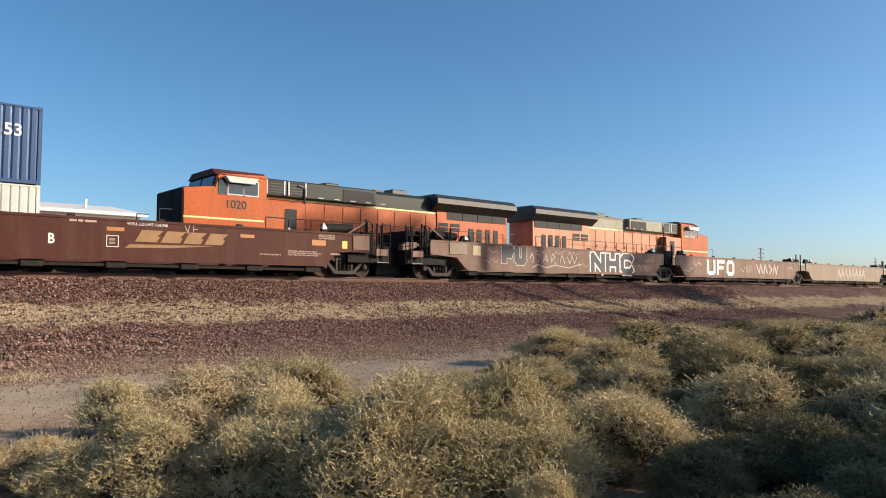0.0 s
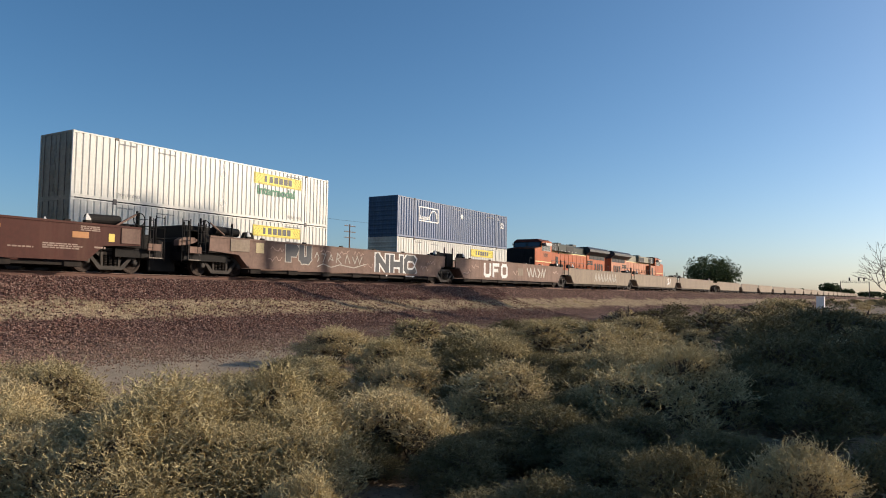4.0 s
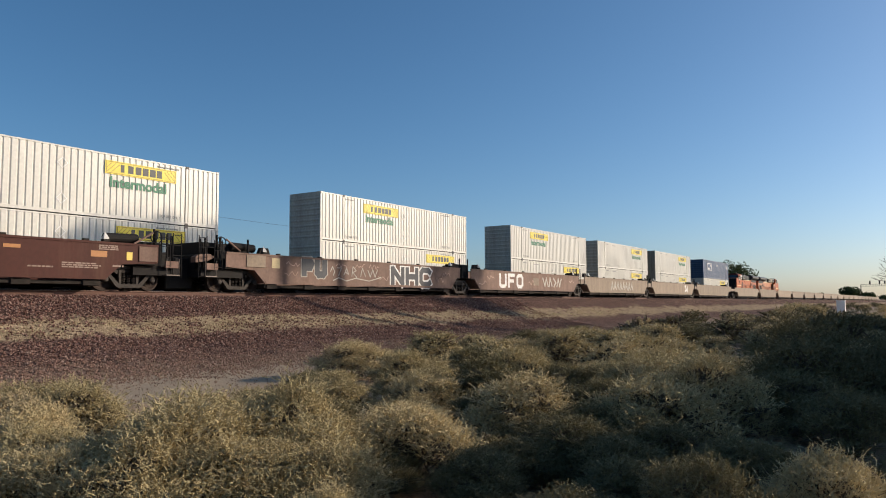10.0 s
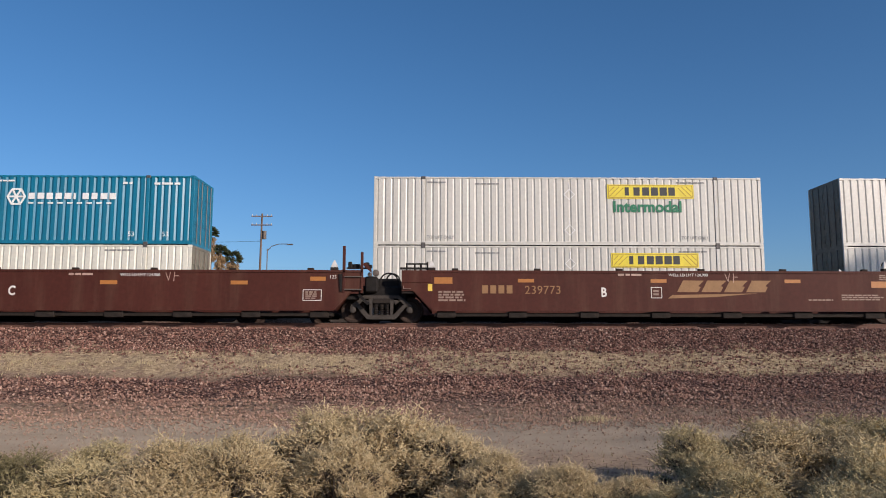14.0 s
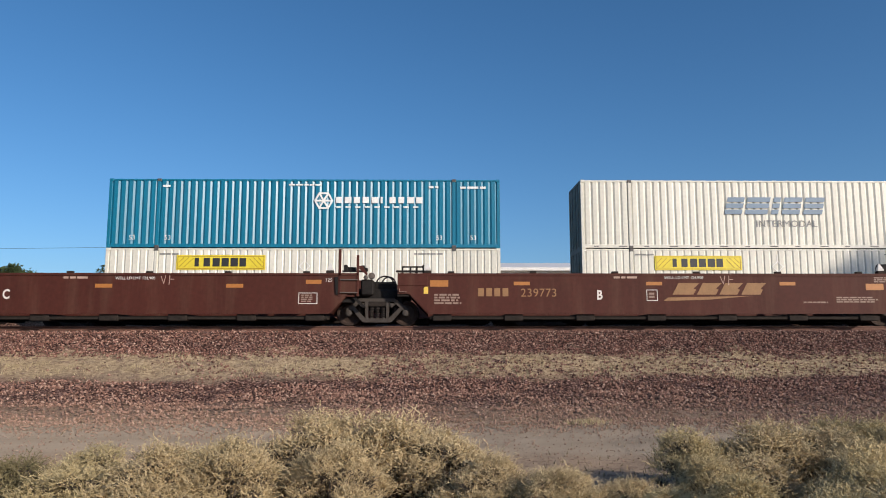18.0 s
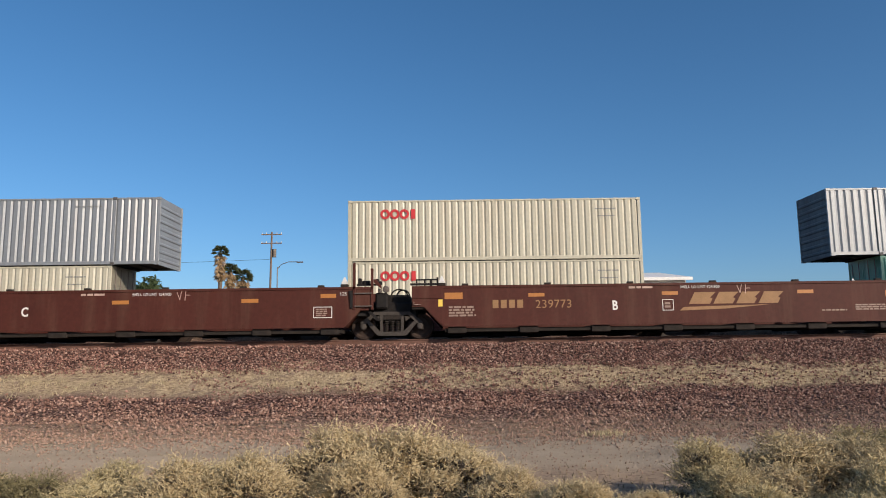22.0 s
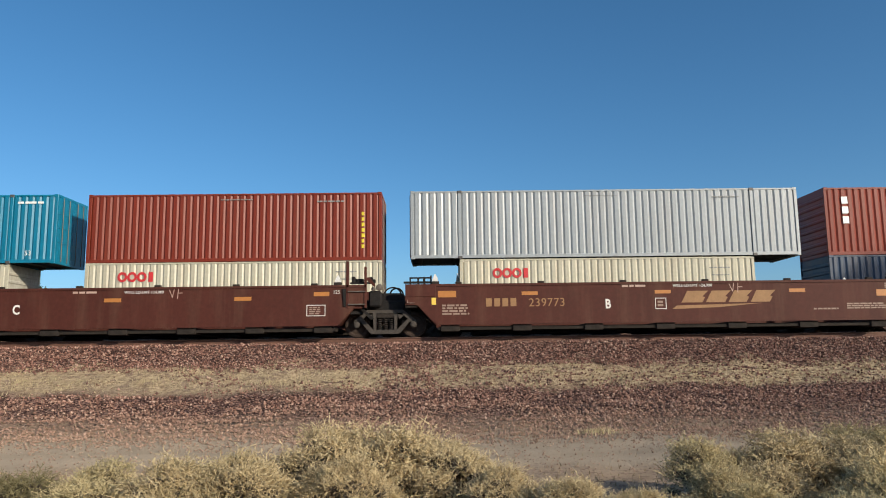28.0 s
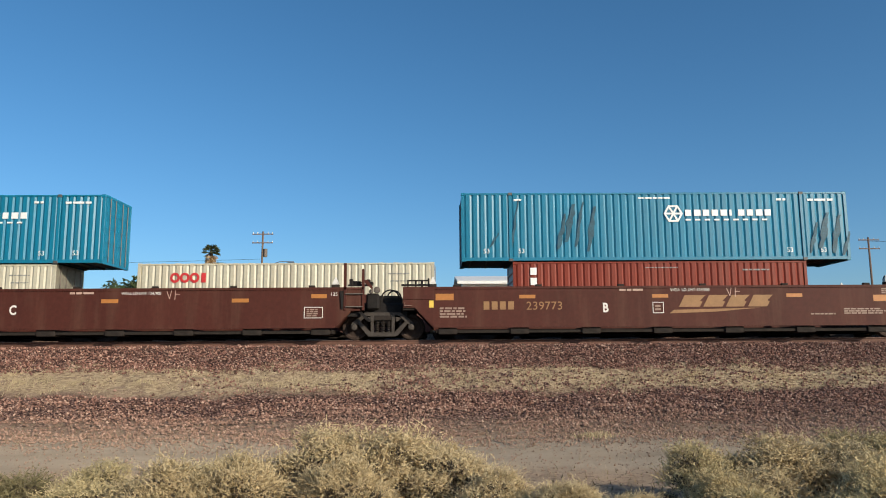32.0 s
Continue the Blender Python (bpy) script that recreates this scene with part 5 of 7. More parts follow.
            P("steps", boxes(*[(x0 - 0.2, x0 + 0.3, *sorted((sd * 1.2, sd * 1.5)), 0.35 + k * 0.38, 0.39 + k * 0.38) for k in range(4)]), m_l_black)
    # three-axle bogies
    for x in (4.6, 17.7):
        t = P("truck", box(x - 2.4, x + 2.4, -0.5, 0.5, 0.6, 1.0), m_under, "grimy three-axle bogie")
        for sd in (-1, 1):
            part("sideframe", plate([(x - 2.5, 0.75), (x - 2.3, 1.0), (x - 0.8, 1.1), (x + 0.8, 1.1), (x + 2.3, 1.0), (x + 2.5, 0.75), (x + 1.2, 0.62), (x - 1.2, 0.62)], sd * 1.1 - 0.07, sd * 1.1 + 0.07), m_truck, t)
            for w in (-1.9, 0, 1.9):
                flip = Matrix.Identity(4) if sd < 0 else Matrix.Rotation(math.pi, 4, 'Z')
                part("wheel", wheel_mesh(), None, t, at=Matrix.Translation((x + w, sd * 0.8, 0.53)) @ flip @ Matrix.Scale(1.2, 4))
                part("axle_box", boxes((x + w - 0.2, x + w + 0.2, *sorted((sd * 1.02, sd * 1.2)), 0.42, 0.8)), m_truck, t)
    return c


add(locomotive(214.05, -1, "orange and dark green diesel locomotive with pale stripes, facing backwards", m_l_green, m_l_orange, "1020"))
add(locomotive(236.4, 1, "dusty orange and grey-green diesel locomotive at the head of the train", m_l_dusty, m_l_sunned))

# ---- ground, track ----
def ground_material():
    m = bpy.data.materials.new("desert_ground")
    m.use_nodes = True
    nt = m.node_tree
    N, K = nt.nodes, nt.links
    b = N["Principled BSDF"]
    b.inputs["Roughness"].default_value = 0.95
    b.inputs["Diffuse Roughness"].default_value = 0.35
    b.inputs["Specular IOR Level"].default_value = 0.1
    geo = N.new("ShaderNodeNewGeometry")
    sep = N.new("ShaderNodeSeparateXYZ")
    K.new(geo.outputs["Position"], sep.inputs[0])

    def noise_tex(scale, detail=4, stretch=None, rough=0.55):
        n = N.new("ShaderNodeTexNoise")
        n.inputs["Scale"].default_value = scale
        n.inputs["Detail"].default_value = detail
        n.inputs["Roughness"].default_value = rough
        if stretch:
            mp = N.new("ShaderNodeMapping")
            mp.inputs["Scale"].default_value = stretch
            K.new(geo.outputs["Position"], mp.inputs[0])
            K.new(mp.outputs[0], n.inputs["Vector"])
        else:
            K.new(geo.outputs["Position"], n.inputs["Vector"])
        return n.outputs[0]

    def math_(op, a, b_):
        n = N.new("ShaderNodeMath")
        n.operation = op
        for i, q in enumerate((a, b_)):
            if isinstance(q, (int, float)):
                n.inputs[i].default_value = q
            else:
                K.new(q, n.inputs[i])
        return n.outputs[0]

    def step(v, lo, hi):
        n = N.new("ShaderNodeMapRange")
        n.inputs[1].default_value, n.inputs[2].default_value = lo, hi
        K.new(v, n.inputs[0])
        return n.outputs[0]

    def ramp(v, stops):
        n = N.new("ShaderNodeValToRGB")
        e = n.color_ramp.elements
        while len(e) < len(stops):
            e.new(0.5)
        for q, (p, c) in zip(e, stops):
            q.position, q.color = p, (*c, 1)
        K.new(v, n.inputs[0])
        return n.outputs[0]

    def mix(f, a, b_):
        n = N.new("ShaderNodeMix")
        n.data_type = 'RGBA'
        K.new(f, n.inputs[0])
        K.new(a, n.inputs[6])
        K.new(b_, n.inputs[7])
        return n.outputs[2]
    warp = math_('MULTIPLY', math_('SUBTRACT', noise_tex(0.55, 5), 0.5), 2.2)
    warp2 = math_('MULTIPLY', math_('SUBTRACT', noise_tex(2.3, 4), 0.5), 0.9)
    y = math_('ADD', sep.outputs[1], math_('ADD', warp, warp2))
    vor = N.new("ShaderNodeTexVoronoi")
    vor.inputs["Scale"].default_value = 21
    K.new(geo.outputs["Position"], vor.inputs["Vector"])
    vsep = N.new("ShaderNodeSeparateColor")
    K.new(vor.outputs["Color"], vsep.inputs[0])
    ballast = ramp(vsep.outputs[0], [(0.0, (0.030, 0.017, 0.014)), (0.5, (0.097, 0.051, 0.041)), (0.8, (0.23, 0.132, 0.102)), (1.0, (0.38, 0.255, 0.20))])
    dirt = ramp(noise_tex(1.3, 7, None, 0.7), [(0.25, (0.235, 0.168, 0.112)), (0.5, (0.325, 0.238, 0.162)), (0.75, (0.41, 0.306, 0.212))])
    road = ramp(noise_tex(0.9, 6, (0.25, 1.5, 1)), [(0.3, (0.312, 0.248, 0.176)), (0.7, (0.390, 0.312, 0.225))])
    grass = ramp(noise_tex(9, 4, (1, 1, 1)), [(0.3, (0.21, 0.140, 0.090)), (0.5, (0.41, 0.310, 0.190)), (0.7, (0.56, 0.435, 0.275))])
    peb = math_('MULTIPLY', step(noise_tex(13, 3), 0.56, 0.62), 0.55)
    dirt = mix(peb, dirt, ballast)
    col = mix(step(y, 10.6, 11.4), dirt, road)
    col = mix(step(y, 14.0, 15.2), col, dirt)
    col = mix(step(math_('ADD', y, math_('MULTIPLY', math_('SUBTRACT', noise_tex(6, 4), 0.5), 5.5)), 14.8, 19.0), col, ballast)
    patch = math_('MULTIPLY', step(y, 20.9, 21.5), math_('SUBTRACT', 1.0, step(y, 23.0, 23.4)))
    patch = math_('MULTIPLY', patch, step(noise_tex(3.0, 5), 0.38, 0.47))
    sandy = math_('MULTIPLY', math_('SUBTRACT', 1.0, step(math_('ADD', sep.outputs[0], math_('MULTIPLY', warp, 1.5)), -4.2, -2.6)), math_('MULTIPLY', step(y, 20.5, 21.1), math_('SUBTRACT', 1.0, step(y, 22.7, 23.2))))
    col = mix(math_('MULTIPLY', sandy, 0.85), col, dirt)
    col = mix(patch, col, grass)
    col = mix(step(y, 36, 38), col, dirt)
    K.new(col, b.inputs["Base Color"])
    bp = N.new("ShaderNodeBump")
    bp.inputs["Strength"].default_value = 0.9
    bp.inputs["Distance"].default_value = 0.06
    h = math_('ADD', math_('MULTIPLY', vor.outputs["Distance"], step(sep.outputs[1], 15.5, 18.5)), math_('ADD', math_('MULTIPLY', noise_tex(22, 5), 0.5), math_('MULTIPLY', noise_tex(5, 4), math_('MULTIPLY', step(sep.outputs[1], 14.0, 18.0), 1.6))))
    K.new(h, bp.inputs["Height"])
    K.new(bp.outputs[0], b.inputs["Normal"])
    return m


# the rise at y 36 to 42 is added to block sky under cars
PROFILE = [(-3000, -2.4), (-60, -2.4), (0, -2.2), (13.5, -2.2), (16.0, -2.17), (18.0, -2.08), (20.0, -1.82), (21.3, -1.52), (22.6, -1.13), (23.4, -0.86),
           (24.55, -0.27), (25.0, -0.20), (33.2, -0.20), (34.6, -0.35), (36.5, 0.30), (39, 1.10), (42, 1.10), (60, -0.6), (90, -1.3), (3000, -1.3)]


def ground_z(x, y, rough=True):
    z = float(np.interp(y, [p[0] for p in PROFILE], [p[1] for p in PROFILE]))
    if rough:
        k = 0.10 if y < 15 else (0.05 if y < 24.3 else (0.015 if y < 34 else 0.15))
        z += k * (noise.noise(Vector((x * 0.22, y * 0.22, 0.3))) + 0.5 * noise.noise(Vector((x * 0.9, y * 0.9, 4.1))))
        if 17.0 < y < 24.0:
            z += 0.10 * noise.noise(Vector((x * 0.35, y * 0.6, 9.0))) + 0.07 * noise.noise(Vector((x * 1.1, y * 1.6, 2.0)))
    return z


def make_ground():
    xs = [-3000, -1500, -700, -300, -150, -80, -50] + [-40 + i * 1.0 for i in range(16)] + [-24 + i * 0.4 for i in range(160)] + \
         [40 + i * 0.8 for i in range(75)] + [100 + i * 2.0 for i in range(50)] + [200 + i * 10 for i in range(30)] + [500, 600, 800, 1100, 1600, 3000]
    ys = [-3000, -1200, -500, -200, -100, -60, -30, -15, -10] + [-6 + i * 0.5 for i in range(40)] + [14 + i * 0.25 for i in range(45)] + \
         [25.25, 26.5, 28, 30, 32, 33.2, 33.9, 34.6, 35.5, 36.5, 37.7, 39, 40.5, 42, 47, 55, 70, 90, 120, 160, 220, 300, 500, 900, 1600, 3000]
    verts = [(x, y, ground_z(x, y)) for y in ys for x in xs]
    w = len(xs)
    faces = [(j * w + i, j * w + i + 1, (j + 1) * w + i + 1, (j + 1) * w + i) for j in range(len(ys) - 1) for i in range(w - 1)]
    me = bpy.data.meshes.new("ground")
    me.from_pydata(verts, [], faces)
    me.materials.append(ground_material())
    return tagged(new("ground", me), "dry desert ground with a dirt road and a reddish ballast bank", "ground", kind="structure")


ground = make_ground()

# rails on ties
def rail_profile(bm, x0, x1, y):
    prism_x([(y - 0.075, -0.17), (y + 0.075, -0.17), (y + 0.02, -0.14), (y + 0.012, -0.05), (y + 0.036, -0.035), (y + 0.036, -0.004),
             (y - 0.036, -0.004), (y - 0.036, -0.035), (y - 0.012, -0.05), (y - 0.02, -0.14)], x0, x1, bm)


for yc, nm in ((Y_NEAR, "near"), (Y_FAR, "far")):
    tr = thing("railway_track", "standard gauge track with rusty rails on timber ties in ballast", "track", (0, yc, 0), kind="structure")
    for sd in (-0.755, 0.755):
        bm = bmesh.new()
        rail_profile(bm, -600, 1500, sd)
        r = part("rail", bm, m_rail, tr, "rusty steel rail")
        part("running_surface", boxes((-600, 1500, sd - 0.034, sd + 0.034, -0.004, 0.0)), m_railtop, r, "polished rail head")
    tie = mesh_of(box(-0.115, 0.115, -1.3, 1.3, -0.34, -0.172, 0.01), m_tie)
    for i in range(140):
        part("tie", tie, None, tr, at=(-24 + i * 0.6, 0, 0))


def scatter_stones():
    """Loose ballast stones on the bank that faces the camera."""
    rng = np.random.default_rng(4)
    n = 104000
    octa = np.array([(1, 0, 0), (-1, 0, 0), (0, 1, 0), (0, -1, 0), (0, 0, 1), (0, 0, -0.6)], float)
    tri = np.array([(0, 2, 4), (2, 1, 4), (1, 3, 4), (3, 0, 4), (2, 0, 5), (1, 2, 5), (3, 1, 5), (0, 3, 5)])
    xs = rng.uniform(-17, 46, n * 2)
    ys = rng.uniform(10.5, 25.0, n * 2)
    keep = rng.random(n * 2) < np.interp(ys, [10.5, 12.8, 13.6, 15, 16.5, 18.5, 20.9, 21.3, 22.8, 23.1, 25], [0.22, 0.22, 0.62, 0.9, 1.0, 1.0, 1.0, 0.34, 0.34, 1, 1])
    sand = (xs < -3.2 + 1.2 * np.sin(ys * 1.7)) & (ys > 20.7) & (ys < 22.8) & (np.abs(xs + 6.4 + 0.8 * np.sin(ys * 2.3)) > 0.9)
    keep &= ~(sand & (rng.random(n * 2) < 0.92))
    drift = np.array([noise.noise(Vector((x * 0.45, y * 0.8, 5.0))) + 0.5 * noise.noise(Vector((x * 1.3, y * 1.9, 1.0))) for x, y in zip(xs, ys)])
    bank = (ys > 15.0) & (ys < 23.0)
    keep &= ~bank | (rng.random(n * 2) < np.clip(0.75 + 1.3 * drift, 0.15, 1.0) * np.where(xs < -4.0, 0.75, 1.0))
    # a slide of stones across the pale band
    slide = (np.abs(xs + 0.9 + 0.35 * (ys - 22.0)) < 0.75 + 0.4 * drift) & (ys > 20.6) & (ys < 22.7)
    keep |= slide
    xs, ys = xs[keep][:n], ys[keep][:n]
    n = len(xs)
    r = rng.uniform(0.016, 0.046, n) * np.interp(ys, [10, 13, 14.5, 17.0, 22.5], [0.42, 0.5, 0.72, 0.9, 1.0])
    V = octa[None] * r[:, None, None] * rng.uniform(0.7, 1.3, (n, 6, 1)) * rng.uniform(0.7, 1.25, (n, 1, 3))
    a = rng.uniform(0, 6.28, n)
    ca, sa_ = np.cos(a)[:, None], np.sin(a)[:, None]
    X = V[..., 0] * ca - V[..., 1] * sa_ + xs[:, None]
    Y = V[..., 0] * sa_ + V[..., 1] * ca + ys[:, None]
    gz = np.array([ground_z(x, y) for x, y in zip(xs, ys)])
    Z = V[..., 2] + (gz + r * 0.62)[:, None]
    verts = np.stack([X, Y, Z], -1).reshape(-1, 3)
    faces = (tri[None] + (np.arange(n) * 6)[:, None, None]).reshape(-1, 3)
    me = bpy.data.meshes.new("ballast_stones")
    me.from_pydata(verts.tolist(), [], faces.tolist())
    m = bpy.data.materials.new("ballast_stone")
    m.use_nodes = True
    N, K = m.node_tree.nodes, m.node_tree.links
    b = N["Principled BSDF"]
    b.inputs["Roughness"].default_value = 0.9
    b.inputs["Diffuse Roughness"].default_value = 0.7
    b.inputs["Specular IOR Level"].default_value = 0.2
    g = N.new("ShaderNodeNewGeometry")
    cr = N.new("ShaderNodeValToRGB")
    e = cr.color_ramp.elements
    e[0].color, e[1].color = (0.062, 0.030, 0.024, 1), (0.50, 0.345, 0.265, 1)
    for p, c in ((0.35, (0.185, 0.084, 0.064)), (0.8, (0.335, 0.182, 0.137))):
        q = e.new(p)
        q.color = (*c, 1)
    K.new(g.outputs["Random Per Island"], cr.inputs[0])
    # stones near the road are coated with its pale dust
    sp = N.new("ShaderNodeSeparateXYZ")
    K.new(g.outputs["Position"], sp.inputs[0])
    mr = N.new("ShaderNodeMapRange")
    mr.inputs[1].default_value, mr.inputs[2].default_value = 13.0, 21.5
    mr.inputs[3].default_value, mr.inputs[4].default_value = 0.64, 0.06
    K.new(sp.outputs[1], mr.inputs[0])
    mx = N.new("ShaderNodeMix")
    mx.data_type = 'RGBA'
    K.new(mr.outputs[0], mx.inputs[0])
    K.new(cr.outputs[0], mx.inputs[6])
    mx.inputs[7].default_value = (0.36, 0.262, 0.185, 1)
    K.new(mx.outputs[2], b.inputs["Base Color"])
    me.materials.append(m)
    return tagged(new("ballast_stones", me), "loose reddish-brown crushed ballast stones on the bank", "gravel", kind="stuff")


scatter_stones()


def scatter_blades(name, label, spots, hmin, hmax, col_a, col_b, seed, per=1):
    """Dry grass: thin bent blades; spots: arrays of x, y."""
    rng = np.random.default_rng(seed)
    xs, ys = spots
    n = len(xs)
    gz = np.array([ground_z(x, y) for x, y in zip(xs, ys)])
    h = rng.uniform(hmin, hmax, n)
    a = rng.uniform(0, 6.28, n)
    lean = rng.uniform(0.1, 0.9, n) * h
    w = rng.uniform(0.006, 0.014, n)
    b = rng.uniform(0, 6.28, n)
    P0 = np.stack([xs - w * np.cos(b), ys - w * np.sin(b), gz - 0.01], -1)
    P1 = np.stack([xs + w * np.cos(b), ys + w * np.sin(b), gz - 0.01], -1)
    P2 = np.stack([xs + lean * np.cos(a), ys + lean * np.sin(a), gz + h], -1)
    verts = np.stack([P0, P1, P2], 1).reshape(-1, 3)
    me = bpy.data.meshes.new(name)
    me.from_pydata(verts.tolist(), [], (np.arange(n * 3).reshape(-1, 3)).tolist())
    me.materials.append(leaf_mat(name + "_straw", col_a, col_b))
    return tagged(new(name, me), label, "grass", kind="stuff")


def leaf_mat(name, col_a, col_b, rough=0.8, trans=0.22):
    m = bpy.data.materials.new(name)
    m.use_nodes = True
    N, K = m.node_tree.nodes, m.node_tree.links
    b = N["Principled BSDF"]
    b.inputs["Roughness"].default_value = rough
    b.inputs["Specular IOR Level"].default_value = 0.2
    g = N.new("ShaderNodeNewGeometry")
    oi = N.new("ShaderNodeObjectInfo")
    tc = N.new("ShaderNodeTexCoord")
    nz = N.new("ShaderNodeTexNoise")
    nz.inputs["Scale"].default_value = 4.5
    nz.inputs["Detail"].default_value = 2
    K.new(tc.outputs["Object"], nz.inputs["Vector"])
    patch = N.new("ShaderNodeMapRange")
    patch.inputs[1].default_value, patch.inputs[2].default_value = 0.35, 0.65
    patch.inputs[4].default_value = 0.4
    K.new(nz.outputs[0], patch.inputs[0])
    m2 = N.new("ShaderNodeMath")
    m2.operation = 'MULTIPLY_ADD'
    m2.inputs[1].default_value = 0.35
    K.new(g.outputs["Random Per Island"], m2.inputs[0])
    K.new(patch.outputs[0], m2.inputs[2])
    ad = N.new("ShaderNodeMath")
    ad.operation = 'MULTIPLY_ADD'
    ad.inputs[1].default_value = 0.25
    K.new(oi.outputs["Random"], ad.inputs[0])
    K.new(m2.outputs[0], ad.inputs[2])
    mx = N.new("ShaderNodeMix")
    mx.data_type = 'RGBA'
    K.new(ad.outputs[0], mx.inputs[0])
    mx.inputs[6].default_value, mx.inputs[7].default_value = (*col_a, 1), (*col_b, 1)
    K.new(mx.outputs[2], b.inputs["Base Color"])
    tr_ = N.new("ShaderNodeBsdfTranslucent")
    K.new(mx.outputs[2], tr_.inputs[0])
    ms = N.new("ShaderNodeMixShader")
    ms.inputs[0].default_value = trans
    K.new(b.outputs[0], ms.inputs[1])
    K.new(tr_.outputs[0], ms.inputs[2])
    K.new(ms.outputs[0], N["Material Output"].inputs[0])
    return m


rng = np.random.default_rng(8)
tx, ty = rng.uniform(-17, 60, 900), rng.normal(22.15, 0.48, 900)
clump = np.array([noise.noise(Vector((x * 0.9, y * 0.9, 3.0))) for x, y in zip(tx, ty)]) > -0.12
clump &= (tx < -1.9) | (tx > 0.0)
tx, ty = tx[clump], ty[clump]
tx, ty = np.append(tx, rng.normal(3.1, 0.16, 26)), np.append(ty, rng.normal(14.7, 0.07, 26))
gx = np.repeat(tx, 24) + rng.normal(0, 0.16, len(tx) * 24)
gy = np.repeat(ty, 24) + rng.normal(0, 0.13, len(tx) * 24)
scatter_blades("dry_grass", "bleached dry grass along the ballast bank", (gx, gy), 0.02, 0.10, (0.42, 0.335, 0.19), (0.64, 0.52, 0.32), 3)

# sparse dry weeds and litter of twigs along both edges of the road
wx = rng.uniform(-14, 50, 9000)
wy = np.where(rng.random(9000) < 0.4, rng.normal(9.9, 0.7, 9000), rng.normal(15.6, 1.2, 9000))
scatter_blades("dry_weeds", "sparse brown dry weeds beside the dirt road", (wx, wy), 0.02, 0.09, (0.17, 0.125, 0.075), (0.34, 0.27, 0.16), 6)

# ---- shrubs ----
m_stem = mat("shrub_stem", (0.125, 0.095, 0.066), 0.9, 0, 0.3, 8, 40)
m_sage = leaf_mat("grey_green_foliage", (0.335, 0.275, 0.138), (0.66, 0.535, 0.30), trans=0.12)
m_straw = leaf_mat("straw_foliage", (0.42, 0.33, 0.165), (0.70, 0.57, 0.33), trans=0.12)
m_dry = leaf_mat("bleached_foliage", (0.41, 0.32, 0.172), (0.70, 0.56, 0.335), trans=0.12)
# olive leaves, coloured darker to carry the shade of the near mounds
m_olive = leaf_mat("shade_olive_foliage", (0.105, 0.095, 0.047), (0.30, 0.247, 0.127), trans=0.10)


def unit(v):
    return v / (np.linalg.norm(v, axis=-1, keepdims=True) + 1e-9)


def tri_mesh(name, P, material=None):
    """P: triangles as an array of n x 3 x 3."""
    me = bpy.data.meshes.new(name)
    me.from_pydata(P.reshape(-1, 3).tolist(), [], np.arange(len(P) * 3).reshape(-1, 3).tolist())
    if material:
        me.materials.append(material)
    return me


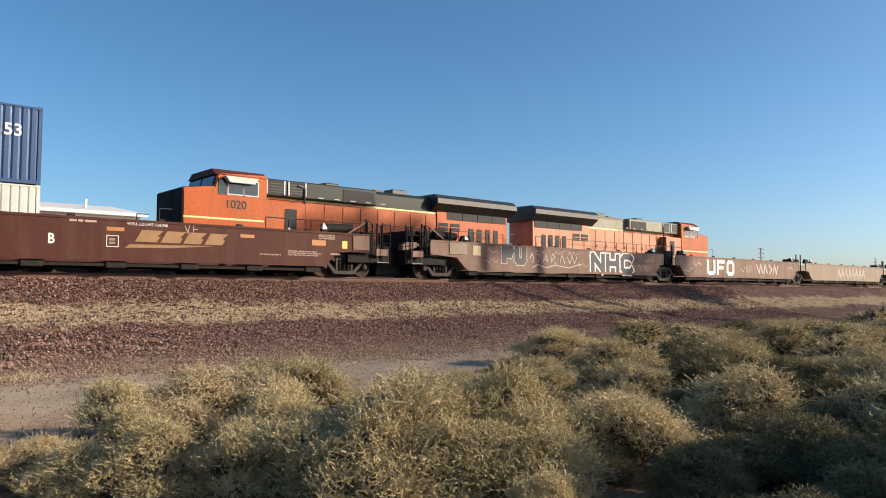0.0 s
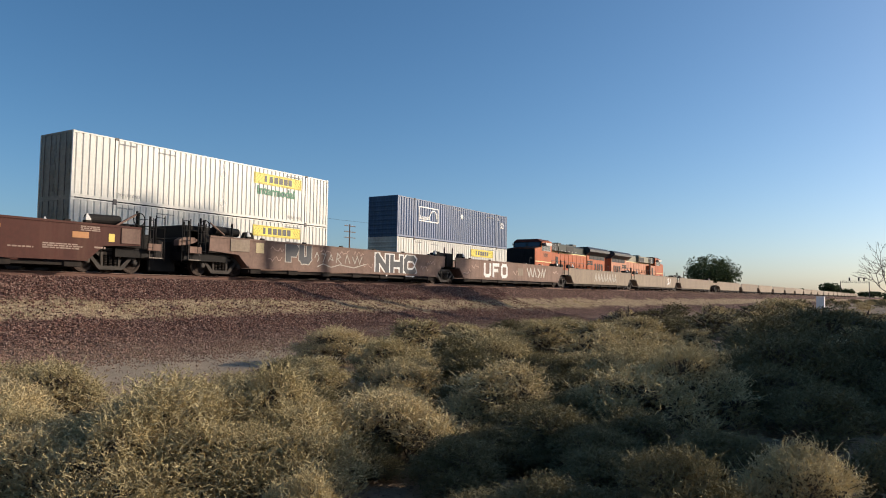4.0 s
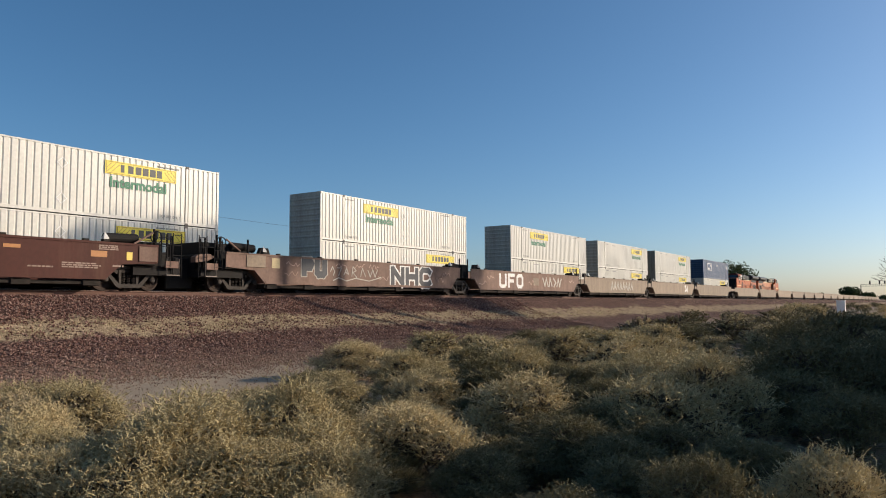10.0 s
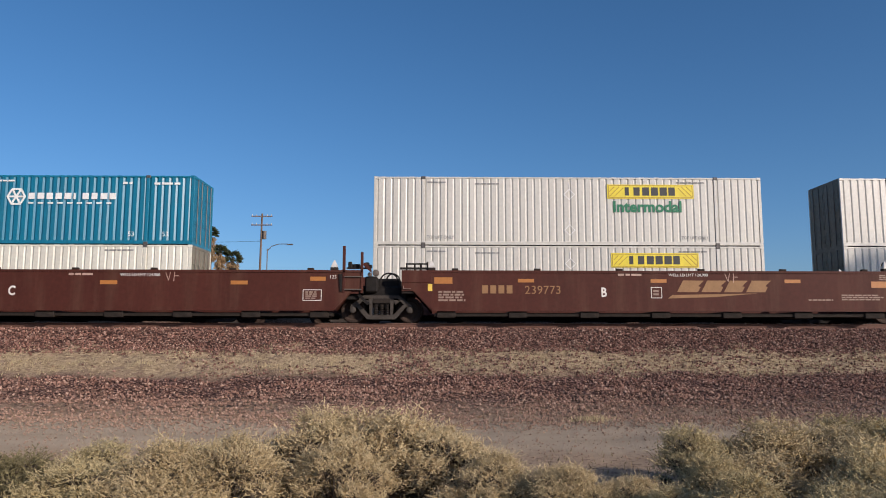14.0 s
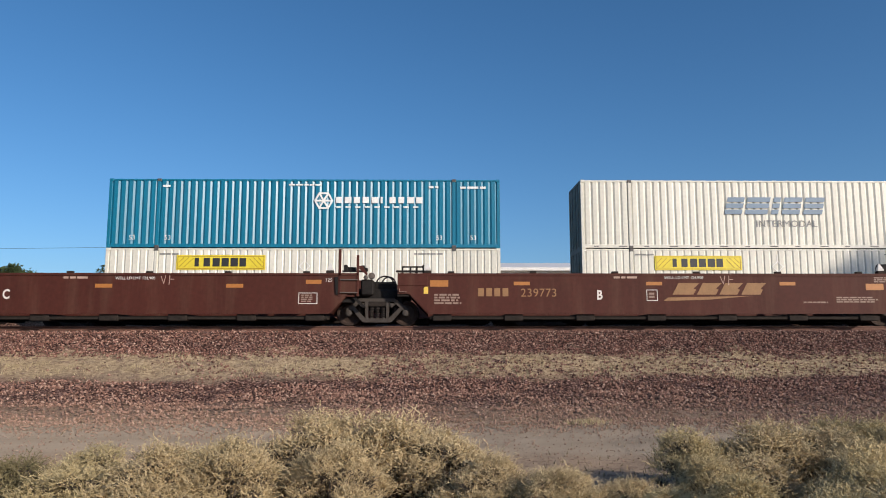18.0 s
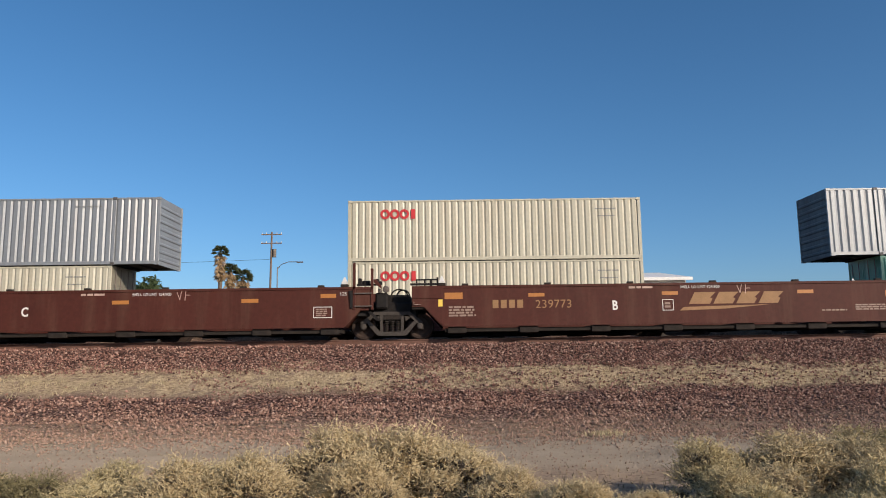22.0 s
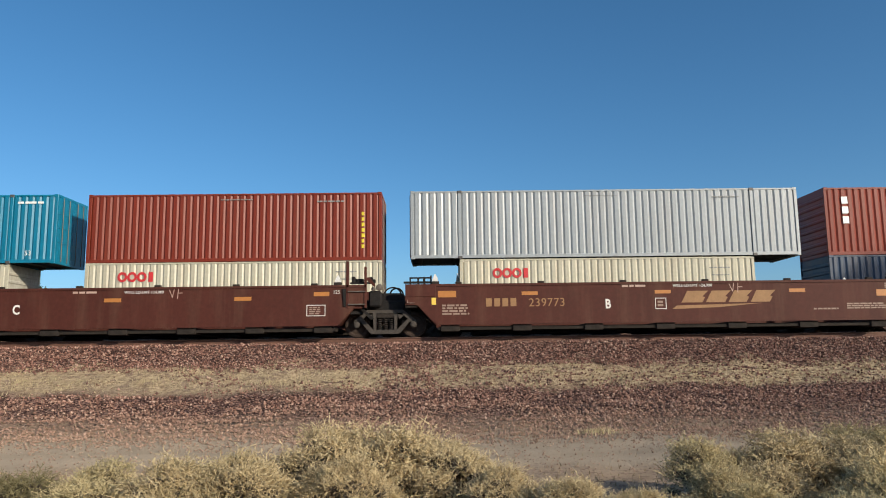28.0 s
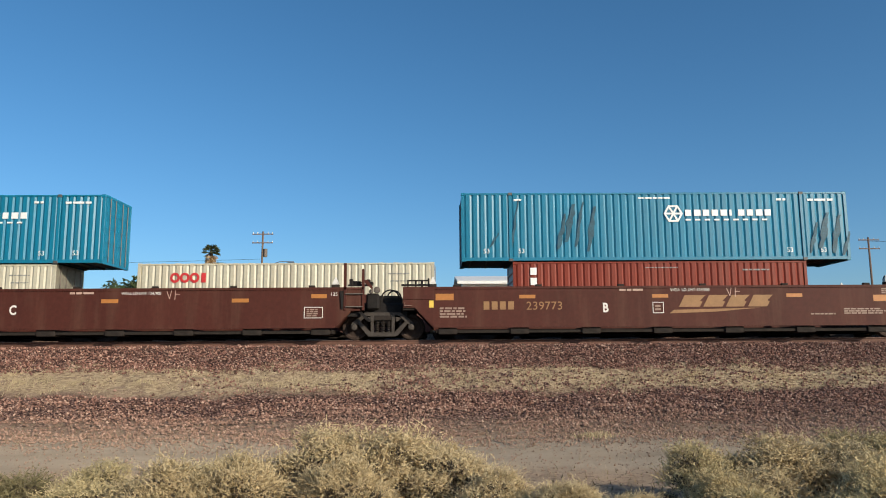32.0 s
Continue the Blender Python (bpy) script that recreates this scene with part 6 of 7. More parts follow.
def shrub_meshes(seed, stems, sprigs, leaves, sz):
    """Branches and foliage of a desert shrub about 1 m across and 1 high: a dome of billowing lobes, each a burst of crooked
    leafy sprigs that grow out and up, over dark dry inner twigs."""
    rng = np.random.default_rng(seed)
    n = 19
    C, R = [], []
    for i in range(n):
        up = (i + 0.5) / n
        a = i * 2.39996 + rng.normal(0, 0.25)
        k = math.cos(up * 1.45) * rng.uniform(0.26, 0.40)
        C.append((k * math.cos(a), k * math.sin(a), 0.12 + 0.58 * math.sin(up * 1.5) * rng.uniform(0.65, 1.12)))
        R.append(rng.uniform(0.09, 0.21))
    C, R = np.array(C), np.array(R)
    bm = bmesh.new()
    for i in range(stems):
        c, r = C[i % n], R[i % n]
        p0 = Vector((rng.normal(0, 0.05), rng.normal(0, 0.05), 0))
        p1 = Vector((c[0] * 0.6 + rng.normal(0, 0.05), c[1] * 0.6 + rng.normal(0, 0.05), c[2] * 0.65))
        v = unit(rng.normal(0, 1, 3) + np.array((0, 0, 0.8)))
        tube(p0, p1, 0.011, 4, 0.007, bm)
        tube(p1, Vector(c + v * r * 1.1), 0.007, 4, 0.002, bm)
    stem = mesh_of(bm, m_stem, "branchwork")

    # dry inner twigs
    m = int(sprigs * 0.75)
    j = rng.integers(0, n, m)
    v = unit(rng.normal(0, 1, (m, 3)))
    p = C[j] * np.array((0.9, 0.9, 0.92)) + v * (R[j] * rng.uniform(0.1, 0.72, m))[:, None]
    p[:, 2] = np.maximum(p[:, 2], 0.015)
    e = unit(v * 0.5 + np.array((0, 0, 0.5)) + rng.normal(0, 0.5, (m, 3)))
    sd = unit(np.cross(e, rng.normal(0, 1, (m, 3)))) * sz * 0.30
    ln = (sz * rng.uniform(2.0, 4.0, m))[:, None]
    twig = tri_mesh("twig_mass", np.stack([p - sd, p + sd, p + e * ln], 1), m_stem)

    # sprigs on the lobes' outer skin
    m = sprigs * 4
    wt = R ** 2 * rng.uniform(0.45, 1.3, n)
    j = rng.choice(n, m, p=wt / wt.sum())
    v = rng.normal(0, 1, (m, 3))
    v[:, 2] = v[:, 2] * 0.8 + 0.40
    v = unit(v)
    o = C[j] + v * (R[j] * rng.uniform(0.45, 0.92, m))[:, None]
    keep = o[:, 2] > 0.02
    dist = np.linalg.norm(o[:, None] - C[None], axis=2) / R[None]
    dist[np.arange(m), j] = 9
    keep &= dist.min(1) > 0.66
    idx = np.nonzero(keep)[0][:sprigs]
    o, v, j = o[idx], v[idx], j[idx]
    m = len(o)
    d = unit(v * 0.55 + np.array((0, 0, 0.85)) + rng.normal(0, 0.32, (m, 3)))
    ln = rng.uniform(0.07, 0.20, m) * np.where(rng.random(m) < 0.12, 1.45, 1.0)
    pts, tris = [o], []
    for k in range(4):
        d = unit(d + rng.normal(0, 0.46, (m, 3)) + np.array((0, 0, 0.14)))
        q = pts[-1] + d * (ln / 4)[:, None]
        sd = unit(np.cross(d, rng.normal(0, 1, (m, 3)))) * sz * (0.19, 0.18, 0.16, 0.13)[k]
        tris.append(np.stack([pts[-1] - sd, pts[-1] + sd, q + d * (ln * 0.06)[:, None]], 1))
        pts.append(q)
    for k in range(leaves):
        t = (k + rng.random(m)) / leaves * 3.99
        i0 = t.astype(int)
        A = np.stack(pts, 1)[np.arange(m), i0]
        B = np.stack(pts, 1)[np.arange(m), i0 + 1]
        q = A + (B - A) * (t - i0)[:, None]
        e = unit(unit(B - A) * 0.75 + rng.normal(0, 0.55, (m, 3)))
        sd = unit(np.cross(e, rng.normal(0, 1, (m, 3)))) * sz * 0.20
        tris.append(np.stack([q - sd, q + sd, q + e * (sz * rng.uniform(0.55, 1.15, m))[:, None]], 1))
    return (stem, twig), tri_mesh("foliage", np.concatenate(tris))


SHRUBS = {}
for kind, seeds, par in (("close", (31, 32, 33, 34), (38, 3300, 7, 0.0235)), ("near", (11, 12, 13, 14, 15), (30, 2300, 5, 0.0280)), ("mid", (16, 17, 18), (19, 1000, 3, 0.049)), ("far", (21, 22, 23), (6, 190, 2, 0.12))):
    for sd in seeds:
        st, fo = shrub_meshes(sd, *par)
        for mm in (m_sage, m_straw, m_olive, m_dry):
            f2 = fo.copy()
            f2.materials.append(mm)
            SHRUBS.setdefault((kind, mm.name), []).append((st, f2))

LAB = {"grey_green_foliage": "grey-green bushy desert shrub", "straw_foliage": "straw-coloured dry desert shrub", "shade_olive_foliage": "olive desert shrub, its colour darkened for shade", "bleached_foliage": "bleached tan dry desert shrub"}


def shrub(x, y, w, h, mm, rng, kind="near", depth=None):
    st, fo = SHRUBS[(kind, mm.name)][rng.randrange(len(SHRUBS[(kind, mm.name)]))]
    b = new("shrub", None)
    b.matrix_basis = Matrix.LocRotScale((x, y, ground_z(x, y) - 0.02), Euler((0, 0, rng.uniform(0, 6.28))), (w, depth or w, h))
    tagged(b, LAB[mm.name], "shrub", "desert shrubs")
    part("branchwork", st[0], None, b)
    part("twig_mass", st[1], None, b)
    part("foliage", fo, None, b)
    return b


prng = random.Random(3)
# (x, y, width, height, foliage)
S, T, O, D = m_sage, m_straw, m_olive, m_dry
for row in [
    # bank beside the road, opposite the camera
    (-4.0, 7.1, 1.2, 0.74, O), (-3.2, 6.9, 1.1, 0.62, S), (-2.5, 6.8, 1.2, 0.74, D), (-1.85, 6.9, 1.1, 0.82, D), (-3.5, 7.9, 1.0, 0.66, S), (-2.2, 7.7, 1.1, 0.70, S), (-1.25, 8.0, 1.3, 0.93, D), (-0.55, 8.2, 1.5, 1.0, D), (0.1, 7.9, 1.2, 0.82, D),
    (-0.9, 7.2, 1.0, 0.72, D), (0.6, 7.1, 1.0, 0.60, D), (1.2, 6.7, 0.9, 0.55, D), (1.75, 6.6, 0.7, 0.47, D), (-4.9, 7.6, 1.4, 0.7, D), (-5.9, 8.2, 1.5, 0.75, D),
    (2.75, 7.9, 1.0, 0.78, S), (3.6, 8.1, 1.4, 0.86, D), (5.3, 9.2, 1.4, 0.74, S), (4.5, 8.7, 1.2, 0.72, D), (4.4, 7.7, 1.1, 0.80, D), (3.0, 7.1, 1.1, 0.62, D), (5.2, 8.0, 1.2, 0.74, S),
    # mounds along the right-hand view
    (4.15, 4.75, 1.55, 1.12, S), (4.9, 4.35, 1.25, 1.06, S), (3.45, 4.35, 1.1, 0.80, S), (4.4, 3.75, 1.2, 0.80, S), (3.6, 5.9, 1.1, 0.72, S), (3.9, 6.7, 1.0, 0.85, T), (3.9, 3.05, 0.6, 0.60, S),
    (6.0, 3.95, 1.35, 0.85, T), (5.7, 3.0, 0.9, 0.55, O), (6.9, 6.3, 1.4, 0.68, O), (5.9, 5.6, 1.1, 0.60, O), (8.2, 6.9, 1.3, 0.70, S), (8.0, 3.85, 1.5, 0.86, T), (7.0, 2.7, 1.2, 0.72, O),
    (8.6, 2.4, 1.5, 0.95, S), (9.6, 2.1, 1.4, 0.92, S), (5.55, 1.15, 0.95, 0.76, O), (6.3, 0.5, 1.0, 0.78, S), (7.2, 1.2, 1.0, 0.62, O), (7.1, -0.2, 1.0, 0.72, O),
    (10.9, 7.6, 1.7, 0.86, S), (9.8, 5.4, 1.5, 0.80, O), (12.0, 5.9, 1.6, 0.88, S), (13.2, 7.6, 1.6, 0.80, T), (15.4, 8.4, 2.0, 0.86, S), (11.4, 3.6, 1.5, 0.85, S), (13.6, 4.2, 1.8, 0.95, S),
    (11.6, 1.2, 1.9, 1.22, O), (14.2, 1.8, 2.1, 1.30, O), (17.3, 1.6, 2.2, 1.45, O), (20.8, 3.0, 2.3, 1.10, O), (17.0, 5.4, 2.0, 0.95, S), (20.0, 7.2, 2.9, 1.0, S), (24.2, 6.4, 2.6, 1.0, O),
    (17.8, 9.2, 1.6, 0.85, T), (22.5, 10.0, 2.0, 0.95, S), (27.0, 11.4, 1.8, 0.9, O), (28.6, 1.8, 3.2, 1.35, O), (16.6, 10.9, 1.3, 0.7, S), (20.5, 12.0, 1.5, 0.7, S), (9.6, 8.9, 1.1, 0.5, O),
    (10.7, 1.3, 1.5, 0.8, O), (9.6, 0.7, 1.3, 0.7, O), (11.0, -0.3, 1.6, 0.85, O), (12.9, 2.6, 1.7, 0.9, S), (13.0, 0.3, 1.9, 1.2, O), (6.6, 3.1, 1.0, 0.5, O),
    (7.3, 5.0, 1.2, 0.62, S), (9.0, 5.9, 1.3, 0.65, T), (5.0, 2.2, 0.9, 0.45, O), (6.2, 1.9, 1.0, 0.5, O), (8.2, 3.0, 1.2, 0.6, O), (10.2, 6.6, 1.3, 0.7, S), (10.4, 3.0, 1.3, 0.8, S), (19.5, 8.6, 1.6, 0.8, S), (7.6, 7.6, 1.2, 0.5, S),
    (4.6, 4.85, 1.3, 0.94, S), (3.8, 4.95, 1.2, 0.84, S), (4.75, 4.05, 1.2, 0.82, S), (4.0, 4.15, 1.2, 0.78, S), (3.25, 5.0, 1.1, 0.74, T), (5.4, 4.2, 1.0, 0.72, S), (5.6, 3.9, 0.8, 0.42, O), (6.7, 4.6, 1.0, 0.45, O), (7.5, 3.3, 1.1, 0.55, O), (6.8, 2.2, 1.1, 0.55, O), (5.2, 1.9, 0.9, 0.5, O), (7.7, 2.1, 1.1, 0.6, O), (8.8, 4.6, 1.2, 0.6, O), (9.3, 3.4, 1.2, 0.65, O), (11.3, 4.8, 1.4, 0.7, O),
    (2.35, 5.8, 1.0, 0.62, S), (2.95, 5.3, 1.0, 0.70, S), (1.9, 6.15, 0.8, 0.45, T), (2.6, 6.7, 0.9, 0.62, T)]:
    far = math.hypot(row[0], row[1])
    shrub(row[0], row[1], row[2] * 1.08, row[3] * (1.14 if 9.5 < far < 19 else 1.0), row[4], prng, "close" if far < 7.4 else ("near" if far < 15 else "mid"))
taken = []
for i in range(900):
    x = prng.uniform(13, 60)
    lim = 9.8 + 0.09 * min(x, 40)
    y = prng.uniform(-4, lim)
    sc = prng.uniform(0.7, 1.4)
    if len(taken) >= 130 or any(math.hypot(x - p, y - q) < 1.25 for p, q in taken):
        continue
    taken.append((x, y))
    shrub(x, y, 1.7 * sc, 0.82 * sc, prng.choice((S, S, T, O, O)), prng, "near" if x < 14 else ("mid" if x < 30 else "far"))


# near-black colour that stands for the shade under the cars
m_gap_brush = leaf_mat("shade_dark_brush", (0.030, 0.025, 0.016), (0.07, 0.058, 0.036), trans=0.0)


def far_scrub(name, label, spots, seed, foliage=(m_sage, m_olive)):
    """Far shrubs that cannot be told apart, joined."""
    rng = np.random.default_rng(seed)
    pr = random.Random(seed)
    for mm in foliage:
        V, F, k = [], [], 0
        for x, y, w, h in spots:
            if len(foliage) > 1 and pr.random() < 0.5:
                continue
            _, fo = SHRUBS[("far", mm.name if mm is not m_gap_brush else m_olive.name)][pr.randrange(3)]
            n = len(fo.vertices)
            fc = np.array([list(p.vertices) for p in fo.polygons])
            co = np.empty(n * 3, np.float32)
            fo.vertices.foreach_get("co", co)
            co = co.reshape(-1, 3)
            a = pr.uniform(0, 6.28)
            X = (co[:, 0] * math.cos(a) - co[:, 1] * math.sin(a)) * w + x
            Y = (co[:, 0] * math.sin(a) + co[:, 1] * math.cos(a)) * w + y
            V.append(np.stack([X, Y, co[:, 2] * h + ground_z(x, y) - 0.02], -1))
            F.append(fc + k)
            k += n
        me = bpy.data.meshes.new(name)
        me.from_pydata(np.concatenate(V).tolist(), [], np.concatenate(F).tolist())
        me.materials.append(mm)
        tagged(new(name, me), label, "scrub", kind="stuff")


spots, brush = [], []
for i in range(200):
    x = 45 + 380 * prng.random() ** 1.6
    sc = prng.uniform(0.9, 1.7)
    spots.append((x, prng.uniform(-25, min(18, 12 + x * 0.05)), 1.9 * sc, 1.0 * sc))
# brush is added behind the train, unseen, to close bright gaps under it
for i in range(40):
    brush.append((prng.uniform(-16, 120), prng.uniform(40, 58), 1.6, 0.8))
for i in range(125):
    brush.append((-30 + i * 1.63 + prng.uniform(-0.5, 0.5), prng.uniform(36.5, 39.5), prng.uniform(3.6, 4.6), prng.uniform(1.05, 1.35)))
for i in range(110):
    brush.append((-30 + i * 1.85 + prng.uniform(-0.5, 0.5), prng.uniform(40.5, 43.5), prng.uniform(4.0, 5.0), prng.uniform(1.3, 1.6)))
far_scrub("desert_scrub", "far grey-green desert scrub", spots, 5)
far_scrub("trackside_brush", "added dark brush that blocks bright gaps under the cars", brush, 6, (m_gap_brush,))

# ---- trees, palms ----
m_bark = mat("grey_brown_bark", (0.13, 0.10, 0.075), 0.95, 0, 0.3, 3, 20, None, 0, 0.5, 20)
m_leaf = leaf_mat("tree_leaves", (0.035, 0.055, 0.020), (0.075, 0.095, 0.040))
m_frond = leaf_mat("palm_fronds", (0.045, 0.060, 0.022), (0.095, 0.100, 0.045))
m_deadfrond = leaf_mat("dead_fronds", (0.34, 0.23, 0.12), (0.46, 0.33, 0.19))


def leafy_tree(x, y, h, r, seed, leaves=9000, label="round-crowned dark green tree", sz=0.32, bare=False):
    rng = np.random.default_rng(seed)
    t = thing("tree", label, "tree", (x, y, ground_z(x, y) - 0.05))
    bm = bmesh.new()
    tips = []

    def limb(p, d, ln, rad, depth):
        q = p + d * ln
        tube(p, q, rad, 6, rad * 0.68, bm)
        if depth == 0:
            tips.append(q)
            return
        for k in range(3 if depth > 1 else 2):
            e = (d + Vector(rng.normal(0, 0.55, 3))).normalized()
            e.z = abs(e.z) * 0.8 + 0.12
            limb(q, e.normalized(), ln * rng.uniform(0.62, 0.82), rad * 0.66, depth - 1)
    limb(Vector((0, 0, 0)), Vector((0.05, 0.02, 1)).normalized(), h * 0.30, h * (0.011 if bare else 0.022), 5 if bare else 3)
    part("trunk", bm, m_bark, t)
    if bare:
        return t
    clumps = []
    for i in range(34):
        v = rng.normal(0, 1, 3)
        v /= np.linalg.norm(v)
        k = rng.uniform(0.35, 0.95)
        clumps.append((v * np.array((r, r, h * 0.36)) * k + np.array((0, 0, h * 0.62)), rng.uniform(0.18, 0.36) * r))
    V, F = [], []
    for i in range(leaves):
        c, cr = clumps[rng.integers(len(clumps))]
        v = rng.normal(0, 1, 3)
        v /= np.linalg.norm(v)
        p = c + v * cr * rng.uniform(0.6, 1.1)
        if p[2] < h * 0.22:
            continue
        a, b2 = rng.normal(0, 1, 3), rng.normal(0, 1, 3)
        a /= np.linalg.norm(a)
        b2 /= np.linalg.norm(b2)
        k = len(V)
        s_ = sz * rng.uniform(0.6, 1.3)
        V += [tuple(p), tuple(p + a * s_), tuple(p + b2 * s_)]
        F.append((k, k + 1, k + 2))
    me = bpy.data.meshes.new("crown")
    me.from_pydata(V, [], F)
    me.materials.append(m_leaf)
    part("crown", me, None, t)
    return t


def palm(x, y, h, seed, reach=2.5, skirt=1.9, hang=1.7):
    rng = np.random.default_rng(seed)
    t = thing("palm_tree", "fan palm with a skirt of dead fronds", "palm", (x, y, ground_z(x, y) - 0.05))
    bm = tube((0, 0, 0), (0.1, 0, h * 0.5), 0.32, 10, 0.26)
    tube((0.1, 0, h * 0.5), (0.0, 0, h), 0.26, 10, 0.24, bm)
    part("trunk", bm, m_bark, t)
    for nm, mm, n, lo, hi, ln in (("green_fronds", m_frond, 80, -0.3, 1.2, reach), ("dead_fronds", m_deadfrond, 110, -1.45, -0.35, skirt)):
        V, F = [], []
        for i in range(n):
            a, el = rng.uniform(0, 6.28), rng.uniform(lo, hi)
            d = np.array((math.cos(a) * math.cos(el), math.sin(a) * math.cos(el), math.sin(el)))
            o = np.array((0, 0, h - (0.0 if lo > -1 else rng.uniform(0, hang))))
            side = np.cross(d, (0, 0, 1.0))
            side /= np.linalg.norm(side) + 1e-6
            for k in range(9):
                f = (k - 4) / 4 * 0.75
                e = d * math.cos(f) + side * math.sin(f) + np.array((0, 0, -0.12 * abs(f)))
                c0 = o + d * ln * 0.45
                tip = c0 + e * ln * 0.6 * rng.uniform(0.8, 1.1) + np.array((0, 0, -0.15))
                w = np.cross(e, d + rng.normal(0, 0.3, 3))
                w /= np.linalg.norm(w) + 1e-6
                m_ = len(V)
                V += [tuple(c0), tuple((c0 + tip) / 2 + w * 0.10), tuple(tip)]
                F.append((m_, m_ + 1, m_ + 2))
            m_ = len(V)
            V += [tuple(o), tuple(o + side * 0.03), tuple(o + d * ln * 0.5)]
            F.append((m_, m_ + 1, m_ + 2))
        me = bpy.data.meshes.new(nm)
        me.from_pydata(V, [], F)
        me.materials.append(mm)
        part(nm, me, None, t)
    return t


palm(-27.9, 90, 13.8, 1, 1.15, 1.0, 3.0)
palm(-26.9, 91, 11.7, 2, 1.1, 1.0, 2.6)
palm(-25.6, 92, 10.8, 3, 1.4, 1.1, 2.0)
leafy_tree(-38.5, 92, 11.6, 4.2, 5, 5000, sz=0.45)
leafy_tree(-52.5, 95, 11.0, 3.6, 6, 4000, sz=0.45)
leafy_tree(-58.0, 100, 11.0, 4.0, 61, 4000, sz=0.45)
leafy_tree(322, 72, 16.5, 11.5, 7, 9000, "large round dark green tree beyond the tracks", 0.8)
leafy_tree(352, 78, 12.0, 8.0, 71, 5000, "large round dark green tree beyond the tracks", 0.8)
leafy_tree(78, 1.8, 7.5, 3, 9, label="bare grey-brown leafless tree", bare=True)
# trees beside the camera's right hand that shade the near shrubs and part of the bank
for i, (x, y, h, r) in enumerate(((11.6, -3.0, 3.6, 1.0), (13.6, -2.4, 2.9, 1.3), (16.2, -3.2, 3.4, 1.3), (17.5, -6.5, 3.9, 2.2), (22.5, -5.4, 5.0, 2.6), (28.0, -6.0, 5.4, 2.9), (34.5, -5.5, 6.2, 3.4), (42.0, -6.5, 6.5, 3.4))):
    leafy_tree(x, y, h, r, 31 + i, 5500, "dense dark tree beside the track road", 0.36)
palm(68.2, -2.3, 17.2, 41, 3.0)
palm(55.4, -3.9, 21.3, 42, 3.0, 1.0, 0.5)
palm(59.3, -3.9, 21.1, 43, 3.0, 1.0, 0.5)
for i in range(26):
    x = prng.uniform(380, 1100)
    leafy_tree(x, prng.uniform(-30, 180), prng.uniform(4, 8), prng.uniform(4, 7), 100 + i, 900, "far low desert tree", 1.2)

# ---- buildings, poles, signals ----
m_shed = mat("white_metal_cladding", (0.74, 0.72, 0.68), 0.5, 0, 0.06, 0.4, 6, (0.45, 0.38, 0.3), 0.2, streak=True)
m_pole = mat("weathered_pole_wood", (0.15, 0.10, 0.07), 0.9, 0, 0.25, 2, 20)
m_wire = mat("cable_black", (0.03, 0.03, 0.03), 0.6)
m_cabinet = mat("white_cabinet", (0.78, 0.77, 0.74), 0.5, 0, 0.06)
shed = thing("warehouse", "long low white metal warehouse beyond the tracks", "building", (0, 62, -1.3))
X0, X1, HW = 2.2, 20.5, 7.35
part("wall", boxes((X0, X1, 0, 0.2, 0, HW - 0.5)), m_shed, shed)
part("wall", boxes((X0, X1, 17.8, 18, 0, HW - 0.5)), m_shed, shed)
part("wall", boxes((X0, X0 + 0.2, 0.2, 17.8, 0, HW - 0.5)), m_shed, shed)
part("wall", boxes((X1 - 0.2, X1, 0.2, 17.8, 0, HW - 0.5)), m_shed, shed)
bm = prism_x([(-0.4, HW - 0.5), (9, HW + 0.9), (18.4, HW - 0.5), (18.4, HW - 0.35), (9, HW + 1.05), (-0.4, HW - 0.35)], X0 - 0.4, X1 + 0.4)
part("roof", bm, m_shed, shed, "white ribbed metal roof")
for i in range(30):
    x = X0 + i * (X1 - X0) / 30
    part("wall_rib", cached("wrib", lambda: mesh_of(box(0, 0.06, -0.05, 0, 0, HW - 0.5), m_shed)), None, shed, at=(x, 0, 0))
part("gutter", boxes((X0 - 0.4, X1 + 0.4, -0.62, -0.42, HW - 0.62, HW - 0.36)), m_shed, shed)
part("vent_pipe", tube((X0 + 14.8, 3.0, HW - 0.2), (X0 + 14.8, 3.0, HW + 0.9), 0.12, 8), m_shed, shed)


def utility_pole(x, y, h, arms=2, lean=0.0, width=2.4, transformer=False):
    p = thing("utility_pole", "weathered wooden utility pole with crossarms", "utility pole", (x, y, ground_z(x, y) - 0.1), "utility poles")
    part("pole", tube((0, 0, 0), (lean, 0, h), 0.17, 10, 0.11), m_pole, p)
    for k in range(arms):
        z = h - 0.35 - k * 1.1
        a = part("crossarm", boxes((lean - width / 2, lean + width / 2, -0.14, -0.03, z - 0.06, z + 0.06)), m_pole, p)
        for q in (-0.46, -0.25, 0.25, 0.46):
            part("insulator", cached("insul", lambda: mesh_of(tube((0, 0, 0), (0, 0, 0.2), 0.05, 6, 0.03), m_guide)), None, a, at=(lean + q * width, -0.085, z + 0.06))
    if transformer:
        part("transformer", tube((lean + 0.35, 0, h - 3.2), (lean + 0.35, 0, h - 2.2), 0.26, 12), m_steel, p, "grey transformer can")
    return p


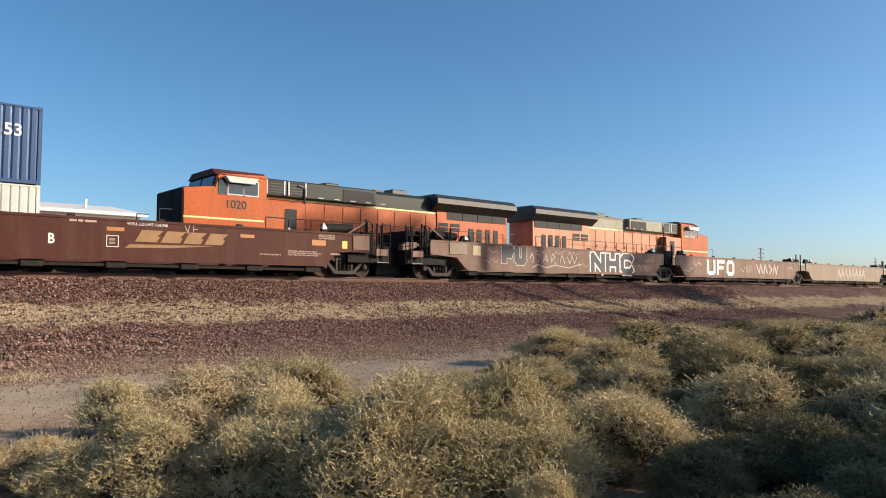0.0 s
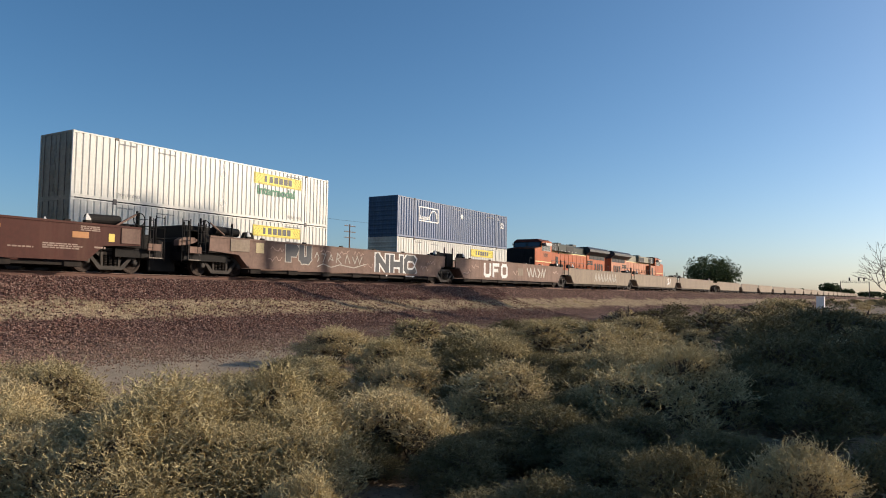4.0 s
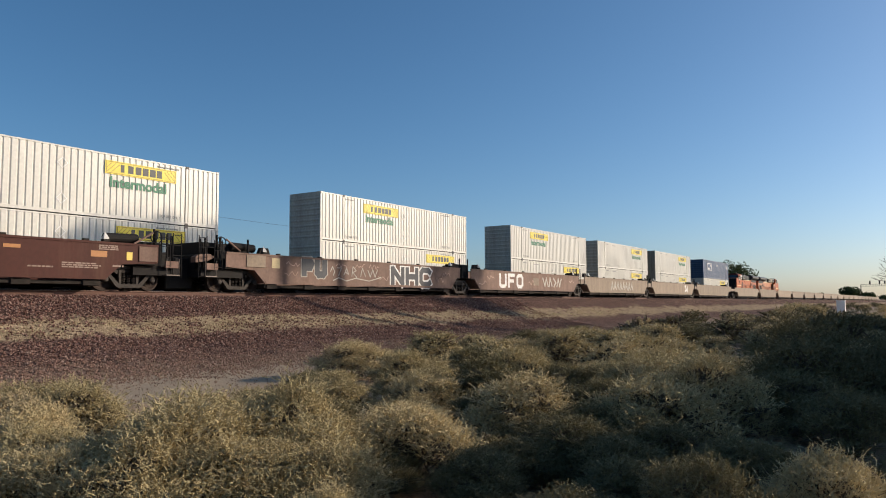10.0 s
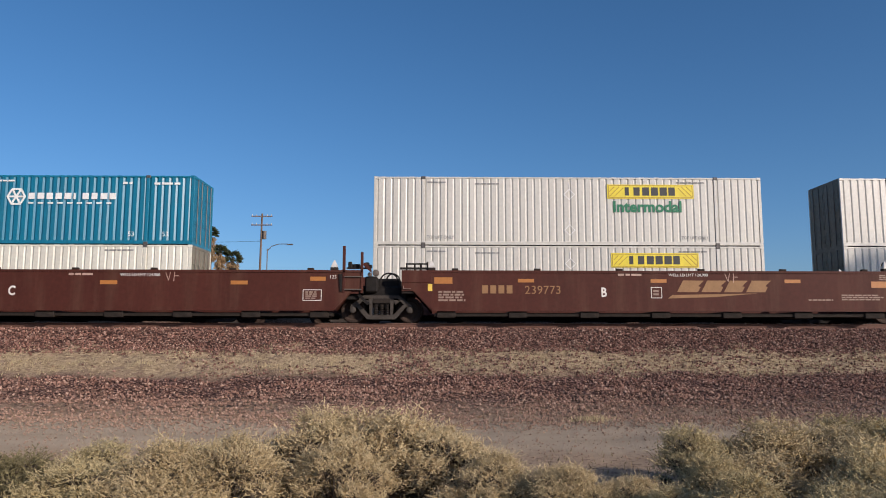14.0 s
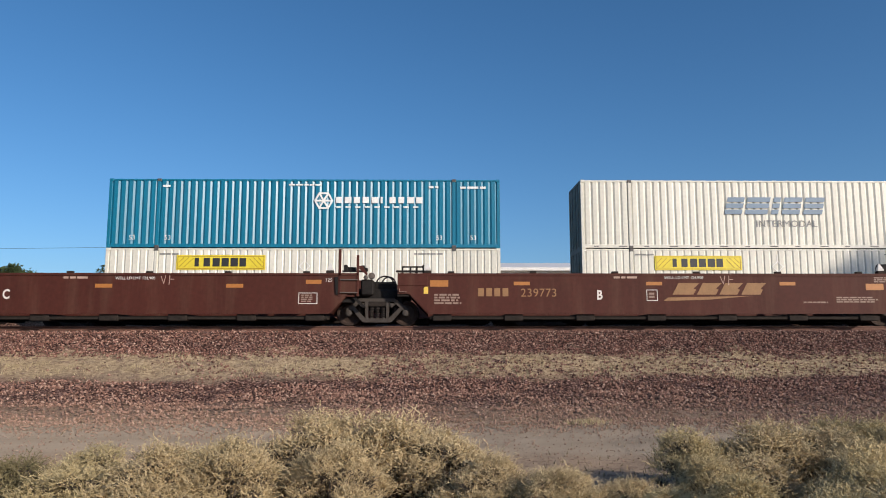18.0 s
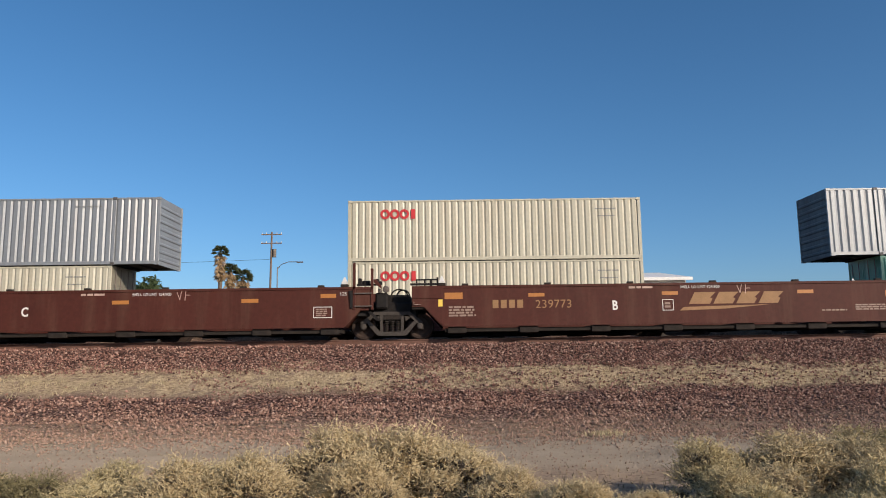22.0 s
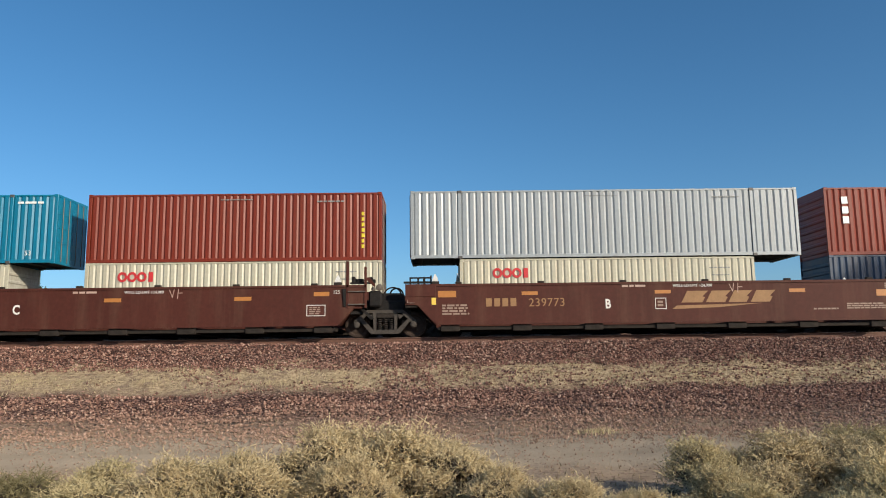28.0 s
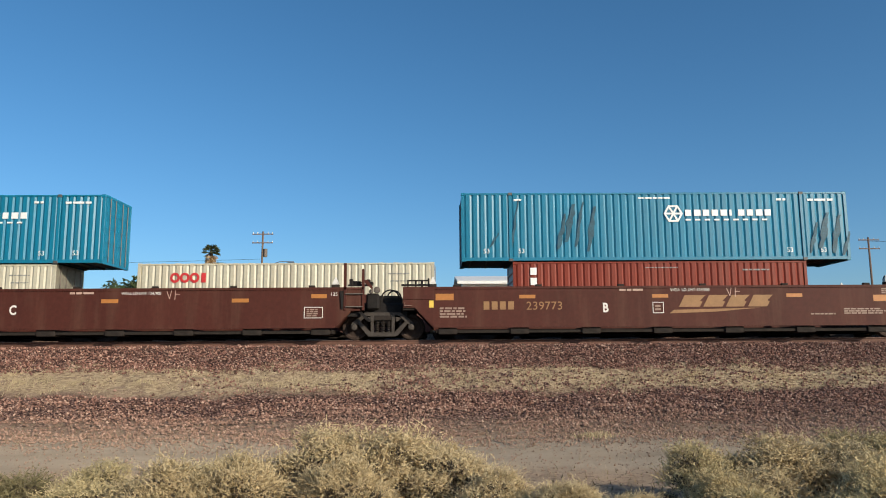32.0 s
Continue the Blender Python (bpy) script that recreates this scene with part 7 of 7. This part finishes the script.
utility_pole(-21.7, 90, 16.2, 2, 0.15, 2.6, True)
utility_pole(54.2, 90, 15.2, 2, 0, 2.6)
utility_pole(130, 90, 15.2, 2, 0, 2.8)
for x, y, h in ((107, 90, 13.5), (186, 90, 12.2), (265, 90, 12), (345, 90, 12)):
    utility_pole(x, y, h, 3, 0, 3.2)
for zc_, ends in ((11.4, ((-130, -21.7),)), (13.3, ((54.2, 130),))):
    for xa, xb in ends:
        pts = [Vector((xa + (xb - xa) * i / 12, 89.9, zc_ - 2.8 * (i / 12) * (1 - i / 12))) for i in range(13)]
        tagged(new("overhead_wire", mesh_of(pipe(pts, 0.018, 4), m_wire)), "thin dark overhead wire strung between poles", "wire", "overhead wires")
lamp = thing("street_lamp", "grey curved-arm street lamp", "street lamp", (-21.0, 91, -1.3))
part("pole", tube((0, 0, 0), (0, 0, 11.9), 0.09, 8, 0.06), m_steel, lamp)
part("arm", pipe([(0, 0, 11.6), (0.5, 0, 12.2), (1.4, 0, 12.5), (2.6, 0, 12.5)], 0.05), m_steel, lamp)
part("lamp_head", box(2.4, 3.2, -0.15, 0.15, 12.38, 12.52, 0.03), m_steel, lamp)

cab = thing("signal_cabinet", "small white trackside equipment cabinet", "cabinet", (112, 10.7, ground_z(112, 10.7)))
part("body", box(-0.45, 0.45, -0.5, 0.5, 0.15, 1.75, 0.03), m_cabinet, cab)
part("base", box(-0.5, 0.5, -0.55, 0.55, 0, 0.15), m_cast, cab)
part("roof", box(-0.5, 0.5, -0.55, 0.55, 1.75, 1.83, 0.02), m_cabinet, cab)
gan = thing("signal_gantry", "distant grey steel signal gantry over the tracks", "signal", (470, 28.5, 0))
for y in (-7, 7):
    part("mast", boxes((-0.2, 0.2, y - 0.2, y + 0.2, -0.3, 8.6)), m_steel, gan)
part("truss", boxes((-0.3, 0.3, -7, 7, 8.0, 8.2), (-0.3, 0.3, -7, 7, 9.0, 9.15), *[(-0.06, 0.06, -7 + k, -6.9 + k, 8.2, 9.0) for k in range(15)]), m_steel, gan)
for y in (-4.5, -2, 2.6):
    part("signal_head", box(-0.25, 0.25, y - 0.35, y + 0.35, 9.2, 11.0), m_black, gan)



# ---- movement ----
def travelled(t):
    u = t / 16 - 1
    return 207.486 * u + 2.483 * u ** 2 - 2.381 * u ** 3 + 1.791 * u ** 4 + 1.595 * u ** 5 - 1.614 * u ** 6


def motions():
    for ob in CARGO:
        base = ob.matrix_basis.copy()
        walk(ob, [(t, Matrix.Translation((travelled(t), 0, 0)) @ base) for t in range(0, 33, 2)])


motions()
